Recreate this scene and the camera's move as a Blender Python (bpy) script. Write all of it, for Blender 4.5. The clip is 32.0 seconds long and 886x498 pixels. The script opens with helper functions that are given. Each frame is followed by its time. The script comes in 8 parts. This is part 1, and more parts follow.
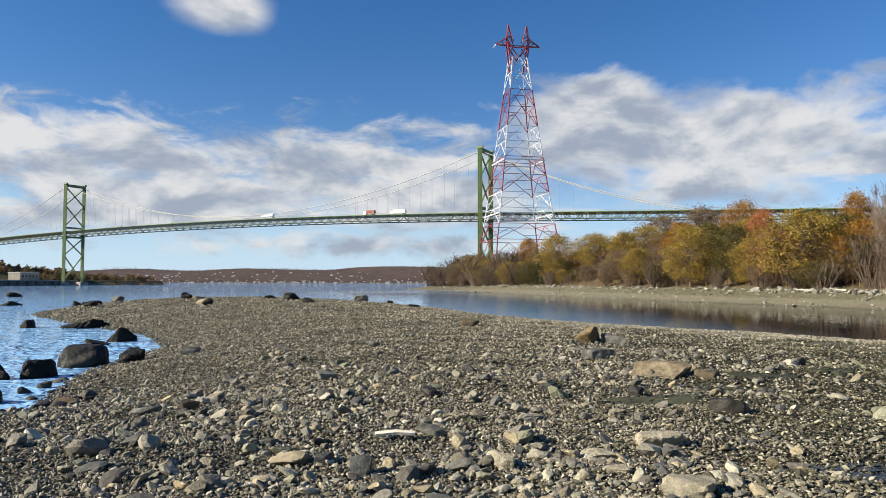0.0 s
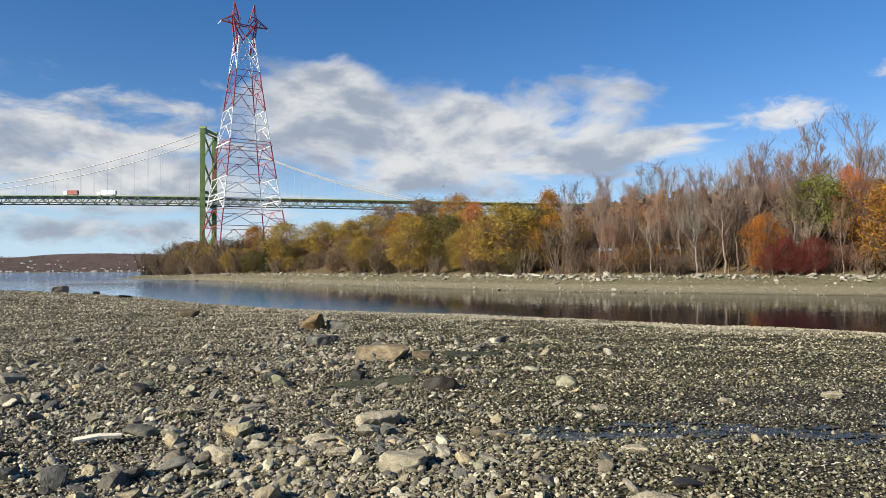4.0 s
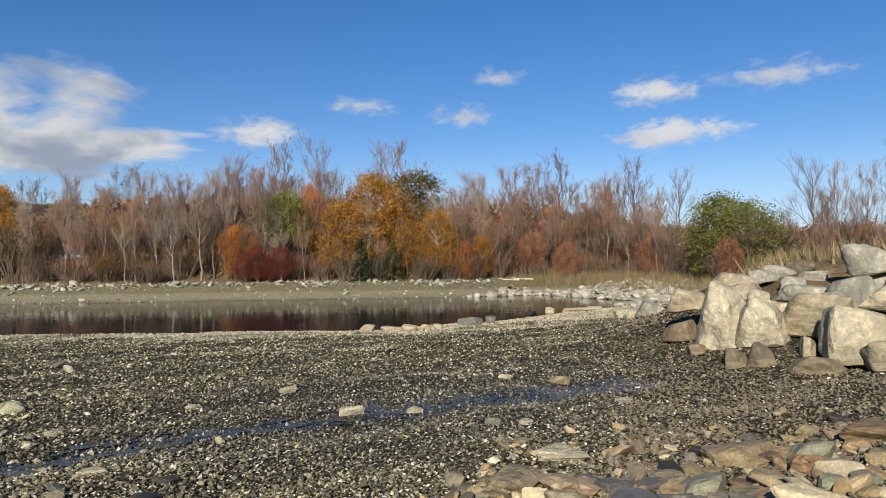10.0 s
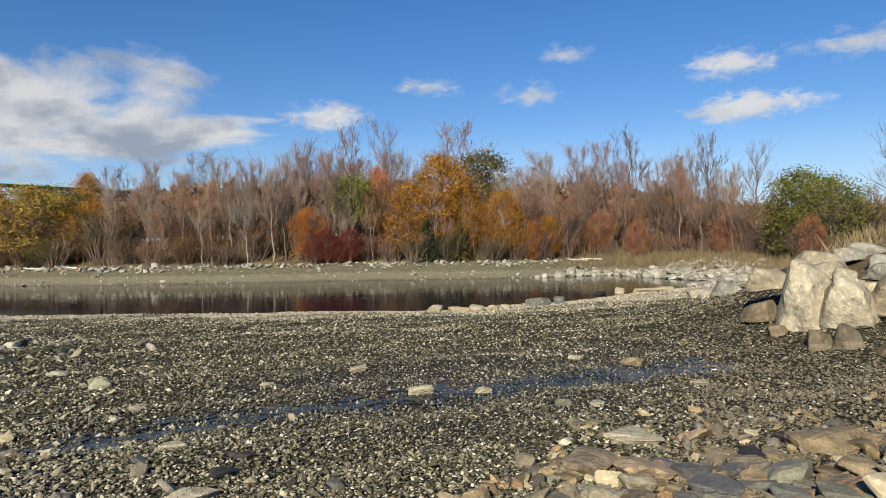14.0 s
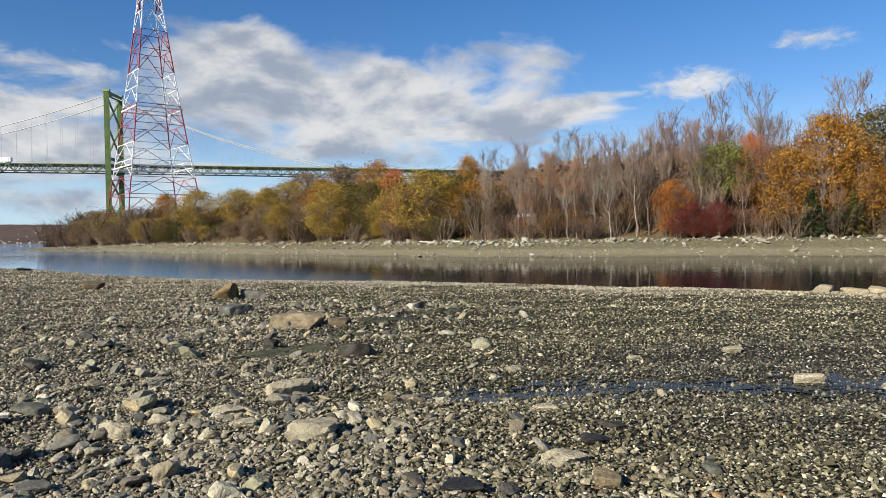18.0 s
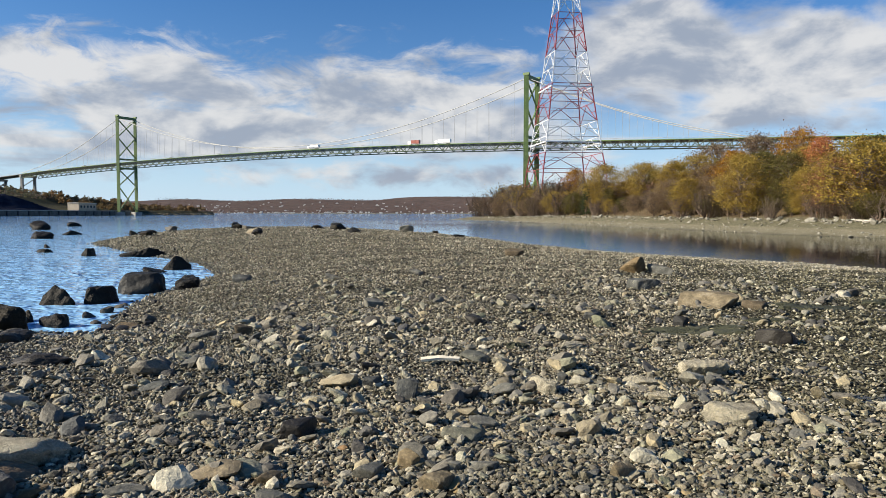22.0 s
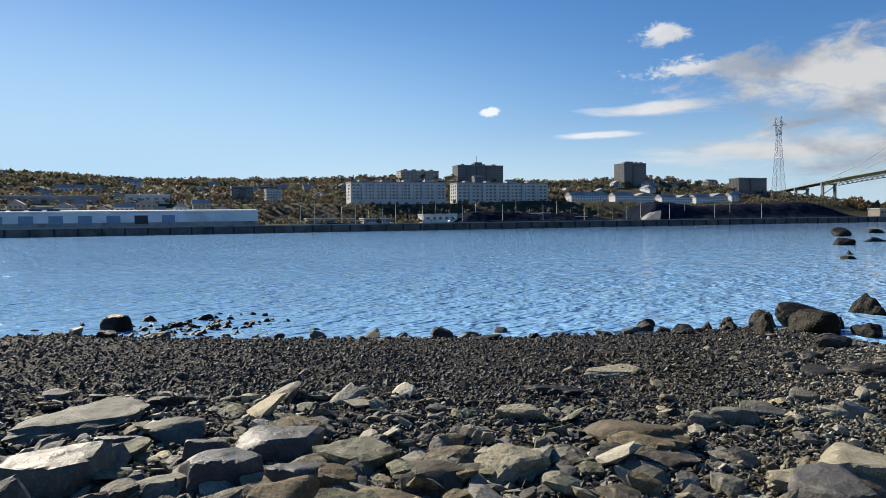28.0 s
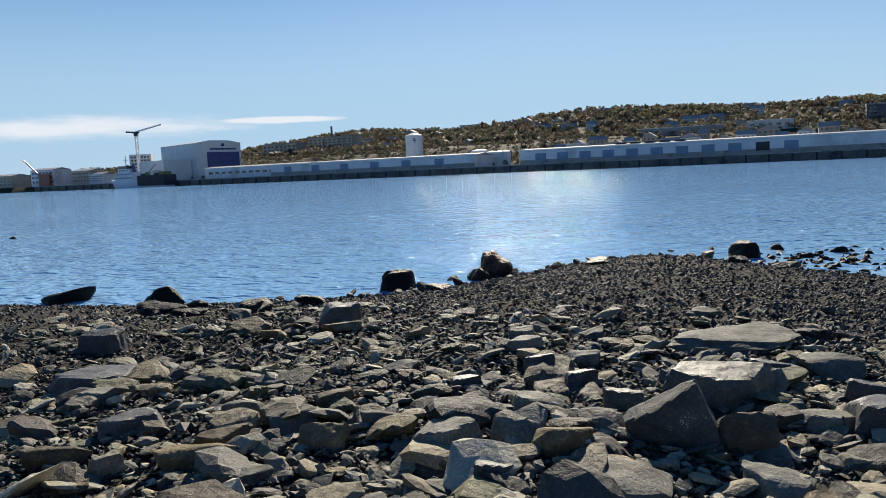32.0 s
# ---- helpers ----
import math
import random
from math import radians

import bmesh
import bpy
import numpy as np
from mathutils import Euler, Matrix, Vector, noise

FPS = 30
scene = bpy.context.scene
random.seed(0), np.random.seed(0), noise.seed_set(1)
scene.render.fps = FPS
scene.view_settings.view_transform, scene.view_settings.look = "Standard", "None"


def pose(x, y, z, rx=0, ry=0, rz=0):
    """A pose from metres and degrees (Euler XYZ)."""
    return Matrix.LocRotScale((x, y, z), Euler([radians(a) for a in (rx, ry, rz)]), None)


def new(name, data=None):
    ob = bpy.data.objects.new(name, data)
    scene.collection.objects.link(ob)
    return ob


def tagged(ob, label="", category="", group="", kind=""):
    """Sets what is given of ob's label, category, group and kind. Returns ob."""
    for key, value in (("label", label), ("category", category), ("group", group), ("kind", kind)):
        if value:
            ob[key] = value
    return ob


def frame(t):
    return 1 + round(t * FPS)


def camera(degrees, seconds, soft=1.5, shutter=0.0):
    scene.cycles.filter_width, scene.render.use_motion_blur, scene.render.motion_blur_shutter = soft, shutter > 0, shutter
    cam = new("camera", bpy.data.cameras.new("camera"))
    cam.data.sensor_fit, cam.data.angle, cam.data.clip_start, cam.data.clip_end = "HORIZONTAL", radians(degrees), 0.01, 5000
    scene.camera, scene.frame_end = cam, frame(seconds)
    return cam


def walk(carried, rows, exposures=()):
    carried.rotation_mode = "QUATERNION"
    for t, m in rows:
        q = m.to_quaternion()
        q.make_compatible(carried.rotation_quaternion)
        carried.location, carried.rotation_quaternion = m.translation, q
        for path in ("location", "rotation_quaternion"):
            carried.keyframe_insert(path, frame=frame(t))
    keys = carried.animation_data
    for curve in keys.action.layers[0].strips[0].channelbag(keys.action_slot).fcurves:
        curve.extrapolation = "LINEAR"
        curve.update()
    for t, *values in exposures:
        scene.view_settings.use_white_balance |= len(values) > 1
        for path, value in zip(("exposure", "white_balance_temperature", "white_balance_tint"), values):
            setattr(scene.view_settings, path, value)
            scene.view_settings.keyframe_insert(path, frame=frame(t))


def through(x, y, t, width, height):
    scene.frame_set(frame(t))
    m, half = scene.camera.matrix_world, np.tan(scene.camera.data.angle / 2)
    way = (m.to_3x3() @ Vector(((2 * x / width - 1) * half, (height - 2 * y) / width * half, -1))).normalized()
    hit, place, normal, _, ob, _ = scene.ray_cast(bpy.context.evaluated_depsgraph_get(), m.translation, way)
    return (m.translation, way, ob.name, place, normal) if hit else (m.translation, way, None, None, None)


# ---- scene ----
cam = camera(64.22, 32.0, soft=0.6)
PATH = [
    (0.0, -0.000, -0.000, 3.100, 92.749, -0.092, 0.000),
    (0.5, 0.007, -0.005, 3.103, 92.603, 0.063, -2.032),
    (1.0, 0.011, -0.022, 3.104, 92.561, 0.236, -4.120),
    (1.5, 0.024, -0.044, 3.109, 92.587, 0.278, -6.253),
    (2.0, 0.024, -0.045, 3.110, 92.609, 0.255, -8.593),
    (2.5, 0.028, -0.060, 3.109, 92.585, 0.144, -11.170),
    (4.5, 0.044, 0.007, 3.096, 91.385, 0.342, -26.288),
    (5.0, 0.043, 0.019, 3.093, 91.202, 0.354, -30.946),
    (5.5, 0.059, 0.024, 3.096, 91.195, 0.286, -35.118),
    (6.0, 0.064, 0.023, 3.098, 91.327, 0.155, -38.668),
    (6.5, 0.066, 0.006, 3.104, 91.447, 0.178, -41.821),
    (7.0, 0.064, 0.006, 3.102, 91.575, 0.159, -44.811),
    (7.5, 0.074, -0.004, 3.102, 91.678, 0.251, -47.732),
    (8.0, 0.080, -0.014, 3.104, 91.818, 0.429, -50.616),
    (8.5, 0.091, -0.027, 3.103, 91.984, 0.545, -53.530),
    (9.0, 0.097, -0.038, 3.104, 92.097, 0.609, -56.484),
    (9.5, 0.110, -0.061, 3.109, 92.087, 0.643, -59.448),
    (10.0, 0.107, -0.078, 3.108, 92.007, 0.622, -62.447),
    (10.5, 0.108, -0.073, 3.108, 91.841, 0.421, -64.901),
    (11.0, 0.112, -0.072, 3.112, 91.591, 0.210, -66.757),
    (11.5, 0.120, -0.077, 3.103, 91.348, 0.145, -67.714),
    (12.0, 0.118, -0.074, 3.109, 91.092, 0.206, -67.515),
    (12.5, 0.121, -0.064, 3.104, 90.894, 0.330, -65.967),
    (13.0, 0.131, -0.053, 3.102, 90.717, 0.565, -63.358),
    (13.5, 0.139, -0.046, 3.095, 90.602, 0.799, -60.194),
    (14.0, 0.172, -0.025, 3.094, 90.522, 0.963, -57.035),
    (14.5, 0.167, -0.018, 3.090, 90.429, 1.123, -54.168),
    (16.5, 0.170, 0.061, 3.068, 89.831, 1.033, -41.310),
    (17.0, 0.189, 0.079, 3.062, 89.541, 1.056, -36.979),
    (17.5, 0.195, 0.090, 3.057, 89.213, 1.012, -32.607),
    (18.0, 0.204, 0.099, 3.053, 88.973, 0.987, -28.236),
    (18.5, 0.202, 0.100, 3.053, 88.869, 0.886, -24.073),
    (19.0, 0.196, 0.097, 3.052, 88.969, 0.693, -19.953),
    (19.5, 0.188, 0.086, 3.055, 89.179, 0.422, -15.948),
    (20.0, 0.153, 0.052, 3.061, 89.294, -0.010, -12.056),
    (20.5, 0.135, 0.031, 3.069, 89.068, -0.471, -8.228),
    (21.0, 0.108, 0.011, 3.072, 88.459, -0.553, -4.289),
    (21.5, 0.063, -0.003, 3.073, 87.682, -0.468, -0.276),
    (22.0, 0.007, -0.038, 3.092, 87.085, -0.099, 3.644),
    (22.5, -0.044, -0.076, 3.109, 86.964, 0.337, 7.458),
    (23.0, -0.088, -0.115, 3.122, 87.292, 0.523, 10.994),
    (23.5, -0.117, -0.141, 3.128, 87.795, 0.640, 14.702),
    (24.0, -0.143, -0.167, 3.133, 88.360, 0.591, 18.747),
    (24.5, -0.170, -0.149, 3.124, 88.827, 0.524, 23.251),
    (26.5, -0.298, -0.096, 3.115, 89.221, 0.356, 43.889),
    (27.0, -0.325, -0.090, 3.110, 88.856, 0.510, 50.115),
    (27.5, -0.342, -0.089, 3.106, 88.433, 0.785, 56.469),
    (28.0, -0.426, -0.073, 3.085, 88.078, 0.907, 62.595),
    (28.5, -0.482, -0.058, 3.072, 87.723, 1.024, 68.586),
    (29.0, -0.496, -0.057, 3.067, 87.300, 1.051, 74.693),
    (29.5, -0.494, -0.066, 3.066, 86.673, 0.801, 81.086),
    (30.0, -0.499, -0.070, 3.060, 85.895, 0.753, 87.597),
    (30.5, -0.480, -0.100, 3.060, 84.972, 0.925, 93.728),
    (31.0, -0.494, -0.189, 3.062, 84.124, 1.405, 99.164),
    (31.5, -0.478, -0.283, 3.066, 83.658, 1.983, 104.221),
    (32.0, -0.462, -0.375, 3.089, 83.669, 2.501, 109.870),
]
EXPOSURE = [(0.0, 0.98), (7.0, 0.9), (12.0, 0.76), (18.0, 0.94), (23.0, 0.96), (27.5, 0.84), (30.0, 0.55), (32.0, 0.62)]
walk(cam, [(row[0], pose(*row[1:])) for row in PATH], EXPOSURE)

# ---- daylight ----
SUN_AZ, SUN_EL = 103.5, 27.0  # degrees to the left of straight ahead, and up
sun_way = Vector((-math.sin(radians(SUN_AZ)) * math.cos(radians(SUN_EL)), math.cos(radians(SUN_AZ)) * math.cos(radians(SUN_EL)), math.sin(radians(SUN_EL))))
sun = new("sun", bpy.data.lights.new("sun", "SUN"))
sun.data.energy, sun.data.angle, sun.data.color = 5.0, radians(0.55), (1.0, 0.90, 0.74)
sun.matrix_world = Matrix.Translation((0, 0, 300)) @ sun_way.to_track_quat("Z", "Y").to_matrix().to_4x4()


class Nodes:
    """Short writing of node trees: every method adds a node and returns its output."""

    def __init__(self, tree):
        self.t = tree
        tree.nodes.clear()

    def put(self, kind, **inputs):
        n = self.t.nodes.new(kind)
        for key, v in inputs.items():
            self.set(n.inputs[int(key[1:]) if key[0] == "i" and key[1:].isdigit() else key.replace("_", " ")], v)
        return n

    def set(self, socket, v):
        if hasattr(v, "is_linked"):
            self.t.links.new(v, socket)
        elif isinstance(v, (tuple, list)) and len(v) == 3 and socket.type == "RGBA":
            socket.default_value = (*v, 1)
        else:
            socket.default_value = v

    def math(self, op, a, b=0.0, c=None, clamp=False):
        n = self.t.nodes.new("ShaderNodeMath")
        n.operation, n.use_clamp = op, clamp
        for socket, v in zip(n.inputs, (a, b) if c is None else (a, b, c)):
            self.set(socket, v)
        return n.outputs[0]

    def vec(self, op, a, b=(0, 0, 0)):
        n = self.t.nodes.new("ShaderNodeVectorMath")
        n.operation = op
        self.set(n.inputs[0], a), self.set(n.inputs[1], b)
        return n.outputs[1 if op in ("LENGTH", "DISTANCE", "DOT_PRODUCT") else 0]

    def scale(self, a, k):
        n = self.t.nodes.new("ShaderNodeVectorMath")
        n.operation = "SCALE"
        self.set(n.inputs[0], a), self.set(n.inputs["Scale"], k)
        return n.outputs[0]

    def noise(self, at, scale, detail=4.0, rough=0.55, distortion=0.0):
        n = self.put("ShaderNodeTexNoise", Vector=at, Scale=scale, Detail=detail, Roughness=rough, Distortion=distortion)
        return n.outputs[0]

    def voronoi(self, at, scale, feature="F1", randomness=1.0):
        n = self.t.nodes.new("ShaderNodeTexVoronoi")
        n.feature = feature
        self.set(n.inputs["Vector"], at), self.set(n.inputs["Scale"], scale), self.set(n.inputs["Randomness"], randomness)
        return n

    def map(self, v, a, b, lo=0.0, hi=1.0, smooth=True):
        n = self.t.nodes.new("ShaderNodeMapRange")
        n.interpolation_type = "SMOOTHSTEP" if smooth else "LINEAR"
        for socket, x in zip(n.inputs, (v, a, b, lo, hi)):
            self.set(socket, x)
        return n.outputs[0]

    def mix(self, k, a, b, blend="MIX"):
        n = self.t.nodes.new("ShaderNodeMix")
        n.data_type, n.blend_type = "RGBA", blend
        self.set(n.inputs[0], k), self.set(n.inputs[6], a), self.set(n.inputs[7], b)
        return n.outputs[2]

    def ramp(self, v, *stops):
        n = self.t.nodes.new("ShaderNodeValToRGB")
        while len(n.color_ramp.elements) < len(stops):
            n.color_ramp.elements.new(0.5)
        for e, (p, c) in zip(n.color_ramp.elements, stops):
            e.position, e.color = p, (*c, 1)
        self.set(n.inputs[0], v)
        return n.outputs[0]

    def split(self, v):
        n = self.put("ShaderNodeSeparateXYZ", Vector=v)
        return n.outputs

    def join(self, x, y, z):
        return self.put("ShaderNodeCombineXYZ", X=x, Y=y, Z=z).outputs[0]


world = bpy.data.worlds.new("world")
world.use_nodes = True
scene.world = world
W = Nodes(world.node_tree)
sky = W.put("ShaderNodeTexSky")
sky.sky_type, sky.sun_disc = "NISHITA", False
sky.sun_elevation, sky.sun_rotation = radians(SUN_EL), radians(-SUN_AZ)
sky.air_density, sky.dust_density, sky.ozone_density = 1.0, 0.05, 3.5
way = W.put("ShaderNodeTexCoord").outputs["Generated"]
wx, wy, wz = W.split(way)
azim = W.math("ARCTAN2", W.math("MULTIPLY", wx, -1.0), wy)  # radians to the left
elev = W.math("ARCSINE", wz)
skyp = W.join(W.math("MULTIPLY", azim, 1.0), W.math("MULTIPLY", elev, 1.9), 0.0)
puff = W.noise(skyp, 7.0, 7.0, 0.55, 0.25)
wisp = W.noise(skyp, 17.0, 6.0, 0.6, 0.4)
grain = W.math("ADD", W.math("MULTIPLY", W.math("SUBTRACT", W.noise(skyp, 42.0, 5.0, 0.62, 0.6), 0.5), 0.9), W.math("ADD", W.math("MULTIPLY", W.math("SUBTRACT", wisp, 0.5), 0.8), 0.5))
mid = W.noise(W.join(azim, W.math("MULTIPLY", elev, 2.6), 1.7), 13.0, 6.0, 0.6, 0.5)
flow = W.noise(W.join(azim, W.math("MULTIPLY", elev, 6.0), 3.1), 6.0, 5.0, 0.55)


def cloud(az, el, wide, high, edge, soft, grain, rag=2.1):
    """How far a cloud round that direction (degrees) covers the sky."""
    dx = W.math("DIVIDE", W.math("SUBTRACT", azim, radians(az)), radians(wide))
    dy = W.math("DIVIDE", W.math("SUBTRACT", elev, radians(el)), radians(high))
    r = W.math("SQRT", W.math("ADD", W.math("MULTIPLY", dx, dx), W.math("MULTIPLY", dy, dy)))
    body = W.math("ADD", W.math("SUBTRACT", 1.0, r), W.math("MULTIPLY", W.math("SUBTRACT", grain, 0.5), 1.5 if wide < 9 and rag > 2 else rag))
    return W.map(body, edge, edge + soft * (1.7 if wide < 9 and az < -40 else 1.0))


cover = None
for spec in ((-21, 10.8, 20, 5.2, 0.05, 0.45, puff), (-12, 13.5, 9, 3.6, 0.1, 0.5, puff), (-33, 9.0, 13, 2.4, 0.1, 0.5, flow), (7, 9.0, 22, 4.8, 0.02, 0.75, mid), (24, 9.0, 20, 4.6, 0.02, 0.75, mid), (3, 6.6, 16, 2.6, -0.1, 0.6, puff), (22, 6.6, 16, 2.4, -0.1, 0.6, mid),
             (33, 10.5, 14, 2.8, 0.1, 0.6, wisp), (26, 5.0, 26, 1.8, 0.1, 0.7, flow), (0, 5.2, 14, 1.6, 0.15, 0.7, flow), (17.5, 20.8, 5.6, 2.8, 0.15, 0.55, puff, 0.7), (-48, 11.0, 4.5, 1.9, 0.15, 0.5, grain), (-56, 13.5, 4, 1.3, 0.3, 0.6, grain),
             (-80.5, 10.6, 5.8, 1.3, 0.05, 0.4, grain), (-79.5, 13.8, 4.4, 1.8, 0.15, 0.5, grain), (-88, 14.2, 8, 1.4, 0.25, 0.6, grain), (-64, 12.6, 4.4, 1.5, 0.25, 0.6, grain), (-67, 15.4, 3.2, 1.3, 0.25, 0.6, grain),
             (46, 8.6, 9, 0.8, 0.1, 0.6, flow), (42, 11.4, 9, 1.2, 0.25, 0.6, grain), (45, 14.2, 3, 1.2, 0.2, 0.5, grain), (58.6, 9.0, 1.1, 0.45, 0.1, 0.5, grain), (50, 6.9, 4, 0.4, 0.1, 0.6, flow), (121.5, 4.5, 5.2, 0.3, -0.1, 0.4, flow), (136, 4.0, 14, 1.2, 0.1, 0.8, flow), (4, 3.0, 34, 1.7, 0.15, 0.9, wisp)):
    one = cloud(*spec)
    cover = one if cover is None else W.math("MAXIMUM", cover, one)
lower = W.join(azim, W.math("MULTIPLY", W.math("SUBTRACT", elev, 0.022), 1.9), 0.0)
relief = W.math("SUBTRACT", W.noise(lower, 7.0, 7.0, 0.55, 0.25), puff)  # thicker below than here: a lit top
shade = W.map(W.math("ADD", W.math("MULTIPLY", relief, 1.9), W.noise(skyp, 4.0, 4.0, 0.5)), 0.2, 0.74)
white = W.mix(shade, (0.46, 0.53, 0.65), (1.0, 1.0, 1.0))
white = W.mix(W.map(azim, radians(-38), radians(-50), 0.0, 0.55), white, (1.12, 1.13, 1.15))
white = W.mix(W.map(azim, radians(35), radians(60)), white, (1.35, 1.42, 1.52))  # thin bright clouds towards the sun
cloudlight = W.put("ShaderNodeBackground", Color=white, Strength=0.395).outputs[0]
blue = W.put("ShaderNodeHueSaturation", Saturation=1.28, Color=sky.outputs[0]).outputs[0]
blue = W.mix(1.0, blue, (1.12, 0.98, 1.08), "MULTIPLY")
blue = W.mix(W.map(azim, radians(25), radians(95), 0.0, 0.5), blue, W.mix(1.0, blue, (1.35, 1.08, 0.84), "MULTIPLY"))  # paler towards the sun
low = W.map(elev, radians(11), radians(-1), 0.0, 0.75)
sunward = W.map(azim, radians(40), radians(90))
low = W.math("MAXIMUM", low, W.math("MULTIPLY", sunward, W.map(elev, radians(20), radians(3), 0.0, 0.92)))
blue = W.mix(low, blue, (4.5, 6.9, 9.2))
skylight = W.put("ShaderNodeBackground", Color=blue, Strength=0.058).outputs[0]
both = W.put("ShaderNodeMixShader", i0=W.math("MULTIPLY", cover, 0.95), i1=skylight, i2=cloudlight).outputs[0]
W.put("ShaderNodeOutputWorld", Surface=both)

# ---- materials ----
def surface(name, paint, rough=0.8, metal=0.0, bump=None, lift=0.02, spec=0.5, coords="Object"):
    """A material; paint and bump are functions of (nodes, place) that give a colour and a height."""
    m = bpy.data.materials.new(name)
    m.use_nodes = True
    n = Nodes(m.node_tree)
    at = n.put("ShaderNodeNewGeometry").outputs["Position"] if coords == "World" else n.put("ShaderNodeTexCoord").outputs[coords]
    b = n.put("ShaderNodeBsdfPrincipled", Metallic=metal, Base_Color=paint(n, at))
    b.inputs["Specular IOR Level"].default_value = spec
    n.set(b.inputs["Roughness"], rough(n, at) if callable(rough) else rough)
    if bump:
        k = n.put("ShaderNodeBump", Strength=1.0, Distance=lift, Height=bump(n, at))
        n.t.links.new(k.outputs[0], b.inputs["Normal"])
    n.put("ShaderNodeOutputMaterial", Surface=b.outputs[0])
    return m


def mottled(c1, c2, scale=3.0, fine=30.0, random=0.0, dirt=None):
    """Paint that varies between two colours at two scales, with a lightness of its own for each object."""
    def paint(n, at):
        k = n.math("ADD", n.math("MULTIPLY", n.noise(at, scale), 0.65), n.math("MULTIPLY", n.noise(at, fine, 3.0), 0.35))
        c = n.mix(n.map(k, 0.35, 0.65), c1, c2)
        if dirt:
            c = n.mix(n.map(n.noise(at, scale * 0.6, 6.0, 0.65), 0.52, 0.7), c, dirt)
        if random:
            r = n.put("ShaderNodeObjectInfo").outputs["Random"]
            c = n.mix(1.0, c, n.ramp(r, (0, (1 - random,) * 3), (1, (1 + random,) * 3)), "MULTIPLY")
        return c
    return paint


def plain_bump(scale, detail=5.0):
    return lambda n, at: n.noise(at, scale, detail, 0.6)


def island(n):
    return n.put("ShaderNodeNewGeometry").outputs["Random Per Island"]


def stone_paint(palette, by_island=False, speck=None, scale=4.0, weed=None, cover=(0.34, 0.5), grime=0.35, tone=0.83):
    def paint(n, at):
        r = island(n) if by_island else n.put("ShaderNodeObjectInfo").outputs["Random"]
        steps = [(i / (len(palette) - 1), (c[0] * tone, c[1] * tone, c[2] * tone * 0.95)) for i, c in enumerate(palette)]
        c = n.ramp(r, *steps)
        big, small = n.noise(at, scale, 5.0, 0.6), n.noise(at, scale * 9, 3.0)
        c = n.mix(n.map(big, 0.3, 0.7), n.mix(1.0, c, (1 - grime * 0.75, 1 - grime * 0.77, 1 - grime * 0.8), "MULTIPLY"), c)
        c = n.mix(n.map(small, 0.45, 0.72), c, n.mix(1.0, c, (1.55, 1.5, 1.4), "MULTIPLY"))
        if weed:  # broad drifts of weed and damp over the shingle
            drift = n.math("ADD", n.math("MULTIPLY", n.noise(at, 0.33, 5.0, 0.6, 0.5), 0.7), n.math("MULTIPLY", n.noise(at, 2.2, 3.0), 0.3))
            c = n.mix(n.math("MULTIPLY", n.map(drift, 0.49, 0.62), 0.55), c, n.mix(0.25, weed, c))
        if speck:
            v = n.voronoi(at, speck).outputs["Distance"]
            k = n.math("MULTIPLY", n.map(v, 0.40, 0.26), n.map(n.noise(at, scale * 0.8), *cover))
            c = n.mix(k, c, (0.56, 0.51, 0.40))
        return c
    return paint


GREYS = [(0.025, 0.024, 0.02), (0.44, 0.395, 0.29), (0.075, 0.072, 0.053), (0.62, 0.57, 0.45), (0.035, 0.034, 0.027), (0.28, 0.25, 0.185), (0.14, 0.13, 0.08), (0.16, 0.115, 0.075), (0.56, 0.52, 0.42), (0.045, 0.044, 0.034), (0.36, 0.325, 0.24)]
COBBLE = [(0.084, 0.079, 0.072), (0.273, 0.204, 0.106), (0.143, 0.128, 0.099), (0.378, 0.288, 0.151), (0.099, 0.094, 0.091), (0.303, 0.265, 0.197), (0.189, 0.197, 0.151), (0.439, 0.378, 0.265), (0.273, 0.166, 0.084), (0.166, 0.163, 0.151), (0.227, 0.189, 0.114)]
PALE = [(0.50, 0.465, 0.36), (0.46, 0.435, 0.355), (0.53, 0.49, 0.385), (0.49, 0.455, 0.36), (0.46, 0.42, 0.315)]
stone_bump = lambda n, at: n.math("ADD", n.math("MULTIPLY", n.noise(at, 4.0, 9.0, 0.66), 0.8), n.math("ADD", n.math("MULTIPLY", n.voronoi(at, 5.0).outputs["Distance"], 0.35), n.math("MULTIPLY", n.noise(n.vec("MULTIPLY", at, (1.5, 1.5, 20.0)), 2.0, 4.0, 0.6, 0.5), 0.08)))
M_STONE = surface("shore_stone", stone_paint(COBBLE, speck=None, scale=6.0, grime=0.55), 0.62, bump=stone_bump, lift=0.06)
M_BARNACLE = surface("barnacled_stone", stone_paint([(0.34, 0.31, 0.235), (0.42, 0.38, 0.285), (0.29, 0.27, 0.215), (0.38, 0.345, 0.265)], speck=150.0, cover=(0.25, 0.45), scale=7.0, grime=0.6), 0.9, bump=lambda n, at: n.math("ADD", n.noise(at, 9.0, 8.0, 0.7), n.math("MULTIPLY", n.voronoi(at, 130.0).outputs["Distance"], -0.12)), lift=0.035, spec=0.2)
M_WET = surface("wet_dark_stone", stone_paint([(0.009, 0.008, 0.008), (0.016, 0.014, 0.011), (0.011, 0.011, 0.011), (0.028, 0.022, 0.014), (0.015, 0.016, 0.01)]), 0.6, bump=stone_bump, lift=0.13, spec=0.15)
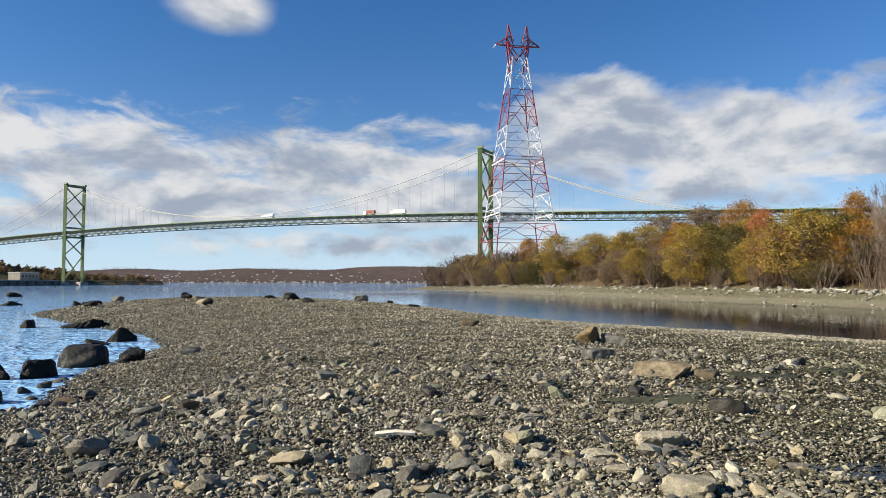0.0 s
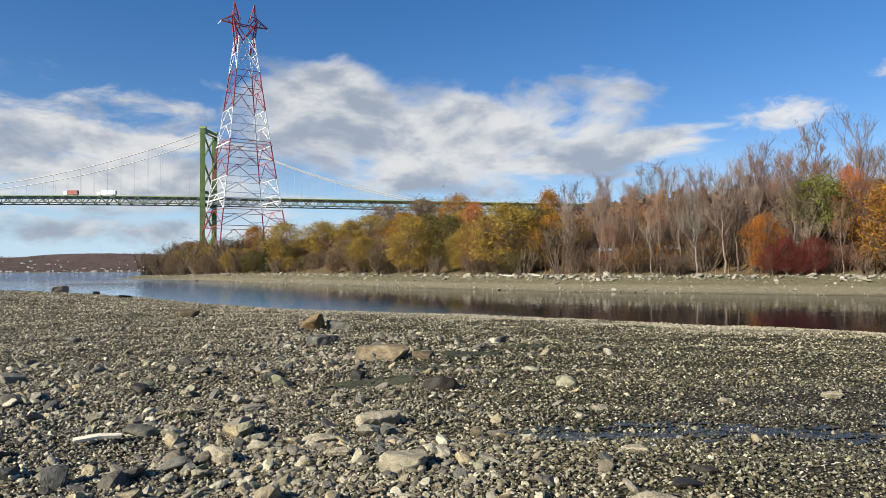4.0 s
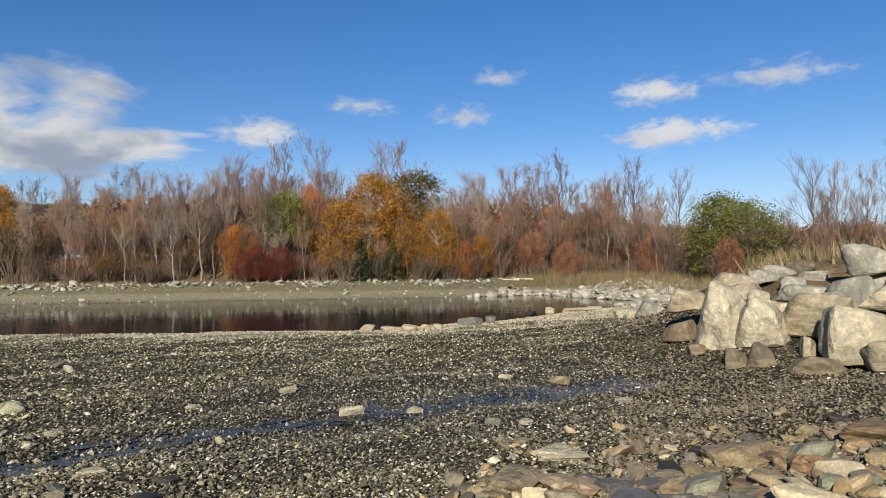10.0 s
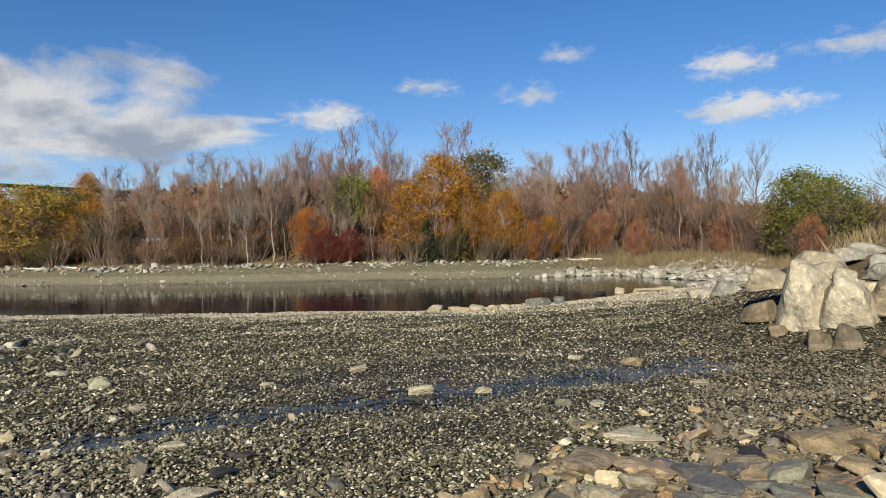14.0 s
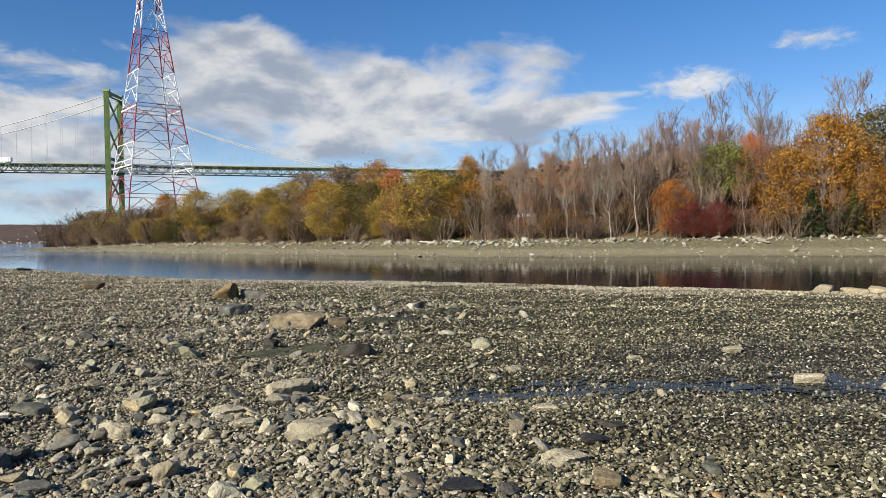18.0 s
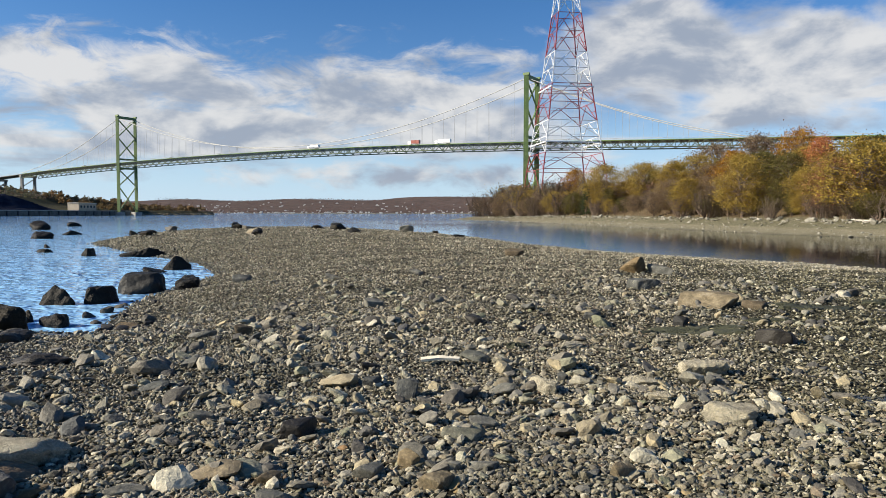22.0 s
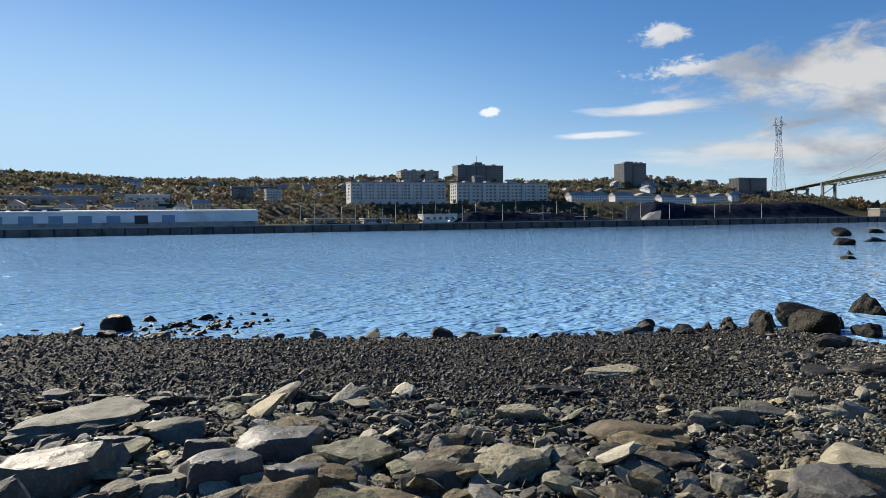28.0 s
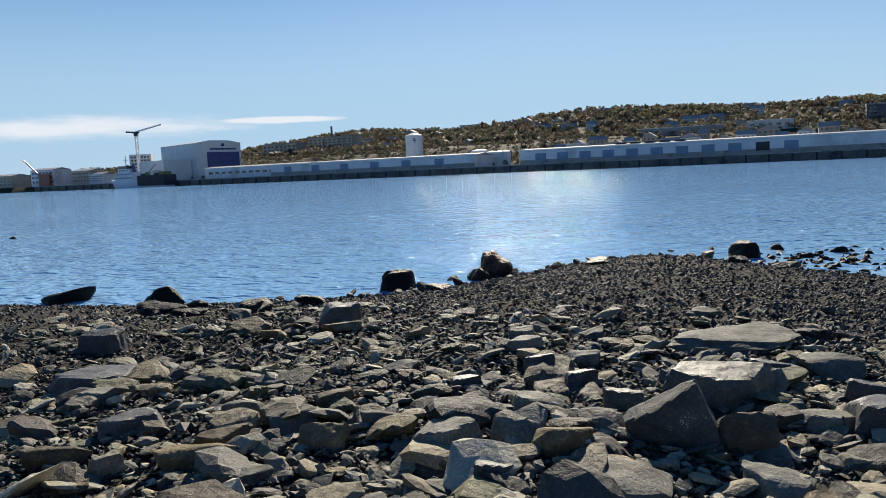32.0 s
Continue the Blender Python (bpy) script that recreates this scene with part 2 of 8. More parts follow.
def boulder_paint(palette, stain, streak):
    """Quarry stone: broad fields of its own tone, darker weathered patches, layered streaks."""
    def paint(n, at):
        c = stone_paint(palette, scale=1.3, tone=0.7, grime=0.6)(n, at)
        layer = n.noise(n.vec("MULTIPLY", n.put("ShaderNodeVectorRotate", Vector=at, Angle=0.5).outputs[0], (1.2, 1.2, 9.0)), 1.5, 4.0, 0.6, 0.4)
        c = n.mix(n.math("MULTIPLY", n.map(layer, 0.54, 0.66), 0.3), c, streak)
        return n.mix(n.map(n.noise(at, 1.1, 6.0, 0.65, 0.6), 0.53, 0.66), c, stain)
    return paint


boulder_relief = lambda n, at: n.math("ADD", n.noise(at, 2.2, 8.0, 0.62), n.math("MULTIPLY", n.voronoi(at, 2.4).outputs["Distance"], 0.5))
M_BOULDER = surface("cream_boulder", boulder_paint(PALE, (0.20, 0.185, 0.145), (0.40, 0.29, 0.14)), 0.8, bump=boulder_relief, lift=0.17)
M_BOULDER_GREY = surface("grey_boulder", boulder_paint([(0.33, 0.32, 0.275), (0.27, 0.27, 0.24), (0.37, 0.355, 0.295)], (0.43, 0.395, 0.31), (0.22, 0.24, 0.24)), 0.8, bump=boulder_relief, lift=0.11)
M_BOULDER_SLATE = surface("slate_boulder", boulder_paint([(0.17, 0.19, 0.20), (0.14, 0.155, 0.17), (0.20, 0.215, 0.215)], (0.27, 0.265, 0.235), (0.10, 0.11, 0.125)), 0.75, bump=boulder_relief, lift=0.1)
M_BOULDER_PALE = surface("pale_layered_boulder", boulder_paint([(0.44, 0.43, 0.38), (0.38, 0.38, 0.35)], (0.30, 0.31, 0.30), (0.20, 0.215, 0.22)), 0.8, bump=boulder_relief, lift=0.1)
M_BOULDER_BROWN = surface("brown_boulder", boulder_paint([(0.20, 0.16, 0.105), (0.17, 0.145, 0.105), (0.23, 0.18, 0.115)], (0.14, 0.125, 0.095), (0.26, 0.21, 0.14)), 0.85, bump=boulder_relief, lift=0.06)
M_BOULDER_BUFF = surface("buff_boulder", boulder_paint([(0.34, 0.295, 0.21), (0.41, 0.36, 0.265), (0.29, 0.255, 0.195)], (0.20, 0.18, 0.145), (0.38, 0.30, 0.19)), 0.8, bump=boulder_relief, lift=0.08)
STONE = {
    "brown": surface("brown_stone", stone_paint([(0.13, 0.095, 0.06), (0.21, 0.155, 0.09), (0.10, 0.085, 0.065), (0.17, 0.135, 0.09)], scale=6.0, grime=0.6), 0.7, bump=stone_bump, lift=0.05, spec=0.18),
    "grey": surface("grey_stone", stone_paint([(0.15, 0.15, 0.14), (0.22, 0.215, 0.19), (0.11, 0.115, 0.115), (0.18, 0.18, 0.145)], scale=6.0, grime=0.6, speck=70.0, cover=(0.56, 0.7)), 0.72, bump=stone_bump, lift=0.05, spec=0.18),
    "tan": surface("tan_stone", stone_paint([(0.29, 0.235, 0.15), (0.26, 0.22, 0.16), (0.33, 0.26, 0.16), (0.24, 0.19, 0.125)], scale=5.0, grime=0.7, speck=110.0, cover=(0.55, 0.7)), 0.78, bump=stone_bump, lift=0.06, spec=0.18),
    "buff": surface("buff_stone", stone_paint([(0.34, 0.29, 0.20), (0.40, 0.35, 0.26), (0.30, 0.27, 0.21)], scale=5.0, grime=0.45), 0.78, bump=stone_bump, lift=0.045, spec=0.18),
    "dark": surface("dark_stone", stone_paint([(0.024, 0.025, 0.026), (0.042, 0.038, 0.033), (0.03, 0.028, 0.03)], scale=6.0, grime=0.4), 0.55, bump=stone_bump, lift=0.05, spec=0.2),
    "slate": surface("slate_stone", stone_paint([(0.095, 0.099, 0.112), (0.13, 0.126, 0.126), (0.08, 0.085, 0.097), (0.15, 0.144, 0.122)], scale=5.0, grime=0.5), 0.5, bump=stone_bump, lift=0.05, spec=0.22),
    "pale": surface("pale_stone", stone_paint([(0.27, 0.27, 0.25), (0.22, 0.225, 0.21), (0.31, 0.295, 0.25)], scale=5.0, grime=0.6), 0.75, bump=stone_bump, lift=0.06, spec=0.18),
    "cream": surface("cream_stone", stone_paint([(0.47, 0.40, 0.26), (0.52, 0.46, 0.33), (0.42, 0.37, 0.27)], scale=4.0, grime=0.35), 0.75, bump=stone_bump, lift=0.04, spec=0.18),
    "barnacled": M_BARNACLE}
M_PEBBLE = surface("pebbles", stone_paint(GREYS, by_island=True, scale=8.0, weed=(0.055, 0.052, 0.034)), 0.75, coords="World", bump=plain_bump(60.0), lift=0.01)
M_COBBLES = surface("loose_cobbles", stone_paint(COBBLE, by_island=True, scale=5.0), 0.72, coords="World", bump=plain_bump(22.0), lift=0.02, spec=0.2)
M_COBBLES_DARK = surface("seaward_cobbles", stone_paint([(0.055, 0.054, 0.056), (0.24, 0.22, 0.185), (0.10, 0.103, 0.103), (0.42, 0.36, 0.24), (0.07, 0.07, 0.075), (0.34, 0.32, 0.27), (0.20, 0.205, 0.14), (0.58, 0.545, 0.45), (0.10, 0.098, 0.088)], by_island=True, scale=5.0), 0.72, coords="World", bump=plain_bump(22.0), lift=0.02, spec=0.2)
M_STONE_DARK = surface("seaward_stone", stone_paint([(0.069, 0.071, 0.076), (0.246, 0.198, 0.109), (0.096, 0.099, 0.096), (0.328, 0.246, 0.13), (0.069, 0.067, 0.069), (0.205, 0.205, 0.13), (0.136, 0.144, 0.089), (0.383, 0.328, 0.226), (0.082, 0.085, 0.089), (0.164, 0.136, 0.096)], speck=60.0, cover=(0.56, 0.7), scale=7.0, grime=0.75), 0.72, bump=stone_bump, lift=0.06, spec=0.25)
M_PEBBLE_BROWN = surface("brown_pebbles", stone_paint([(0.043, 0.039, 0.029), (0.145, 0.118, 0.075), (0.082, 0.073, 0.051), (0.203, 0.17, 0.116), (0.063, 0.058, 0.043), (0.174, 0.14, 0.088), (0.116, 0.102, 0.073), (0.242, 0.218, 0.16)], by_island=True, scale=8.0), 0.78, coords="World")
M_PEBBLE_WET = surface("wet_hollow_pebbles", stone_paint([(0.022, 0.022, 0.016), (0.055, 0.053, 0.034), (0.035, 0.035, 0.025), (0.10, 0.092, 0.06), (0.03, 0.03, 0.022), (0.30, 0.28, 0.21), (0.06, 0.056, 0.04)], by_island=True, scale=8.0), 0.5, coords="World")
M_PEBBLE_OLIVE = surface("olive_pebbles", stone_paint([(0.02, 0.019, 0.012), (0.115, 0.106, 0.058), (0.04, 0.039, 0.022), (0.24, 0.215, 0.135), (0.03, 0.029, 0.016), (0.09, 0.082, 0.045), (0.17, 0.155, 0.095), (0.52, 0.495, 0.38), (0.06, 0.057, 0.032), (0.028, 0.028, 0.017), (0.27, 0.25, 0.17)], by_island=True, scale=8.0), 0.75, coords="World")
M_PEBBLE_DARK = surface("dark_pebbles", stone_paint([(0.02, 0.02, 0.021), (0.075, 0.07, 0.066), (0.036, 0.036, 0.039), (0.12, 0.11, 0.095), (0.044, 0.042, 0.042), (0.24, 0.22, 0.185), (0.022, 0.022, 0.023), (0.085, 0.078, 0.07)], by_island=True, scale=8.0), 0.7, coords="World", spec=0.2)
M_STRAND = surface("pale_shingle", stone_paint([(0.16, 0.145, 0.11), (0.42, 0.385, 0.30), (0.26, 0.235, 0.175), (0.55, 0.515, 0.42), (0.11, 0.10, 0.075), (0.36, 0.33, 0.25), (0.48, 0.44, 0.34)], by_island=True, scale=8.0), 0.8, coords="World")
M_SHORE = surface("bank_stones", stone_paint([(0.38, 0.36, 0.31), (0.22, 0.21, 0.18), (0.45, 0.43, 0.38), (0.15, 0.145, 0.12), (0.30, 0.285, 0.245)], by_island=True, scale=3.0), 0.85, coords="World", bump=plain_bump(14.0), lift=0.04)
M_SHELL = surface("broken_shells", lambda n, at: n.ramp(island(n), (0, (0.36, 0.345, 0.30)), (0.5, (0.54, 0.52, 0.47)), (1, (0.26, 0.24, 0.18))), 0.55, coords="World")


def gravel(n, at):
    """Colour of the ground: shingle with olive weed on the cove side, dark wet shingle at the water, leaf litter on the bank."""
    x, y, z = n.split(at)
    v = n.voronoi(at, 22.0)
    v2 = n.voronoi(at, 7.0)
    cell = n.split(v.outputs["Color"])[0]
    cell2 = n.split(v2.outputs["Color"])[0]
    cell = n.math("ADD", n.math("MULTIPLY", cell, 0.72), n.math("MULTIPLY", cell2, 0.28))
    drift = n.map(n.math("ADD", n.math("MULTIPLY", n.noise(at, 0.33, 5.0, 0.6, 0.5), 0.7), n.math("MULTIPLY", n.noise(at, 2.2, 3.0), 0.3)), 0.48, 0.60)
    dry = n.ramp(cell, (0.15, (0.010, 0.009, 0.007)), (0.4, (0.04, 0.037, 0.027)), (0.6, (0.17, 0.152, 0.10)), (0.85, (0.44, 0.40, 0.29)))
    weed = n.ramp(cell, (0.12, (0.013, 0.013, 0.007)), (0.45, (0.042, 0.041, 0.021)), (0.68, (0.10, 0.094, 0.052)), (0.93, (0.34, 0.315, 0.235)))
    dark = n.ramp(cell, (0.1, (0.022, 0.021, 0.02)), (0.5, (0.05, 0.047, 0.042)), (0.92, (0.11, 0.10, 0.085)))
    patch = n.noise(at, 0.22, 5.0, 0.6)
    cove = n.map(n.math("ADD", n.math("SUBTRACT", x, n.math("MULTIPLY", y, 0.22)), n.math("MULTIPLY", patch, 7.0)), 2.0, 7.5)
    c = n.mix(cove, n.mix(n.math("MULTIPLY", drift, 0.6), dry, weed), weed)
    hollow = n.map(n.vec("LENGTH", n.vec("MULTIPLY", n.vec("SUBTRACT", at, (9.5, 5.2, 0)), (0.75, 1.0, 0.0))), 5.0, 2.4)
    c = n.mix(n.math("MULTIPLY", hollow, n.map(patch, 0.3, 0.6)), c, dark)
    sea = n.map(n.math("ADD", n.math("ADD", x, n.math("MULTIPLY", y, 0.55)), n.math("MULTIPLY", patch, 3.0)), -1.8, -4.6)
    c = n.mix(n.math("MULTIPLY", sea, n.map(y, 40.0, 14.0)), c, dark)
    c = n.mix(n.map(n.math("ADD", z, n.math("MULTIPLY", patch, 0.25)), 0.3, 0.12), c, n.mix(0.6, c, (0.035, 0.033, 0.028)))
    # Shade in gaps between pebbles, blackened into the ground nearer the spit's middle.
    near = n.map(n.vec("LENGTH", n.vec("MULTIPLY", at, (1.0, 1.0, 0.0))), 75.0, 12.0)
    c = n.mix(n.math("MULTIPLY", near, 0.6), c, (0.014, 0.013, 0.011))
    strand = n.math("MULTIPLY", n.map(n.math("ADD", z, n.math("MULTIPLY", patch, 0.4)), 0.2, 0.4), n.map(n.math("ADD", z, n.math("MULTIPLY", patch, 0.4)), 1.3, 0.9))
    c = n.mix(n.math("MULTIPLY", n.math("MULTIPLY", strand, 0.9), n.map(x, 6.0, 14.0)), c, n.ramp(cell, (0.1, (0.24, 0.215, 0.155)), (0.9, (0.44, 0.40, 0.31))))
    across = n.map(n.math("ADD", x, n.math("MULTIPLY", y, 0.35)), 50.0, 62.0)
    c = n.mix(n.math("MULTIPLY", across, 0.75), c, n.ramp(cell, (0.1, (0.075, 0.07, 0.04)), (0.5, (0.14, 0.128, 0.078)), (0.9, (0.24, 0.22, 0.15))))
    litter = n.ramp(n.noise(at, 1.4, 6.0, 0.7), (0.3, (0.06, 0.043, 0.025)), (0.55, (0.13, 0.095, 0.053)), (0.75, (0.24, 0.185, 0.105)))
    scrub = n.ramp(n.noise(at, 0.05, 6.0, 0.7), (0.3, (0.028, 0.031, 0.017)), (0.5, (0.046, 0.045, 0.025)), (0.7, (0.07, 0.062, 0.038)))
    litter = n.mix(n.map(x, -250.0, -300.0), litter, scrub)
    litter = n.mix(n.map(y, 1500.0, 2200.0), litter, n.ramp(n.noise(at, 0.02, 5.0, 0.7), (0.35, (0.055, 0.042, 0.038)), (0.65, (0.11, 0.08, 0.068))))
    return n.mix(n.map(n.math("ADD", z, n.math("MULTIPLY", patch, 1.2)), 2.7, 3.3), c, litter)


def gravel_relief(n, at):
    a, b = n.voronoi(at, 22.0).outputs["Distance"], n.voronoi(at, 7.0).outputs["Distance"]
    return n.math("ADD", n.math("MULTIPLY", a, -0.55), n.math("ADD", n.math("MULTIPLY", b, -0.7), n.math("MULTIPLY", n.noise(at, 1.3, 6.0), 1.2)))


def gravel_gloss(n, at):
    x, y, z = n.split(at)
    return n.map(n.math("ADD", z, n.math("MULTIPLY", n.noise(at, 0.4), 0.5)), 0.2, 0.6, 0.5, 0.9)


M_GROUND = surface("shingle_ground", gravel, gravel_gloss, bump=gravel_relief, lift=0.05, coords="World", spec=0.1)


def water_height(n, at):
    """Height of the ripples at a place: short chop on longer waves, calmer in lanes and inside the cove."""
    turned = n.put("ShaderNodeVectorRotate", Vector=at, Angle=radians(-9)).outputs[0]
    long = n.vec("MULTIPLY", turned, (1.0, 0.7, 0.0))
    h = n.math("ADD", n.math("MULTIPLY", n.noise(long, 0.9, 2.0, 0.5, 0.4), 0.32), n.math("MULTIPLY", n.noise(long, 3.6, 1.0, 0.5, 0.3), 0.12))
    return n.math("ADD", h, n.math("MULTIPLY", n.noise(long, 0.22, 1.0), 0.22))


def make_water():
    m = bpy.data.materials.new("sea_water")
    m.use_nodes = True
    n = Nodes(m.node_tree)
    at = n.put("ShaderNodeNewGeometry").outputs["Position"]
    x, y, z = n.split(at)
    step_by = 0.03
    h0 = water_height(n, at)
    hx = water_height(n, n.vec("ADD", at, (step_by, 0, 0)))
    hy = water_height(n, n.vec("ADD", at, (0, step_by, 0)))
    open_sea = n.map(n.math("ADD", x, n.math("MULTIPLY", y, 0.22)), 18.0, -6.0, 0.03, 1.35)
    open_sea = n.math("MAXIMUM", open_sea, n.map(y, 190.0, 330.0, 0.0, 1.2))
    k = n.math("MULTIPLY", n.math("MULTIPLY", open_sea, n.map(n.noise(at, 0.03, 3.0), 0.3, 0.7, 0.7, 1.2)), 1.0 / step_by)
    slope_x, slope_y = n.math("MULTIPLY", n.math("SUBTRACT", h0, hx), k), n.math("MULTIPLY", n.math("SUBTRACT", h0, hy), k)
    normal = n.vec("NORMALIZE", n.join(slope_x, slope_y, 1.0))
    # Reflected sky is brightened into the open water's base colour, not the cove's.
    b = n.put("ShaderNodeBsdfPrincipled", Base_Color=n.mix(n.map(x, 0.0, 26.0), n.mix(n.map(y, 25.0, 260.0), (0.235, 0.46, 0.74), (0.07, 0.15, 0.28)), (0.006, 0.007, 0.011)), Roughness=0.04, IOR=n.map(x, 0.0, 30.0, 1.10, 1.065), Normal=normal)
    n.put("ShaderNodeOutputMaterial", Surface=b.outputs[0])
    return m


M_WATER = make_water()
M_BARK = surface("grey_bark", mottled((0.11, 0.08, 0.062), (0.19, 0.144, 0.115), 2.0, 9.0, 0.35), 0.9, bump=plain_bump(20.0), lift=0.02)
M_STEM = surface("brown_stems", mottled((0.07, 0.05, 0.037), (0.125, 0.09, 0.066), 2.0, 9.0, 0.3), 0.9)
M_BARK_PALE = surface("pale_bark", mottled((0.15, 0.14, 0.125), (0.25, 0.235, 0.21), 2.0, 9.0, 0.12, (0.08, 0.072, 0.065)), 0.85)


def leaf_material(name, *tones, through=0.36, gain=1.85, patch=0.0):
    """Thin leaves, each of its own tone, that let some of the light through."""
    m = bpy.data.materials.new(name)
    m.use_nodes = True
    n = Nodes(m.node_tree)
    at = n.put("ShaderNodeTexCoord").outputs["Object"]
    pick = island(n)
    if patch:  # neighbouring sprays of a far crown share their tone
        pick = n.math("ADD", n.math("MULTIPLY", n.split(n.voronoi(at, patch).outputs["Color"])[0], 0.8), n.math("MULTIPLY", pick, 0.2))
    c = n.ramp(pick, *[(i / (len(tones) - 1), tuple(min(0.75, gain * v) for v in t)) for i, t in enumerate(tones)])
    c = n.mix(n.map(n.noise(at, 0.6, 4.0), 0.35, 0.65), n.mix(1.0, c, (0.55, 0.48, 0.48), "MULTIPLY"), c)
    b = n.put("ShaderNodeBsdfPrincipled", Base_Color=c, Roughness=0.65)
    b.inputs["Specular IOR Level"].default_value = 0.2
    t = n.put("ShaderNodeBsdfTranslucent", Color=c)
    n.put("ShaderNodeOutputMaterial", Surface=n.put("ShaderNodeMixShader", i0=through, i1=b.outputs[0], i2=t.outputs[0]).outputs[0])
    return m


LEAF = {
    "yellow": leaf_material("yellow_leaves", (0.17, 0.125, 0.025), (0.26, 0.19, 0.035), (0.20, 0.14, 0.03), (0.11, 0.095, 0.03)),
    "orange": leaf_material("orange_leaves", (0.25, 0.095, 0.018), (0.18, 0.07, 0.018), (0.28, 0.125, 0.022), (0.13, 0.058, 0.018)),
    "coral": leaf_material("coral_leaves", (0.29, 0.115, 0.04), (0.23, 0.085, 0.035), (0.32, 0.14, 0.05)),
    "gold": leaf_material("golden_brown_leaves", (0.25, 0.135, 0.016), (0.17, 0.08, 0.014), (0.30, 0.17, 0.02), (0.12, 0.062, 0.016), (0.22, 0.10, 0.016)),
    "rust": leaf_material("rusty_leaves", (0.20, 0.095, 0.052), (0.25, 0.12, 0.062), (0.15, 0.072, 0.045), (0.21, 0.115, 0.06)),
    "olive": leaf_material("olive_leaves", (0.065, 0.060, 0.016), (0.09, 0.08, 0.02), (0.045, 0.046, 0.014), (0.11, 0.085, 0.022)),
    "green": leaf_material("green_leaves", (0.085, 0.10, 0.024), (0.125, 0.135, 0.032), (0.065, 0.08, 0.02), (0.155, 0.145, 0.036)),
    "conifer": leaf_material("conifer_needles", (0.018, 0.032, 0.012), (0.03, 0.045, 0.016), (0.02, 0.036, 0.014)),
    "crimson": leaf_material("crimson_leaves", (0.10, 0.02, 0.018), (0.14, 0.03, 0.022), (0.06, 0.018, 0.016), (0.09, 0.035, 0.022)),
    "dun": leaf_material("dun_brush", (0.13, 0.10, 0.062), (0.17, 0.125, 0.075), (0.09, 0.072, 0.045), (0.15, 0.10, 0.058)),
    "twig": leaf_material("grey_twigs", (0.14, 0.10, 0.075), (0.18, 0.125, 0.09), (0.12, 0.085, 0.066)),
}


def paint_mat(name, c1, c2, scale=0.4, fine=4.0, rough=0.6, metal=0.0, dirt=None, random=0.0):
    return surface(name, mottled(c1, c2, scale, fine, random, dirt), rough, metal)


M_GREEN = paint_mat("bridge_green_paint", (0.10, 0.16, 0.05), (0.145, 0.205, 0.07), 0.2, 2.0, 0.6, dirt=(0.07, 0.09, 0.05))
M_CABLE = paint_mat("cable_paint", (0.36, 0.36, 0.33), (0.46, 0.45, 0.42))
M_ROAD = paint_mat("road_deck", (0.07, 0.07, 0.068), (0.11, 0.11, 0.105))
M_CONC = paint_mat("concrete", (0.26, 0.25, 0.23), (0.36, 0.35, 0.32), 0.15, 2.0, 0.9, dirt=(0.16, 0.15, 0.13))
M_QUAY = paint_mat("tide_stained_quay_wall", (0.07, 0.068, 0.06), (0.15, 0.145, 0.13), 0.12, 1.2, 0.85, dirt=(0.04, 0.045, 0.035))
M_RED = paint_mat("red_paint", (0.27, 0.04, 0.045), (0.34, 0.065, 0.065), 0.5, 4.0, 0.45)
M_WHITE = paint_mat("white_paint", (0.66, 0.66, 0.65), (0.76, 0.76, 0.75), 0.5, 4.0, 0.45)
M_STEEL = paint_mat("galvanised_steel", (0.36, 0.38, 0.40), (0.48, 0.50, 0.52), 0.4, 4.0, 0.4, 0.6)
M_SHED = paint_mat("pale_shed_cladding", (0.55, 0.57, 0.60), (0.66, 0.68, 0.71), 0.08, 1.0, 0.5, dirt=(0.42, 0.43, 0.44))
M_ROOF = paint_mat("grey_roofing", (0.22, 0.22, 0.23), (0.34, 0.34, 0.34), 0.1, 1.0, 0.8)
M_ROOFPALE = paint_mat("pale_roof_edge", (0.68, 0.66, 0.62), (0.78, 0.76, 0.72), 0.1, 1.0, 0.6)
M_DOOR = paint_mat("blue_grey_doors", (0.13, 0.19, 0.29), (0.18, 0.25, 0.36), 0.3, 2.0, 0.5)
M_DARK = paint_mat("dark_opening", (0.015, 0.016, 0.02), (0.025, 0.027, 0.03), 0.3, 2.0, 0.6)
M_BLUE = paint_mat("deep_blue_paint", (0.02, 0.045, 0.17), (0.03, 0.06, 0.22), 0.3, 2.0, 0.4)
M_HALL = paint_mat("white_hall_cladding", (0.58, 0.60, 0.61), (0.68, 0.70, 0.71), 0.08, 1.0, 0.5)
M_APT = paint_mat("pale_siding", (0.46, 0.47, 0.47), (0.56, 0.56, 0.55), 0.12, 1.5, 0.75)
M_TOWERBLOCK = paint_mat("dark_brick", (0.085, 0.09, 0.10), (0.13, 0.135, 0.145), 0.2, 2.0, 0.85)
M_TAN = paint_mat("tan_masonry", (0.34, 0.30, 0.24), (0.42, 0.37, 0.30), 0.2, 2.0, 0.85)
M_GLASS = surface("window_glass", mottled((0.03, 0.04, 0.05), (0.06, 0.075, 0.09), 0.2, 1.0), 0.12, spec=0.7)
M_COAL = surface("dark_cargo_heap", mottled((0.012, 0.015, 0.026), (0.024, 0.029, 0.046), 0.15, 1.6), 1.0, spec=0.0, bump=plain_bump(0.7, 8.0), lift=0.8)
M_HEAPEDGE = surface("pale_heap_edge", mottled((0.20, 0.19, 0.18), (0.30, 0.29, 0.27), 0.15, 1.6), 0.95, bump=plain_bump(0.7, 8.0), lift=0.5)
M_WOOD = surface("weathered_plank", mottled((0.66, 0.58, 0.44), (0.78, 0.71, 0.56), 6.0, 60.0), 0.8, bump=plain_bump(25.0), lift=0.01)
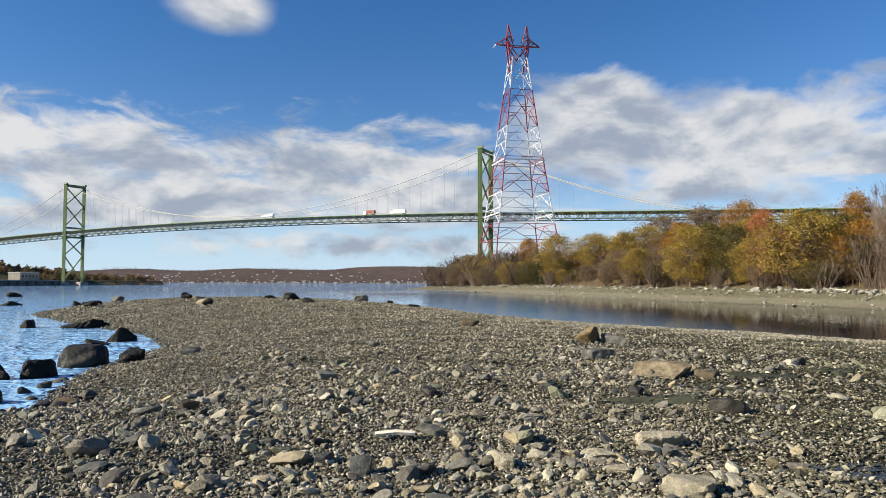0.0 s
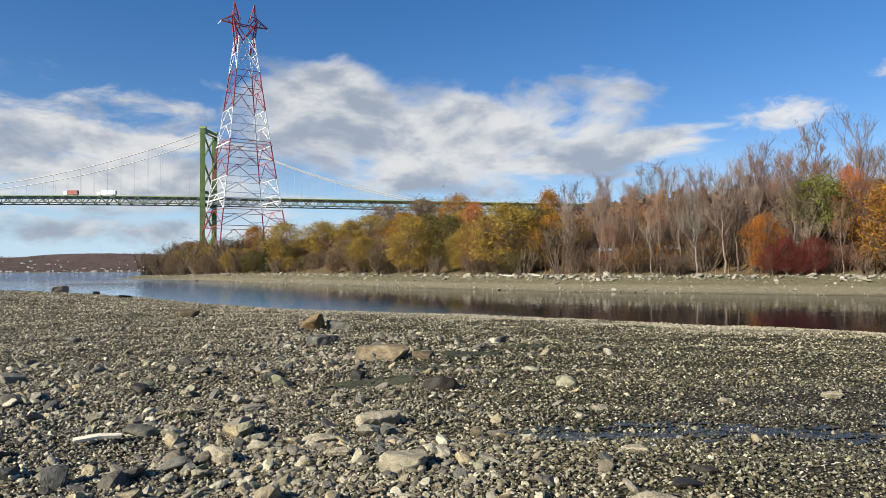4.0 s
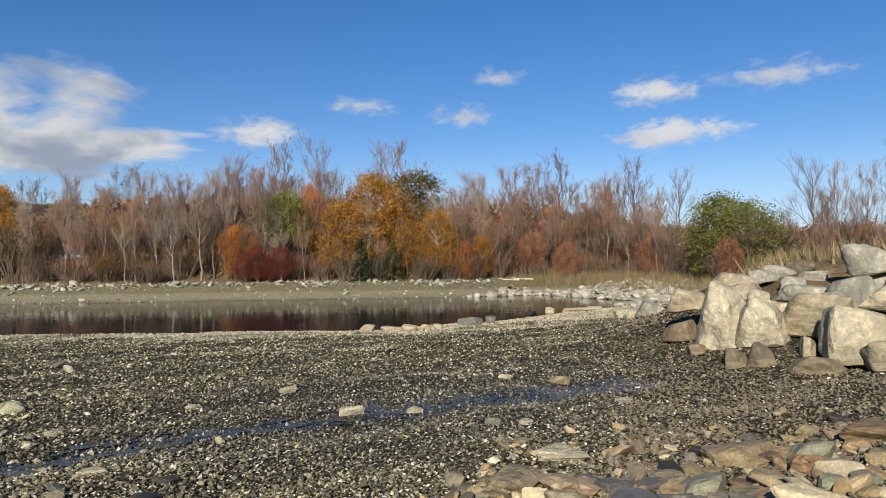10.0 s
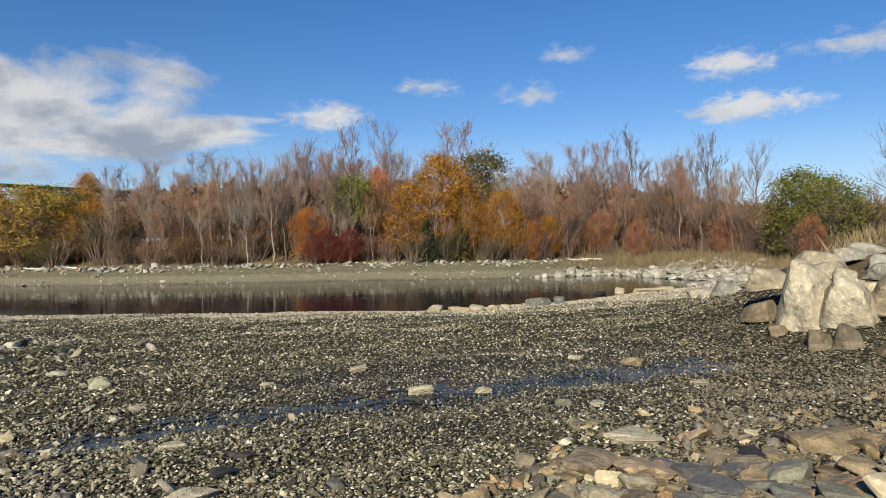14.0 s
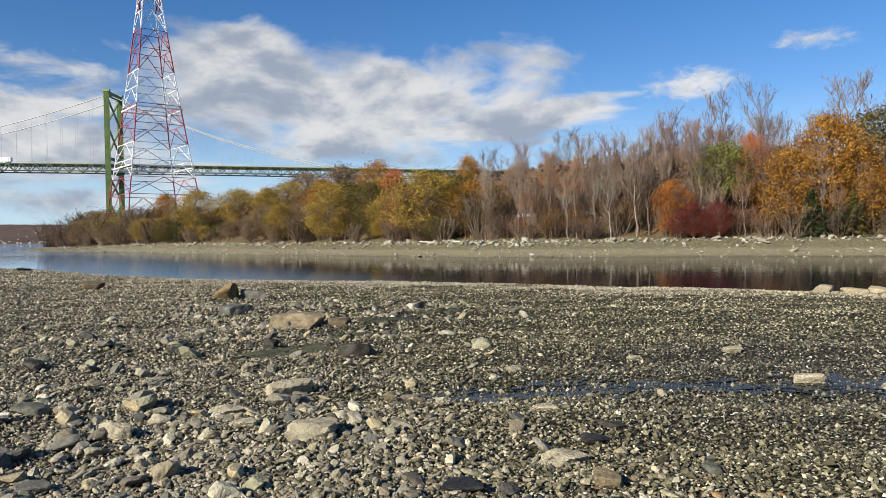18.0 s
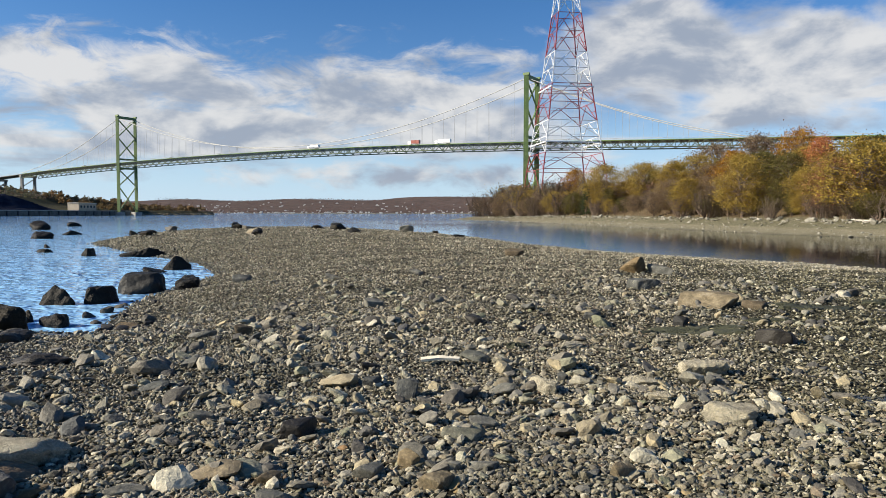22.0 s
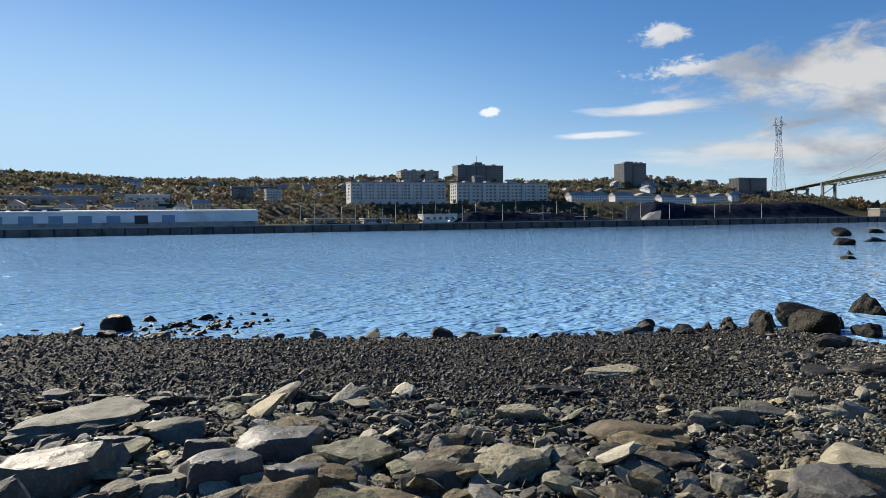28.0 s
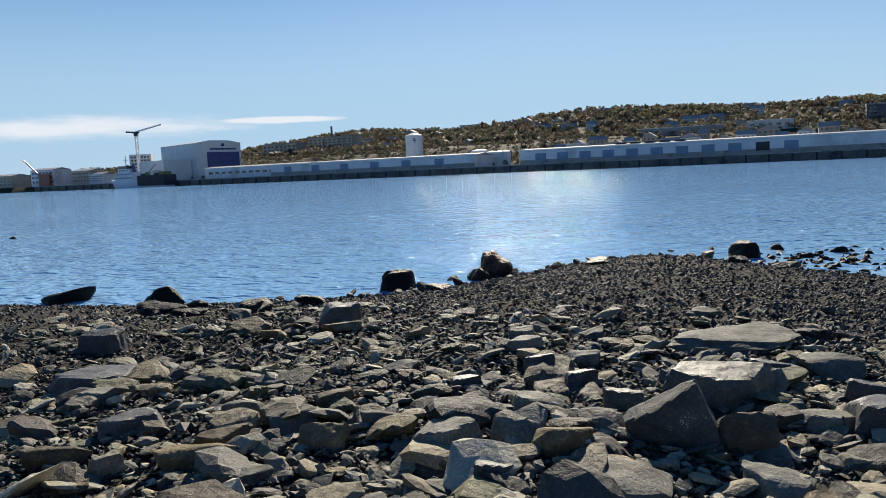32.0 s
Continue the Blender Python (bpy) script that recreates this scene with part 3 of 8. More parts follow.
M_DRIFT = surface("driftwood", mottled((0.40, 0.37, 0.31), (0.55, 0.52, 0.45), 3.0, 30.0), 0.85)
M_PUDDLE = surface("shallow_puddle", mottled((0.02, 0.024, 0.026), (0.035, 0.04, 0.04), 2.0, 20.0), 0.1, bump=plain_bump(14.0), lift=0.02)
M_ALGAE = surface("dark_weed_mat", mottled((0.022, 0.026, 0.012), (0.05, 0.052, 0.025), 3.0, 40.0), 0.8, bump=plain_bump(45.0), lift=0.03)
M_GRASS = surface("dry_grass", lambda n, at: n.ramp(island(n), (0, (0.12, 0.088, 0.042)), (0.5, (0.17, 0.127, 0.065)), (0.8, (0.09, 0.082, 0.03)), (1, (0.14, 0.088, 0.047))), 0.8, coords="World")
M_FOREST = leaf_material("hillside_leaves", (0.085, 0.095, 0.058), (0.13, 0.118, 0.085), (0.10, 0.098, 0.085), (0.11, 0.13, 0.068), (0.125, 0.112, 0.098), (0.18, 0.118, 0.07), (0.16, 0.158, 0.078), (0.075, 0.09, 0.062), (0.14, 0.10, 0.08), (0.10, 0.11, 0.075), through=0.35, gain=1.5, patch=0.13)
M_BASIN = leaf_material("far_shore_leaves", (0.10, 0.075, 0.06), (0.15, 0.09, 0.075), (0.11, 0.085, 0.07), (0.18, 0.09, 0.065), (0.10, 0.09, 0.07), (0.14, 0.085, 0.08), through=0.2, gain=1.1, patch=0.03)
M_DEEP = leaf_material("deep_wood_twigs", (0.12, 0.088, 0.062), (0.16, 0.10, 0.068), (0.11, 0.085, 0.066), (0.19, 0.105, 0.058), (0.13, 0.10, 0.07), (0.19, 0.13, 0.06), (0.12, 0.09, 0.075), (0.20, 0.09, 0.06), through=0.4, gain=1.7, patch=0.16)
M_POINT = leaf_material("point_leaves", (0.10, 0.095, 0.045), (0.16, 0.11, 0.055), (0.12, 0.10, 0.05), (0.19, 0.11, 0.045), (0.08, 0.08, 0.045), gain=1.3, patch=0.12)
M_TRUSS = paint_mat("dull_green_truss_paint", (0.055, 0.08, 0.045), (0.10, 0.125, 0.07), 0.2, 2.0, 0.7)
M_TRUCK = paint_mat("vehicle_white", (0.70, 0.70, 0.70), (0.78, 0.78, 0.78), 0.5, 4.0, 0.35)
M_TRUCKRED = paint_mat("vehicle_red", (0.26, 0.07, 0.05), (0.32, 0.10, 0.07), 0.5, 4.0, 0.35)

# ---- lie of the land ----
# Coast of the spit and the cove bank, of the far cove shore and of the harbour's other side, as lines at the water's level.
SPIT_SEA = [(-10, -400), (-9, -60), (-13.8, -19), (-14.3, -13.6), (-15.3, -10.1), (-16.2, -8), (-18.3, -6.3), (-21.9, -4.4), (-23.7, -2.4), (-23.3, 0.1), (-20.6, 2.8), (-18, 6.8), (-16, 10.6),
            (-14.8, 13.8), (-14.4, 16.4), (-12, 17.5), (-10, 17), (-11, 20), (-12.3, 24), (-13.5, 34), (-17.2, 41), (-29, 54.5), (-39, 67), (-45.5, 86), (-48, 125)]
SPIT_COVE = [(-48, 125), (-12, 115), (-1, 86), (5, 65), (13, 49), (20, 41), (26, 31), (31, 22), (40, 18), (53, 16.5), (63, 14.5), (74, 15), (80, 21)]
FAR_SHORE = [(80, 21), (94, 33), (82, 41), (76, 51), (60, 73), (52, 84), (41, 114), (30, 165), (19, 215), (2, 280), (-20, 330), (-12, 420), (-2, 520),
             (40, 700), (300, 1400), (900, 2300), (2500, 3000), (4800, 3200)]
QUAY_DIR = (math.sin(radians(6)), math.cos(radians(6)))  # along the quay, towards the bridge
QUAY_FOOT = (-431.6, 45.4)  # the quay's nearest point
QUAY_OUT = (-QUAY_DIR[1], QUAY_DIR[0])  # inland from the quay


def along_quay(s, inland=0.0):
    """The place s metres along the quay from its nearest point and so far behind its edge."""
    return QUAY_FOOT[0] + s * QUAY_DIR[0] + inland * QUAY_OUT[0], QUAY_FOOT[1] + s * QUAY_DIR[1] + inland * QUAY_OUT[1]


def dist_line(px, py, line):
    best = np.full(np.shape(px), 1e9)
    for (ax, ay), (bx, by) in zip(line[:-1], line[1:]):
        dx, dy = bx - ax, by - ay
        t = np.clip(((px - ax) * dx + (py - ay) * dy) / (dx * dx + dy * dy), 0, 1)
        best = np.minimum(best, np.hypot(px - ax - t * dx, py - ay - t * dy))
    return best


def inside(px, py, ring):
    odd = np.zeros(np.shape(px), bool)
    for (ax, ay), (bx, by) in zip(ring, ring[1:] + ring[:1]):
        if ay != by:
            odd ^= ((ay > py) != (by > py)) & (px < (bx - ax) * (py - ay) / (by - ay) + ax)
    return odd


def step(a, b, v):
    t = np.clip((v - a) / (b - a), 0, 1)
    return t * t * (3 - 2 * t)


def wavy(px, py, scale, seed):
    """Cheap smooth unevenness, about -1 to 1."""
    r = np.random.RandomState(seed)
    out = 0 * px
    for _ in range(7):
        a, f, p = r.uniform(0, 6.283), r.uniform(0.6, 1.9) / scale, r.uniform(0, 6.283)
        out = out + np.sin((px * np.cos(a) + py * np.sin(a)) * f * 6.283 + p)
    return out / 3.2


LAND = SPIT_SEA + SPIT_COVE[1:] + FAR_SHORE[1:] + [(4800, -4800), (-10, -4800)]
BANK = [(60, 6), (30, 7.5), (16, 5.2), (13.2, 1.5), (13.6, -3.5), (10.5, -8), (0, -14), (-4, -40)]  # foot of the boulder bank


def height(px, py):
    px, py = np.asarray(px, float), np.asarray(py, float)
    sea, cove, far = dist_line(px, py, SPIT_SEA), dist_line(px, py, SPIT_COVE), dist_line(px, py, FAR_SHORE)
    land = inside(px, py, LAND)
    near = np.minimum(sea, cove)
    d = np.minimum(near, far)
    beach = 1.95 * (1 - np.exp(-sea / 9.0)) * (1 - np.exp(-cove / 18.0))
    # a wet hollow on the cove side of the spit and the boulder bank behind it
    beach = beach - 0.16 * np.exp(-((px - 11) ** 2 + (py - 6) ** 2) / 30)
    back = dist_line(px, py, BANK) * np.where(inside(px, py, BANK + [(60, -400), (-4, -400)]), 1, -1)
    beach = beach + 2.0 * step(-0.5, 7, back) + 2.0 * step(20, 90, back)
    shore = 2.1 * step(0, 13, far) * (0.55 + 0.45 * np.clip(far / 13, 0, 1)) + 4.2 * step(13, 30, far) + 4.0 * step(30, 160, far)
    low = 1 - 0.75 * step(250, 310, py) * (1 - step(420, 520, py))
    shore = shore * (0.5 + 0.5 * low) + 7 * step(330, 480, py) * step(10, 60, far)
    w = step(-8, 8, near - far)
    h = beach * (1 - w) + shore * w
    h = np.where(land, h, -0.05 - 1.6 * (1 - np.exp(-d / 14.0)) - 8 * step(60, 200, d))
    rough = 0.035 * wavy(px, py, 2.3, 1) + 0.05 * wavy(px, py, 7.0, 2)
    h = h + rough * np.where(land, step(0, 5, d), 0.6 * step(0, 3, d))
    # the harbour's other side: quay, yards, hill
    qx, qy = px - QUAY_FOOT[0], py - QUAY_FOOT[1]
    s, inland = qx * QUAY_DIR[0] + qy * QUAY_DIR[1], qx * QUAY_OUT[0] + qy * QUAY_OUT[1]
    town = step(8, 15, inland) * (1 - step(860, 900, s + 0.1 * inland))
    ridge = 50 * step(-1100, -480, s) * (1 - 0.72 * step(620, 860, s)) + 5 * wavy(px, py, 500, 5)
    hill = 4.8 + ridge * (0.36 * step(50, 125, inland) + 0.64 * step(135, 420, inland)) + 1.2 * wavy(px, py, 120, 6) * step(60, 120, inland)
    h = np.where(town > 0.01, np.maximum(h, town * hill + (1 - town) * -3), h)
    # far shore of the basin
    basin = step(2950, 3050, py + 0.30 * px + 90 * wavy(px, py, 900, 8)) * (1 - step(-500, 500, px) * 0)
    far_hill = 3 + (92 + 22 * wavy(px, py, 1300, 9)) * step(3050, 4300, py + 0.30 * px)
    h = np.where((basin > 0.01) & (~land), np.maximum(h, basin * far_hill - (1 - basin) * 4), h)
    return h
# ---- building helpers ----
class Shape:
    """Gathers pieces of one mesh."""

    def __init__(self):
        self.v, self.f, self.n = [], [], 0

    def add(self, verts, faces):
        self.v.append(np.asarray(verts, float).reshape(-1, 3))
        self.f += [tuple(i + self.n for i in f) for f in faces]
        self.n += len(self.v[-1])
        return self

    def box(self, x0, x1, y0, y1, z0, z1):
        return self.add([(x, y, z) for z in (z0, z1) for y in (y0, y1) for x in (x0, x1)],
                        [(0, 2, 3, 1), (4, 5, 7, 6), (0, 1, 5, 4), (2, 6, 7, 3), (0, 4, 6, 2), (1, 3, 7, 5)])

    def prism(self, ring, z0, z1):
        k = len(ring)
        return self.add([(*p, z0) for p in ring] + [(*p, z1) for p in ring],
                        [tuple(range(k))[::-1], tuple(range(k, 2 * k))] + [(i, (i + 1) % k, k + (i + 1) % k, k + i) for i in range(k)])

    def beam(self, a, b, w, h=None):
        """A bar of rectangular section from a to b."""
        a, b, h = np.array(a, float), np.array(b, float), h or w
        d = (b - a) / (np.linalg.norm(b - a) + 1e-9)
        s = np.cross(d, (0, 0, 1.0) if abs(d[2]) < 0.95 else (1.0, 0, 0))
        s /= np.linalg.norm(s)
        u = np.cross(s, d)
        c = [(-1, -1), (1, -1), (1, 1), (-1, 1)]
        return self.add([p + s * i * w / 2 + u * j * h / 2 for p in (a, b) for i, j in c],
                        [(3, 2, 1, 0), (4, 5, 6, 7)] + [(i, (i + 1) % 4, 4 + (i + 1) % 4, 4 + i) for i in range(4)])

    def tube(self, points, radii, k=6, cap=True):
        p = np.asarray(points, float)
        t = np.gradient(p, axis=0)
        t /= np.linalg.norm(t, axis=1)[:, None] + 1e-9
        up = np.where(np.abs(t[:, 2:3]) < 0.9, np.array([[0, 0, 1.0]]), np.array([[1.0, 0, 0]]))
        s = np.cross(t, up)
        s /= np.linalg.norm(s, axis=1)[:, None] + 1e-9
        u = np.cross(s, t)
        a = np.arange(k) * 2 * math.pi / k
        r = np.broadcast_to(np.asarray(radii, float), (len(p),))
        ring = p[:, None] + r[:, None, None] * (np.cos(a)[None, :, None] * s[:, None] + np.sin(a)[None, :, None] * u[:, None])
        f = [(i * k + j, i * k + (j + 1) % k, (i + 1) * k + (j + 1) % k, (i + 1) * k + j) for i in range(len(p) - 1) for j in range(k)]
        if cap:
            f += [tuple(range(k))[::-1], tuple((len(p) - 1) * k + j for j in range(k))]
        return self.add(ring.reshape(-1, 3), f)

    def mesh(self, name, material, smooth=False):
        me = bpy.data.meshes.new(name)
        me.from_pydata(np.concatenate(self.v).tolist(), [], self.f)
        me.materials.append(material)
        if smooth:
            me.polygons.foreach_set("use_smooth", [True] * len(me.polygons))
        me.update()
        return me


def soup(name, verts, tris, material, smooth=False):
    """A mesh from numpy arrays of places and triangles or quads."""
    me = bpy.data.meshes.new(name)
    k = tris.shape[1]
    me.vertices.add(len(verts))
    me.vertices.foreach_set("co", np.asarray(verts, np.float32).ravel())
    me.loops.add(tris.size)
    me.loops.foreach_set("vertex_index", tris.astype(np.int32).ravel())
    me.polygons.add(len(tris))
    me.polygons.foreach_set("loop_start", np.arange(0, tris.size, k, dtype=np.int32))
    me.polygons.foreach_set("use_smooth", np.full(len(tris), smooth))
    me.update(calc_edges=True)
    me.validate()
    me.materials.append(material)
    return me


def thing(name, label, category, at=(0, 0, 0), turn=0.0, group="", kind=""):
    """An Empty at a thing's base, which its parts hang under."""
    e = new(name)
    e.matrix_world = pose(*at, 0, 0, turn)
    return tagged(e, label, category, group, kind)


def part(name, shape, material, parent, label="", smooth=False):
    """One mesh object under a thing or a part, in that parent's own axes."""
    me = shape if isinstance(shape, bpy.types.Mesh) else shape.mesh(name, material, smooth)
    ob = new(name, me)
    ob.parent = parent
    return tagged(ob, label)


def ground_at(x, y):
    return float(height(np.array([x]), np.array([y]))[0])


def ico(level):
    b = bmesh.new()
    bmesh.ops.create_icosphere(b, subdivisions=level, radius=1.0)
    v = np.array([p.co[:] for p in b.verts])
    f = np.array([[q.index for q in p.verts] for p in b.faces])
    b.free()
    return v, f


ICO = {k: ico(k) for k in (1, 2, 3, 4)}
ICO[0] = (np.array([(1, 0, 0), (-1, 0, 0), (0, 1, 0), (0, -1, 0), (0, 0, 1), (0, 0, -1)], float), np.array([(0, 2, 4), (2, 1, 4), (1, 3, 4), (3, 0, 4), (2, 0, 5), (1, 2, 5), (3, 1, 5), (0, 3, 5)]))


def rock_shape(seed, level=3, cuts=9, flat=0.55, rough=0.06, worn=0.75, planes=None):
    """A broken stone: flat facets that meet in worn edges, with small unevenness. About 1 across, base near -0.5 * flat."""
    r = np.random.RandomState(seed)
    v, f = ICO[level]
    n = r.normal(size=(cuts + 2, 3))
    n /= np.linalg.norm(n, axis=1)[:, None]
    sides = np.array([(1, 0, 0), (-1, 0, 0), (0, 1, 0), (0, -1, 0), (0, 0, 1), (0, 0, -1)]) + r.normal(size=(6, 3)) * np.array([[0.5], [0.5], [0.5], [0.5], [0.22], [0.15]])
    n = np.concatenate([sides / np.linalg.norm(sides, axis=1)[:, None], n])
    depth = np.concatenate([r.uniform(0.72, 1.0, 4), [r.uniform(0.5, 0.75), 0.7], r.uniform(0.55, 0.98, cuts + 2)])
    if planes:
        n, depth = np.array([q[:3] for q in planes], float), np.array([q[3] for q in planes], float)
        n /= np.linalg.norm(n, axis=1)[:, None]
    sharp = 8 + 14 * worn
    v = v / (np.maximum(v @ n.T / depth, 1e-4) ** sharp).sum(1)[:, None] ** (1 / sharp)
    if level == 0:
        v = v + r.normal(size=v.shape) * 0.11
    w = np.zeros(len(v))
    for k in range(6):
        d = r.normal(size=3) * (2.0 + 1.6 * k)
        w += np.sin(v @ d + r.uniform(0, 6.28)) / (1.5 + k)
    v *= (1 + rough * w)[:, None]
    v *= np.array([1.0, r.uniform(0.62, 0.9), flat])
    v /= (v[:, 0].max() - v[:, 0].min())
    return v, f


# ---- the ground and the water ----
def ground_sheet():
    """One sheet from the spit to the horizon, finer near the spit."""
    rings = np.concatenate([[0.0], np.geomspace(0.5, 5200, 270)])
    turns = np.linspace(0, 2 * math.pi, 781)[:-1]
    x = rings[:, None] * np.cos(turns)[None]
    y = rings[:, None] * np.sin(turns)[None]
    z = height(x, y)
    v = np.stack([x, y, z], -1).reshape(-1, 3)
    k = len(turns)
    i, j = np.meshgrid(np.arange(len(rings) - 1), np.arange(k), indexing="ij")
    q = np.stack([i * k + j, (i + 1) * k + j, (i + 1) * k + (j + 1) % k, i * k + (j + 1) % k], -1).reshape(-1, 4)
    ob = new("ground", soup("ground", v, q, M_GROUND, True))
    return tagged(ob, "shingle spit, cove beaches and wooded shores at low tide", "ground", kind="structure")


ground = ground_sheet()
a = np.linspace(0, 2 * math.pi, 65)[:-1]
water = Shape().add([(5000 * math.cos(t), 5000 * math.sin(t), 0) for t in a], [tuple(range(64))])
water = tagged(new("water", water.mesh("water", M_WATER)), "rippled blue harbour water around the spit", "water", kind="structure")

# ---- suspension bridge ----
TOWER_A, TOWER_B = Vector((30, 498, 0)), Vector((-358.5, 684, 0))
SPAN = (TOWER_B - TOWER_A).length
ALONG = (TOWER_B - TOWER_A).normalized()
ACROSS = Vector((-ALONG.y, ALONG.x, 0)) * -1  # away from the spit


def deck_z(s):
    """Height of the roadway s metres from the near tower towards the far one."""
    if s < 0:
        return 52.0 + 0.030 * s
    if s > SPAN:
        return 52.0 - 0.030 * (s - SPAN) - 0.00006 * (s - SPAN) ** 2
    return 52.0 + 3.0 * (1 - (2 * s / SPAN - 1) ** 2)


def cable_z(s):
    top = 95.5
    if s < 0:
        return top + (deck_z(-150) - 1 - top) * (-s / 150) - 5.5 * math.sin(math.pi * min(1, -s / 150))
    if s > SPAN:
        k = min(1, (s - SPAN) / 165)
        return top + (deck_z(SPAN + 165) + 1 - top) * k - 7 * math.sin(math.pi * k)
    k = 2 * s / SPAN - 1
    return deck_z(SPAN / 2) + 3 + (top - deck_z(SPAN / 2) - 3) * k * k


def on_bridge(s, side, z):
    p = TOWER_A + ALONG * s + ACROSS * side
    return (p.x, p.y, z)


bridge = thing("suspension_bridge", "long green steel suspension bridge over the harbour narrows", "bridge")
s_steps = [-300 + 8.52 * i for i in range(int((SPAN + 165 + 560) / 8.52))]
deck = Shape()
for s0, s1 in zip(s_steps[:-1], s_steps[1:]):
    ring = [on_bridge(s, side, deck_z(s) + dz) for s in (s0, s1) for side, dz in ((-8, 0), (8, 0), (8, -0.7), (-8, -0.7))]
    deck.add(ring, [(0, 1, 5, 4), (2, 3, 7, 6), (0, 4, 7, 3), (1, 2, 6, 5)])
part("roadway", deck, M_ROAD, bridge)
for side in (-8.6, 8.6):
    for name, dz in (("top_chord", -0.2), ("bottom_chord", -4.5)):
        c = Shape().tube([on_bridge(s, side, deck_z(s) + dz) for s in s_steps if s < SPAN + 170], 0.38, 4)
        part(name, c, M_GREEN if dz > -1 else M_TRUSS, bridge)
    web = Shape()
    for i, (s0, s1) in enumerate(zip(s_steps[:-1], s_steps[1:])):
        if s1 < SPAN + 170:
            mid = (s0 + s1) / 2
            web.beam(on_bridge(s0, side, deck_z(s0) - 4.5), on_bridge(mid, side, deck_z(mid) - 0.2), 0.45)
            web.beam(on_bridge(mid, side, deck_z(mid) - 0.2), on_bridge(s1, side, deck_z(s1) - 4.5), 0.45)
            web.beam(on_bridge(s0, side, deck_z(s0) - 4.5), on_bridge(s0, side, deck_z(s0) - 0.2), 0.3)
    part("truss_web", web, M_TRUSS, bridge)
    rail = Shape().tube([on_bridge(s, side, deck_z(s) + 1.1) for s in s_steps], 0.09, 4)
    part("railing", rail, M_CABLE, bridge)
    cable = [-150 + (SPAN + 315) * i / 150 for i in range(151)]
    part("main_cable", Shape().tube([on_bridge(s, side, cable_z(s)) for s in cable], 0.28), M_CABLE, bridge, smooth=True)
    for i in range(1, 46):
        s = SPAN * i / 46
        if cable_z(s) - deck_z(s) > 1:
            part("hanger", Shape().beam(on_bridge(s, side, deck_z(s)), on_bridge(s, side, cable_z(s)), 0.11), M_CABLE, bridge)
    for base, sign in ((0, -1), (SPAN, 1)):
        for i in range(1, 15):
            s = base + sign * i * 9.4
            part("hanger", Shape().beam(on_bridge(s, side, deck_z(s)), on_bridge(s, side, cable_z(s)), 0.11), M_CABLE, bridge)
for s, foot in ((0, 10.0), (SPAN, 3.0)):
    tower = part("tower", Shape().beam(on_bridge(s, -10, 96.3), on_bridge(s, 10, 96.3), 3.4, 2.2), M_GREEN, bridge, "green steel portal tower")
    for side in (-10, 10):
        leg = Shape()
        top, low = Vector(on_bridge(s, side, 97.5)), Vector(on_bridge(s, side * 1.0, foot))
        for off in (-0.75, 0.75):
            leg.beam(low + ALONG * off, top + ALONG * off * 0.9, 0.9, 2.0)
        leg.beam(low, top, 0.7, 1.4)
        part("leg", leg, M_GREEN, tower)
        part("saddle", Shape().beam(on_bridge(s - 2.2, side, 97.9), on_bridge(s + 2.2, side, 97.9), 1.8, 1.6), M_GREEN, tower)
        part("pier", Shape().beam(on_bridge(s - 3.2, side, foot - 4), on_bridge(s + 3.2, side, foot - 4), 8, 9), M_CONC, tower)
    for z0, z1 in ((57, 77), (77, 95), (foot + 1, 29), (29, 46)):
        for k in (1, -1):
            part("brace", Shape().beam(on_bridge(s, -10 * k, z0), on_bridge(s, 10 * k, z1), 0.9, 0.9), M_GREEN, tower)
    for z in (46.5, 55.5):
        part("cross_strut", Shape().beam(on_bridge(s, -10, z), on_bridge(s, 10, z), 1.8, 1.6), M_GREEN, tower)
for s in (SPAN + 168, SPAN + 225, SPAN + 275, SPAN + 325, -168, -225, -275):
    bent = part("viaduct_pier", Shape().beam(on_bridge(s, -9, deck_z(s) - 2.5), on_bridge(s, 9, deck_z(s) - 2.5), 2.2, 2.4), M_CONC, bridge)
    for side in (-7, 7):
        x, y, _ = on_bridge(s, side, 0)
        part("column", Shape().beam((x, y, ground_at(x, y) - 2), (x, y, deck_z(s) - 2), 2.4), M_CONC, bent)
    part("cross_brace", Shape().beam(on_bridge(s, -7, deck_z(s) - 14), on_bridge(s, 7, deck_z(s) - 5), 0.8), M_CONC, bent)


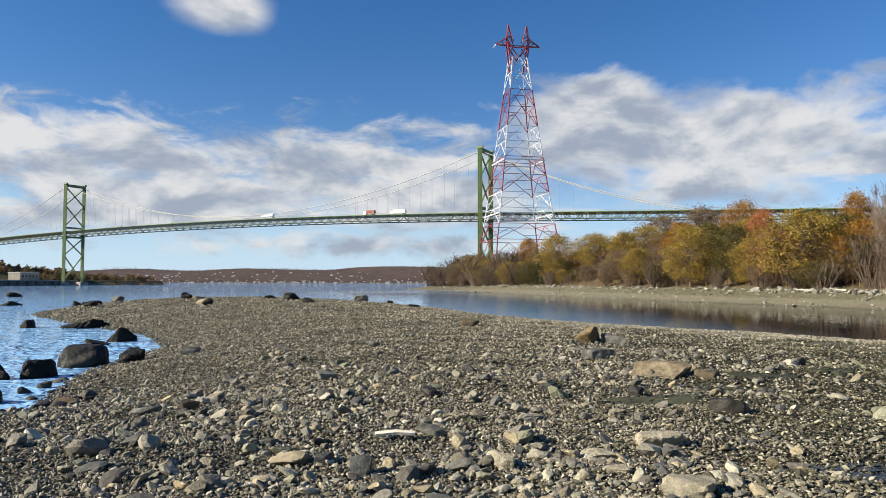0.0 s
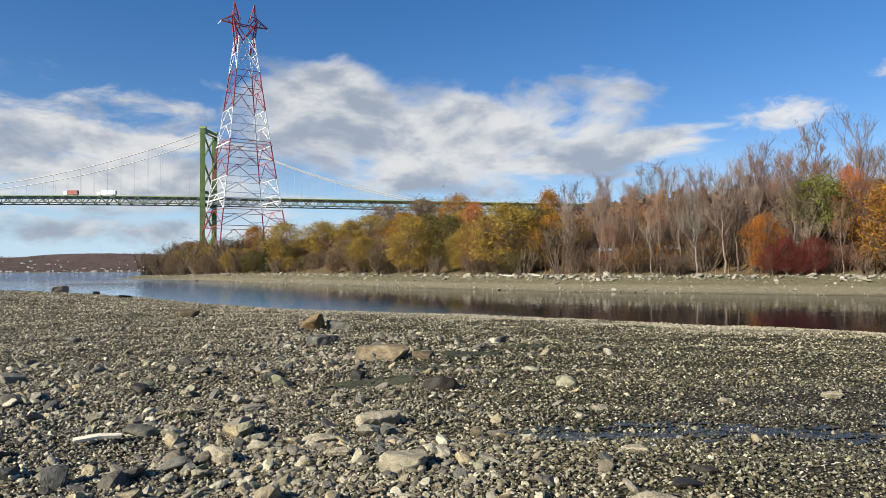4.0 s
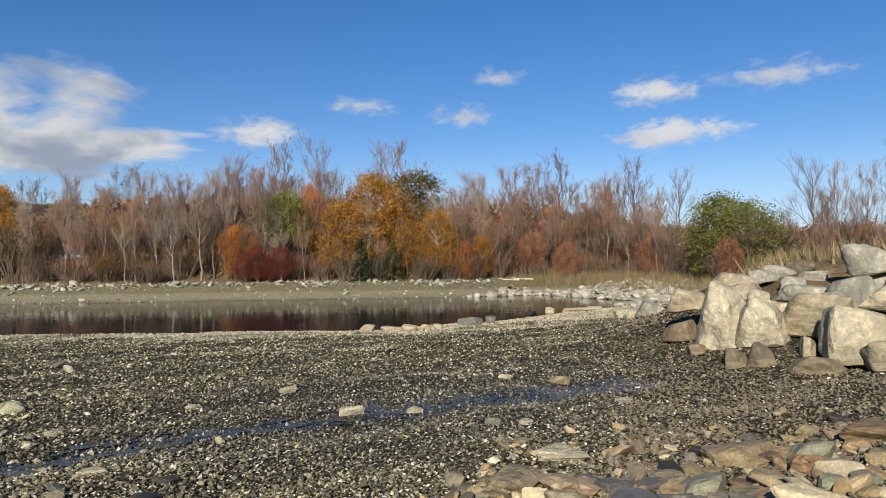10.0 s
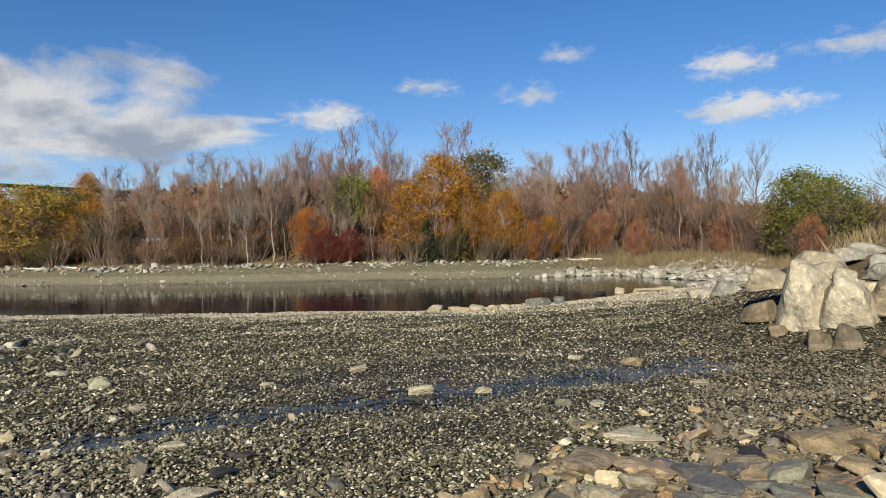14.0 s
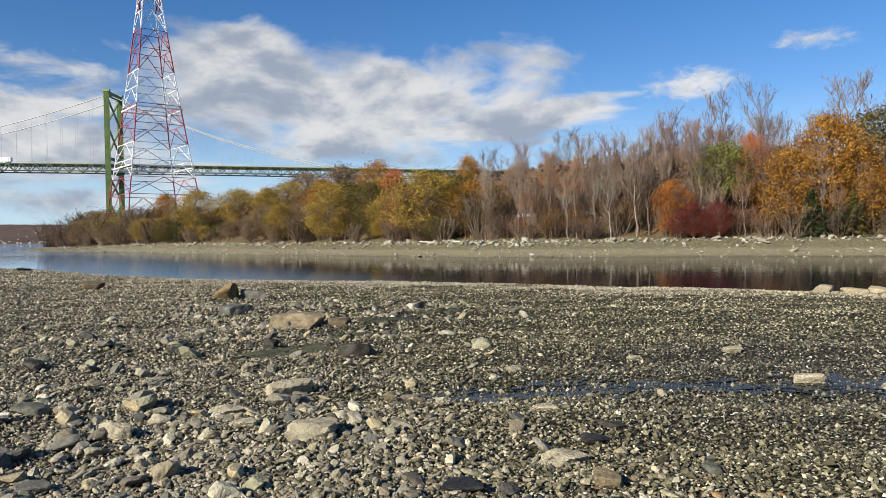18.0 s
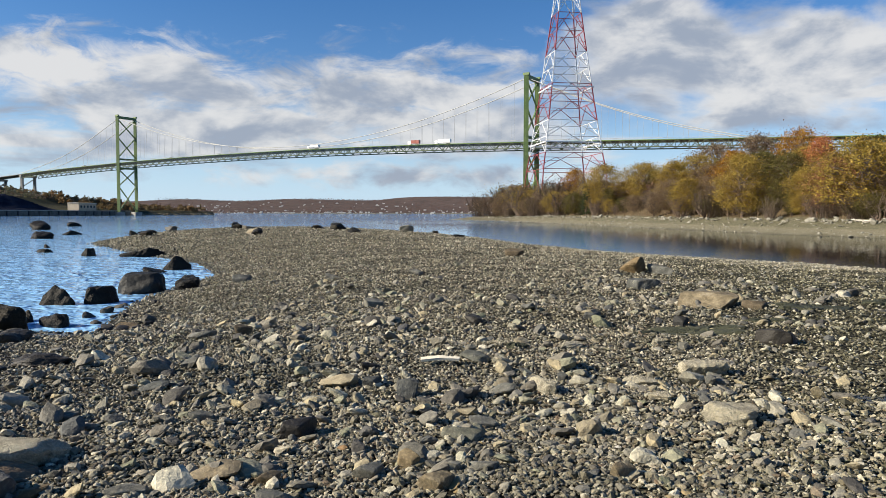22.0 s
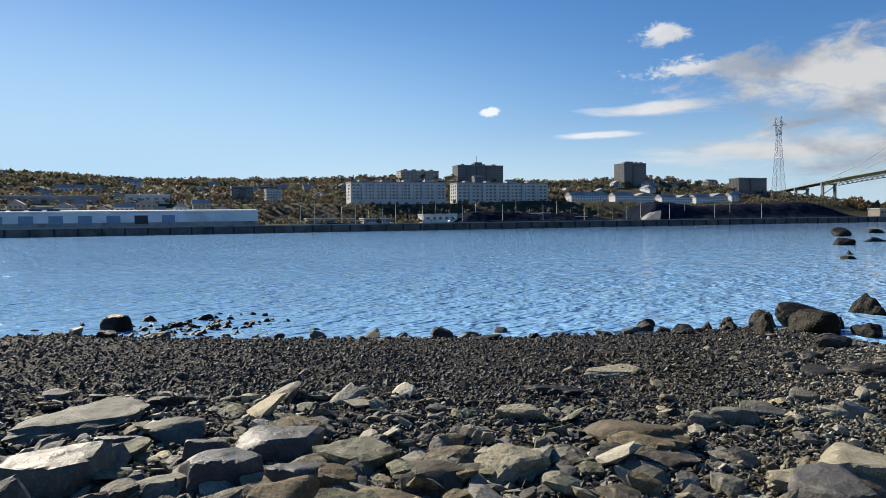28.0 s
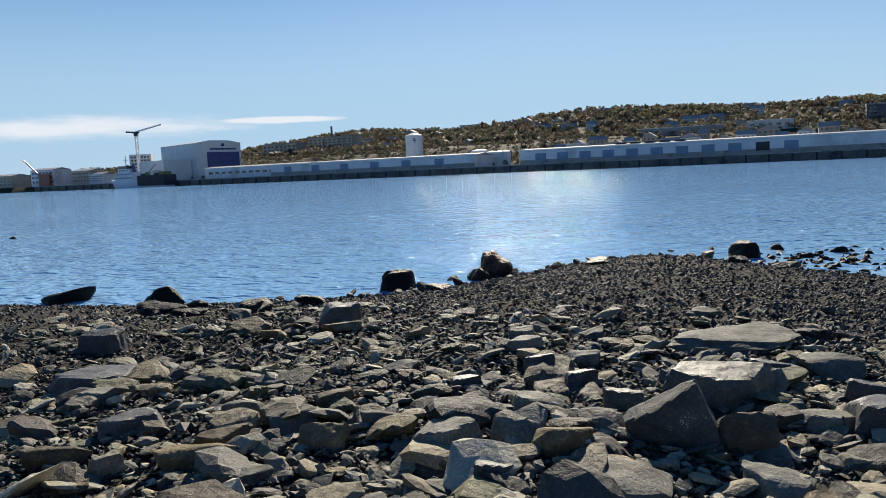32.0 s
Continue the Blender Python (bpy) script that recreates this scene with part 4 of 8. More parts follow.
def truck(s, side, long, paint, label, tall=3.4):
    p, q = Vector(on_bridge(s, side, deck_z(s))), Vector(on_bridge(s + 1, side, deck_z(s + 1)))
    t = thing("truck" if long > 7 else "car", label, "truck" if long > 7 else "car", p, math.degrees(math.atan2((q - p).y, (q - p).x)), "traffic on the bridge")
    if long > 7:
        part("box_body", Shape().box(-long / 2, long / 2 - 3.2, -1.25, 1.25, 1.0, tall + 0.4), paint, t)
        part("cab", Shape().prism([(long / 2 - 2.9, -1.2), (long / 2 - 0.4, -1.2), (long / 2, -0.8), (long / 2, 0.8), (long / 2 - 0.4, 1.2), (long / 2 - 2.9, 1.2)], 0.7, 3.0), M_TRUCK, t)
    else:
        part("body", Shape().box(-long / 2, long / 2, -0.9, 0.9, 0.4, 1.0), paint, t)
        part("cabin", Shape().add([(-1.5, -0.8, 1), (1.1, -0.8, 1), (1.1, 0.8, 1), (-1.5, 0.8, 1), (-1.1, -0.7, 1.55), (0.4, -0.7, 1.55), (0.4, 0.7, 1.55), (-1.1, 0.7, 1.55)],
                                  [(4, 5, 6, 7), (0, 1, 5, 4), (1, 2, 6, 5), (2, 3, 7, 6), (3, 0, 4, 7)]), M_GLASS, t)
    for wx in ((-long / 2 + 1.2, -long / 2 + 2.5, long / 2 - 1.3) if long > 7 else (-1.4, 1.4)):
        for wy in (-1.0, 1.0):
            part("wheel", Shape().tube([(wx, wy - 0.15, 0.5), (wx, wy + 0.15, 0.5)], 0.5, 10), M_DARK, t)


truck(68, -5, 13, M_TRUCK, "white box lorry driving over the bridge deck")
truck(93, -5, 10, M_TRUCKRED, "red-brown lorry driving over the bridge deck")
truck(190, -5, 12, M_TRUCK, "white lorry crossing the middle of the bridge")
for s, side in ((300, -2), (335, 2), (360, -5), (SPAN + 60, -5), (SPAN + 95, 2), (SPAN + 140, -5), (205, 5)):
    truck(s, side, 4.6, M_TRUCK if s % 2 else M_STEEL, "small pale car on the bridge deck")


# ---- power line towers ----
def pylon(at, base_z, label, banded):
    t = thing("power_pylon", label, "pylon", (at[0], at[1], 0), 12)
    levels = [base_z, 22, 29, 36, 43, 51, 59, 66, 73, 82, 90, 98, 105]
    levels = [base_z] + [z for z in levels if z > base_z + 4]
    slim = 1.0 if banded else 0.66
    half = lambda z: slim * ( 15.0 + (3.4 - 15.0) * ((z - 15) / 90.0) ** 0.86) if z > 15 else slim * 15.0
    def tint(z):
        if not banded:
            return M_STEEL
        return M_WHITE if 90 < z < 105 or 59 < z < 73.4 or 28 < z < 43 else M_RED
    thin = 0.22 if banded else 0.2
    corners = [(-1, -1), (1, -1), (1, 1), (-1, 1)]
    for z0, z1 in zip(levels[:-1], levels[1:]):
        h0, h1, m = half(z0), half(z1), tint((z0 + z1) / 2)
        for i, (cx, cy) in enumerate(corners):
            part("leg_section", Shape().beam((cx * h0, cy * h0, z0), (cx * h1, cy * h1, z1), thin * 1.8), m, t)
            nx, ny = corners[(i + 1) % 4]
            zm, hm = (z0 + z1) / 2, (h0 + h1) / 2
            face = Shape()
            mid0, mid1 = ((cx + nx) / 2 * h0, (cy + ny) / 2 * h0, z0), ((cx + nx) / 2 * h1, (cy + ny) / 2 * h1, z1)
            face.beam((cx * h0, cy * h0, z0), mid1, thin), face.beam((nx * h0, ny * h0, z0), mid1, thin)
            face.beam((cx * h1, cy * h1, z1), (nx * h1, ny * h1, z1), thin)
            q0, q1 = np.array((cx * hm, cy * hm, zm)), np.array((nx * hm, ny * hm, zm))
            a0 = (np.array((cx * h0, cy * h0, z0)) + np.array(mid1)) / 2
            a1 = (np.array((nx * h0, ny * h0, z0)) + np.array(mid1)) / 2
            face.beam(q0, a0, thin * 0.7), face.beam(q1, a1, thin * 0.7)
            part("lattice_panel", face, m, t)
    m = M_RED if banded else M_STEEL
    for k in (-1, 1):
        for dy in (-2.2, 2.2):
            part("horn_bar", Shape().beam((k * 3.2, dy, 105 - 6), (k * 5.2, dy * 0.5, 113), 0.55), m, t), part("horn_bar", Shape().beam((0, dy, 105), (k * 5.2, dy * 0.5, 113), 0.45), m, t)
            part("horn_bar", Shape().beam((k * 5.2, dy * 0.5, 113), (k * 4.4, 0, 121), 0.4), m, t), part("horn_bar", Shape().beam((k * 2.0, dy * 0.5, 113), (k * 4.4, 0, 121), 0.35), m, t)
            part("horn_bar", Shape().beam((k * 4.2, dy, 108), (k * 2.2, dy * 0.6, 110.5), 0.3), m, t), part("horn_bar", Shape().beam((k * 5.2, 0, 116), (k * 2.6, 0, 115), 0.3), m, t)
        for dy in (-1.2, 1.2):
            part("arm_bar", Shape().beam((0, dy, 111), (k * 10.5, 0, 111.5), 0.4), m, t), part("arm_bar", Shape().beam((k * 4.5, dy, 115), (k * 10.5, 0, 111.5), 0.35), m, t), part("arm_bar", Shape().beam((k * 2, dy, 111), (k * 4.8, dy, 115), 0.3), m, t), part("arm_bar", Shape().beam((k * 7.5, 0, 113), (k * 6, 0, 111), 0.25), m, t)
        part("insulator", Shape().tube([(k * 10.2, 0, 111.3), (k * 11.6, 0, 109.6)], [0.3, 0.22]), M_WHITE, t)
    if banded:
        for z in (57.5, 33.5):
            h = half(z) + 0.5
            for i, (cx, cy) in enumerate(corners):
                nx, ny = corners[(i + 1) % 4]
                part("gallery_rail", Shape().beam((cx * h, cy * h, z), (nx * h, ny * h, z), 0.3, 0.5), M_WHITE, t)
    return t


pylon((33.9, 318), 9, "tall red and white lattice power pylon on the wooded headland", True)
pylon((-542, 714), 22, "grey lattice power pylon beside the bridge approach", False).scale = (0.72, 0.72, 1)

# ---- the harbour's other side ----
def at_az(az, inland):
    """Metres along the quay of what is seen in that direction from the spit and stands so far behind the quay's edge."""
    return (434 + inland) * math.tan(radians(84 - az))


def quay_thing(name, label, category, s, inland, base=None, turn=0.0, group="", kind=""):
    """A thing whose own x runs along the quay towards the bridge and whose y runs inland."""
    x, y = along_quay(s, inland)
    return thing(name, label, category, (x, y, ground_at(x, y) if base is None else base), 84 + turn, group, kind)


def windows(parent, x0, x1, z0, z1, cols, rows, y=-0.06, wide=0.62, high=0.5, material=None):
    """Panes set into the face at y, each a part."""
    dx, dz = (x1 - x0) / cols, (z1 - z0) / rows
    w, h = dx * wide / 2, dz * high / 2
    me = Shape().box(-w, w, -0.08, 0.06, -h, h).mesh("window", material or M_GLASS)
    for i in range(cols):
        for j in range(rows):
            ob = part("window", me, None, parent)
            ob.location = (x0 + dx * (i + 0.5), y, z0 + dz * (j + 0.5))


def gable(x0, x1, y0, y1, z0, rise, over=0.4, along_x=True):
    """A pitched roof."""
    x0, x1, y0, y1 = x0 - over, x1 + over, y0 - over, y1 + over
    if along_x:
        m = (y0 + y1) / 2
        v = [(x0, y0, z0), (x1, y0, z0), (x1, y1, z0), (x0, y1, z0), (x0, m, z0 + rise), (x1, m, z0 + rise)]
        f = [(0, 1, 5, 4), (2, 3, 4, 5), (1, 2, 5), (3, 0, 4), (3, 2, 1, 0)]
    else:
        m = (x0 + x1) / 2
        v = [(x0, y0, z0), (x1, y0, z0), (x1, y1, z0), (x0, y1, z0), (m, y0, z0 + rise), (m, y1, z0 + rise)]
        f = [(1, 2, 5, 4), (3, 0, 4, 5), (0, 1, 4), (2, 3, 5), (3, 2, 1, 0)]
    return Shape().add(v, f)


# the quay wall with its cope and fenders
quay = quay_thing("quay_wall", "long tide-stained quay wall along the harbour", "quay", 0, 0, 0, kind="structure")
part("wall", Shape().box(-640, 655, 0, 18, -4, 4.3), M_QUAY, quay)
part("cope", Shape().box(-640, 655, -0.35, 18, 4.3, 4.95), M_CONC, quay, "pale concrete cope")
fender = Shape().box(-0.5, 0.5, -0.6, 0.0, 0.2, 4.2).mesh("fender", M_DARK)
for k in range(110):
    part("fender", fender, None, quay).location = (-630 + k * 11.7, -0.01, 0)


def long_shed(az0, az1, tall, doors, opened, label, front):
    s0, s1 = at_az(az0, 10), at_az(az1, 10)
    long = s1 - s0
    shed = quay_thing("harbour_shed", label, "warehouse", s0, 10, 4.95)
    part("wall", Shape().box(0, long, 0, 32, 0, tall), M_SHED, shed)
    part("plinth", Shape().box(-0.1, long + 0.1, -0.15, 0, 0, 2.6), M_CONC, shed)
    part("roof", gable(0, long, 0, 32, tall, 1.6, 0.8), M_ROOF, shed)
    part("roof_edge", Shape().box(-1, long + 1, -1.0, -0.8, tall - 0.2, tall + 0.65), M_ROOFPALE, shed, "pale roof edge")
    for k in range(doors):
        x = long * (0.03 + front * (k + 0.3) / doors)
        part("loading_door", Shape().box(x, x + 7.2, -0.22, -0.02, 1.7, 6.6), M_DARK if k == opened else M_DOOR, shed, "open dark doorway" if k == opened else "")
        part("door_frame", Shape().box(x - 0.4, x + 7.6, -0.3, -0.02, 6.6, 7.0), M_SHED, shed)
    seam = Shape().box(-0.08, 0.08, -0.05, 0, 2.6, tall).mesh("wall_seam", M_SHED)
    for k in range(int(long / 6)):
        part("wall_seam", seam, None, shed).location = (k * 6 + 3, 0, 0)
    return shed


shed = long_shed(103.7, 77.3, 8.6, 11, 9, "long pale harbour shed with blue-grey loading doors", 0.76)
for k in range(5):
    part("roof_vent", Shape().box(60 + k * 9, 66 + k * 9, 12, 18, 9.4, 10.8), M_DARK, shed)
long_shed(123.5, 107.3, 8.0, 6, 9, "second long pale shed further along the quay", 0.9)
annex = quay_thing("harbour_shed", "low white annex building beside the shipyard", "warehouse", at_az(128.4, 12), 12, 4.95)
part("wall", Shape().box(0, 105, 0, 20, 0, 8.5), M_SHED, annex)
part("roof", gable(0, 105, 0, 20, 8.5, 1.2), M_ROOF, annex)
windows(annex, 3, 102, 2.5, 6, 14, 1, -0.02)

# shipyard hall with a deep blue door and plain bars for its lettering
hall = quay_thing("shipyard_hall", "huge white shipyard hall with a deep blue door", "hall", at_az(128.9, 40), 40, 4.95, 72)
part("wall", Shape().box(0, 44, 0, 70, 0, 32), M_HALL, hall)
part("roof", Shape().add([(-1, -1, 32), (45, -1, 32), (45, 71, 32), (-1, 71, 32), (12, -1, 34.4), (32, -1, 34.4), (12, 71, 34.4), (32, 71, 34.4)], [(0, 1, 5, 4), (3, 7, 6, 2), (0, 4, 6, 3), (1, 2, 7, 5), (4, 5, 7, 6)]), M_HALL, hall)
part("hall_door", Shape().box(10, 42, -0.35, -0.02, 7, 24), M_BLUE, hall, "deep blue door")
part("lettering_bar", Shape().box(13, 39, -0.3, -0.02, 26.0, 27.5), M_BLUE, hall)
part("emblem", Shape().tube([(26, -0.3, 30.4), (26, -0.02, 30.4)], 1.6, 14), M_BLUE, hall)
for k in range(8):
    part("wall_rib", Shape().box(-0.2, -0.02, 4 + k * 8, 4.4 + k * 8, 0, 32), M_HALL, hall)
part("low_wing", Shape().box(-26, -0.5, 10, 60, 0, 18), M_HALL, hall)
block = quay_thing("office_block", "plain grey block behind the shipyard berth", "building", at_az(133.6, 60), 60, 4.95, 40)
part("wall", Shape().box(0, 20, 0, 20, 0, 27), M_SHED, block)
windows(block, 1, 19, 3, 26, 6, 7)
crane = quay_thing("tower_crane", "white tower crane above the shipyard", "crane", at_az(133.0, 45), 45, 4.95, 30)
for cx in (-1, 1):
    for cy in (-1, 1):
        part("mast_leg", Shape().beam((cx, cy, 0), (cx, cy, 45), 0.45), M_WHITE, crane)
lattice = Shape()
for k in range(15):
    lattice.beam((-1, -1, k * 3), (1, -1, k * 3 + 3), 0.3), lattice.beam((1, 1, k * 3), (-1, 1, k * 3 + 3), 0.3)
part("mast_lattice", lattice, M_WHITE, crane)
part("jib", Shape().beam((-3, 0, 46), (24, 0, 53), 1.3), M_WHITE, crane)
part("counter_jib", Shape().beam((3, 0, 46), (-9, 0, 47), 1.4), M_DARK, crane)
part("cab", Shape().box(-1.6, 1.6, -1.6, 1.6, 43, 46.5), M_DARK, crane)
crane = quay_thing("derrick_crane", "small leaning yard crane far along the harbour", "crane", at_az(139.2, 20), 20, 4.95, 30)
part("boom", Shape().beam((0, 0, 6), (-18, 0, 26), 1.0), M_RED, crane)
part("house", Shape().box(-4, 6, -3, 3, 0, 12), M_TRUCKRED, crane)
ferry = quay_thing("ship", "white and dark ship moored at the shipyard berth", "ship", at_az(135.2, -14), -14, 0)
part("hull", Shape().add([(-3, 6.5, 7.5), (5, 0, 7), (66, 0, 5.5), (66, 13, 5.5), (5, 13, 7), (1, 6.5, -1), (7, 1.5, -1), (65, 1, -1), (65, 12, -1), (7, 11.5, -1)], [(0, 1, 2, 3, 4), (0, 5, 6, 1), (1, 6, 7, 2), (2, 7, 8, 3), (3, 8, 9, 4), (4, 9, 5, 0), (9, 8, 7, 6, 5)]), M_HALL, ferry)
part("dark_stern", Shape().prism([(36, -0.3), (66.3, -0.3), (66.3, 13.3), (36, 13.3)], 1.5, 10), M_DARK, ferry, "dark open after deck")
for k, (x0, x1, z0, z1) in enumerate(((7, 30, 6.5, 10), (9, 28, 10, 13.2), (11, 24, 13.2, 16.2))):
    deckhouse = part("deckhouse", Shape().box(x0, x1, 1.5 + k * 0.6, 11.5 - k * 0.6, z0, z1), M_HALL, ferry)
    windows(deckhouse, x0 + 0.8, x1 - 0.8, z0 + 0.8, z1 - 0.4, 9 - k, 1, 1.46 + k * 0.6, 0.5, 0.6)
part("bridge_deck", Shape().prism([(12, 2.5), (21, 2.5), (21, 10.5), (12, 10.5)], 16.2, 18.6), M_GLASS, ferry)
part("funnel", Shape().tube([(26, 6.5, 13), (25.4, 6.5, 19.5)], [1.5, 1.2], 10), M_BLUE, ferry)
part("mast", Shape().beam((17, 6, 18), (17, 6, 27), 0.5), M_WHITE, ferry)
part("yard_arm", Shape().beam((17, 3, 23.5), (17, 9, 23.5), 0.25), M_WHITE, ferry)
part("derrick", Shape().beam((40, 6, 10), (52, 6, 19), 0.5), M_TRUCKRED, ferry)
for k in range(5):
    part("deck_cargo", Shape().box(38 + k * 5.4, 42 + k * 5.4, 2, 11, 10, 11.6 + (k * 7 % 3)), (M_DARK, M_GREEN, M_STEEL)[k % 3], ferry)
for k, (az, w, d, h) in enumerate(((137.5, 26, 20, 13), (140.0, 34, 20, 16), (142.6, 40, 20, 12), (136.4, 20, 14, 9), (145.5, 50, 20, 18))):
    b = quay_thing("yard_building", "grey shipyard building along the quay", "building", at_az(az, 24), 24, 4.95)
    part("wall", Shape().box(0, w, 0, d, 0, h), M_SHED if k % 2 else M_TAN, b)
    part("roof", gable(0, w, 0, d, h, 2), M_ROOF, b)
    windows(b, 1, w - 1, 2, h - 1, 6, 3)

# silo and tanks
silo = quay_thing("silo", "tall white cylindrical silo behind the sheds", "silo", at_az(112.1, 62), 62, 5.0)
part("barrel", Shape().tube([(0, 0, 0), (0, 0, 26.5)], 6.8, 28), M_WHITE, silo, smooth=False)
part("cap", Shape().tube([(0, 0, 26.5), (0, 0, 28.6)], [6.9, 1.5], 28), M_ROOFPALE, silo)
digit = bpy.data.curves.new("numeral", "FONT")
digit.body, digit.size, digit.extrude, digit.align_x = "9", 5.5, 0.05, "CENTER"
digit.materials.append(M_DARK)
numeral = new("numeral", digit)
numeral.parent = silo
numeral.matrix_basis = pose(3.4, -6.05, 20.5, 90, 0, 30)
for k, (az, inland, rad, h) in enumerate(((106.9, 58, 6, 12), (105.9, 50, 4.0, 10), (105.3, 50, 3.6, 10), (104.8, 50, 3.6, 10))):
    t = quay_thing("storage_tank", "white round storage tank beside the shed", "tank", at_az(az, inland), inland, 5.0, group="tanks by the shed")
    part("shell", Shape().tube([(0, 0, 0), (0, 0, h)], rad, 22), M_HALL, t)
    part("roof", Shape().tube([(0, 0, h), (0, 0, h + 1)], [rad, 0.5], 22), M_ROOFPALE, t)


def flats(az0, az1, inland, base, tall, rows, cols, wall, label, deep=16, top=True):
    s0, s1 = at_az(az0, inland), at_az(az1, inland)
    b = quay_thing("apartment_block", label, "apartment block", s0, inland, base)
    long = s1 - s0
    part("wall", Shape().box(0, long, 0, deep, -8, tall), wall, b)
    windows(b, 0.8, long - 0.8, 0.6, tall - 0.8, cols, rows)
    end = Shape().box(-0.1, 0.05, -0.7, 0.7, -0.7, 0.7).mesh("window", M_GLASS)
    for i in range(3):
        for j in range(rows):
            part("window", end, None, b).location = (-0.02, deep * (i + 0.6) / 3.2, 0.6 + (tall - 1.4) * (j + 0.5) / rows)
    part("parapet", Shape().box(-0.3, long + 0.3, -0.3, deep + 0.3, tall, tall + 0.9), M_ROOF, b)
    if top:
        for k in range(4):
            part("roof_house", Shape().box(long * (0.1 + 0.23 * k), long * (0.1 + 0.23 * k) + 4.5, 4, 10, tall + 0.9, tall + 2.6), M_ROOF, b)
    for k in range(1, int(cols / 3)):
        x = long * k * 3 / cols
        part("balcony_bay", Shape().box(x - 1.5, x + 1.5, -1.2, -0.02, 1.5, tall - 0.6), wall, b)
    return b


flats(70.0, 62.35, 130, 24.5, 14.6, 5, 24, M_APT, "long pale five-storey apartment block on the hillside")
flats(61.45, 54.15, 130, 23.0, 16.0, 5, 21, M_APT, "pale apartment block with stacked balconies on the hillside")
flats(65.95, 62.9, 400, 45, 26, 8, 9, M_TAN, "grey tower block behind the apartments", 18)
b = flats(61.35, 57.7, 400, 45, 34, 10, 14, M_TOWERBLOCK, "dark wide tower block on the crest of the hill", 18)
part("lift_house", Shape().box(26, 36, 4, 12, 34, 39), M_TOWERBLOCK, b)
part("aerial", Shape().beam((30, 8, 39), (30, 8, 47), 0.5), M_STEEL, b)
b = flats(48.2, 46.55, 330, 44, 35, 10, 7, M_TOWERBLOCK, "dark brick tower block on the hill", 22)
part("lift_house", Shape().box(6, 17, 4, 12, 35, 38), M_TOWERBLOCK, b)
flats(39.9, 38.0, 230, 38, 16, 5, 7, M_TOWERBLOCK, "low brick apartment house near the bridge approach", 16, False)
flats(79.2, 77.6, 150, 27, 9, 3, 6, M_TOWERBLOCK, "small brick flats among the trees", 12, False)
flats(76.6, 75.4, 150, 26, 8, 3, 5, M_APT, "small pale flats among the trees", 12, False)
flats(120.5, 117.0, 240, 26, 20, 6, 9, M_TAN, "tan institutional block on the low hill", 18, False)
flats(124.0, 121.4, 200, 20, 20, 5, 8, M_TAN, "tan block with flat roof on the low hill", 18, False)
stack = quay_thing("chimney", "thin dark boiler chimney on the low hill", "chimney", at_az(118.6, 260), 260, 26)
part("shaft", Shape().tube([(0, 0, 0), (0, 0, 34)], [1.6, 1.2], 10), M_TOWERBLOCK, stack)
flats(108.4, 106.9, 420, 48, 12, 3, 6, M_APT, "pale block on the wooded crest", 14, False)


def house(s, inland, long, deep, tall, wall, label, along=True, group="houses on the hillside"):
    h = quay_thing("house", label, "house", s, inland, group=group)
    part("wall", Shape().box(0, long, 0, deep, -3, tall), wall, h)
    part("roof", gable(0, long, 0, deep, tall, min(3.4, deep * 0.32 if along else long * 0.38), 0.4, along), M_ROOF, h)
    windows(h, 0.5, long - 0.5, 0.6, tall - 0.2, max(2, int(long / 3)), 2 if tall > 4.5 else 1, -0.03, 0.45, 0.5)


for az0, az1, n in ((52.3, 49.3, 1), (48.9, 45.9, 2), (45.4, 43.1, 2), (42.9, 40.6, 2), (40.4, 39.9, 1)):
    s0, s1 = at_az(az0, 133), at_az(az1, 133)
    for k in range(n):
        w = (s1 - s0) / n
        house(s0 + k * w, 133, w * 0.94, 11, 6.2, M_WHITE, "white gabled terrace house above the heaps", az0 > 49 or k % 2 == 0, "terrace houses")
pick = random.Random(12)
for k in range(74):
    az = pick.uniform(36, 120)
    inland = pick.uniform(165, 380)
    if any(a1 - 1.5 < az < a0 + 1.5 and inland < lim for a0, a1, lim in ((70, 54, 230),)):
        continue
    house(at_az(az, inland), inland, pick.uniform(8, 16), pick.uniform(8, 11), pick.uniform(4.5, 7), pick.choice([M_HALL, M_APT, M_TAN, M_HALL, M_TOWERBLOCK]), "small gabled house among the hillside trees", pick.random() < 0.5)
for az, inland, w, h, m in ((64.2, 40, 26, 6, M_HALL), (56.8, 62, 32, 6.5, M_HALL), (52.0, 30, 10, 3, M_HALL), (84.5, 75, 22, 6, M_TAN), (89.5, 72, 18, 6, M_APT), (93, 78, 24, 7, M_APT), (97, 78, 20, 7, M_TAN), (100.6, 80, 22, 7, M_APT), (73.5, 60, 34, 4, M_TAN), (69.0, 48, 20, 3.5, M_ROOF), (30.9, 24, 26, 7, M_TAN), (94.5, 130, 60, 5, M_ROOF), (86.8, 120, 30, 6, M_APT)):
    b = quay_thing("yard_building", "low flat-roofed building in the harbour yard", "building", at_az(az, inland), inland, None if inland > 70 else 4.95, group="yard buildings")
    part("wall", Shape().box(0, w, 0, 12, -2, h), m, b)
    part("roof", Shape().box(-0.4, w + 0.4, -0.4, 12.4, h, h + 0.5), M_ROOFPALE, b)
    windows(b, 1, w - 1, 1, h - 0.5, 5, 1, -0.03, 0.5, 0.4)


for k in range(16):
    az = 101 - k * 1.35
    house(at_az(az, 74 + 7 * (k % 3)), 74 + 7 * (k % 3), 7 + 2.5 * (k % 4), 10, 6.5, (M_APT, M_HALL, M_TAN)[k % 3], "grey two-storey house behind the harbour shed", k % 2 == 0)


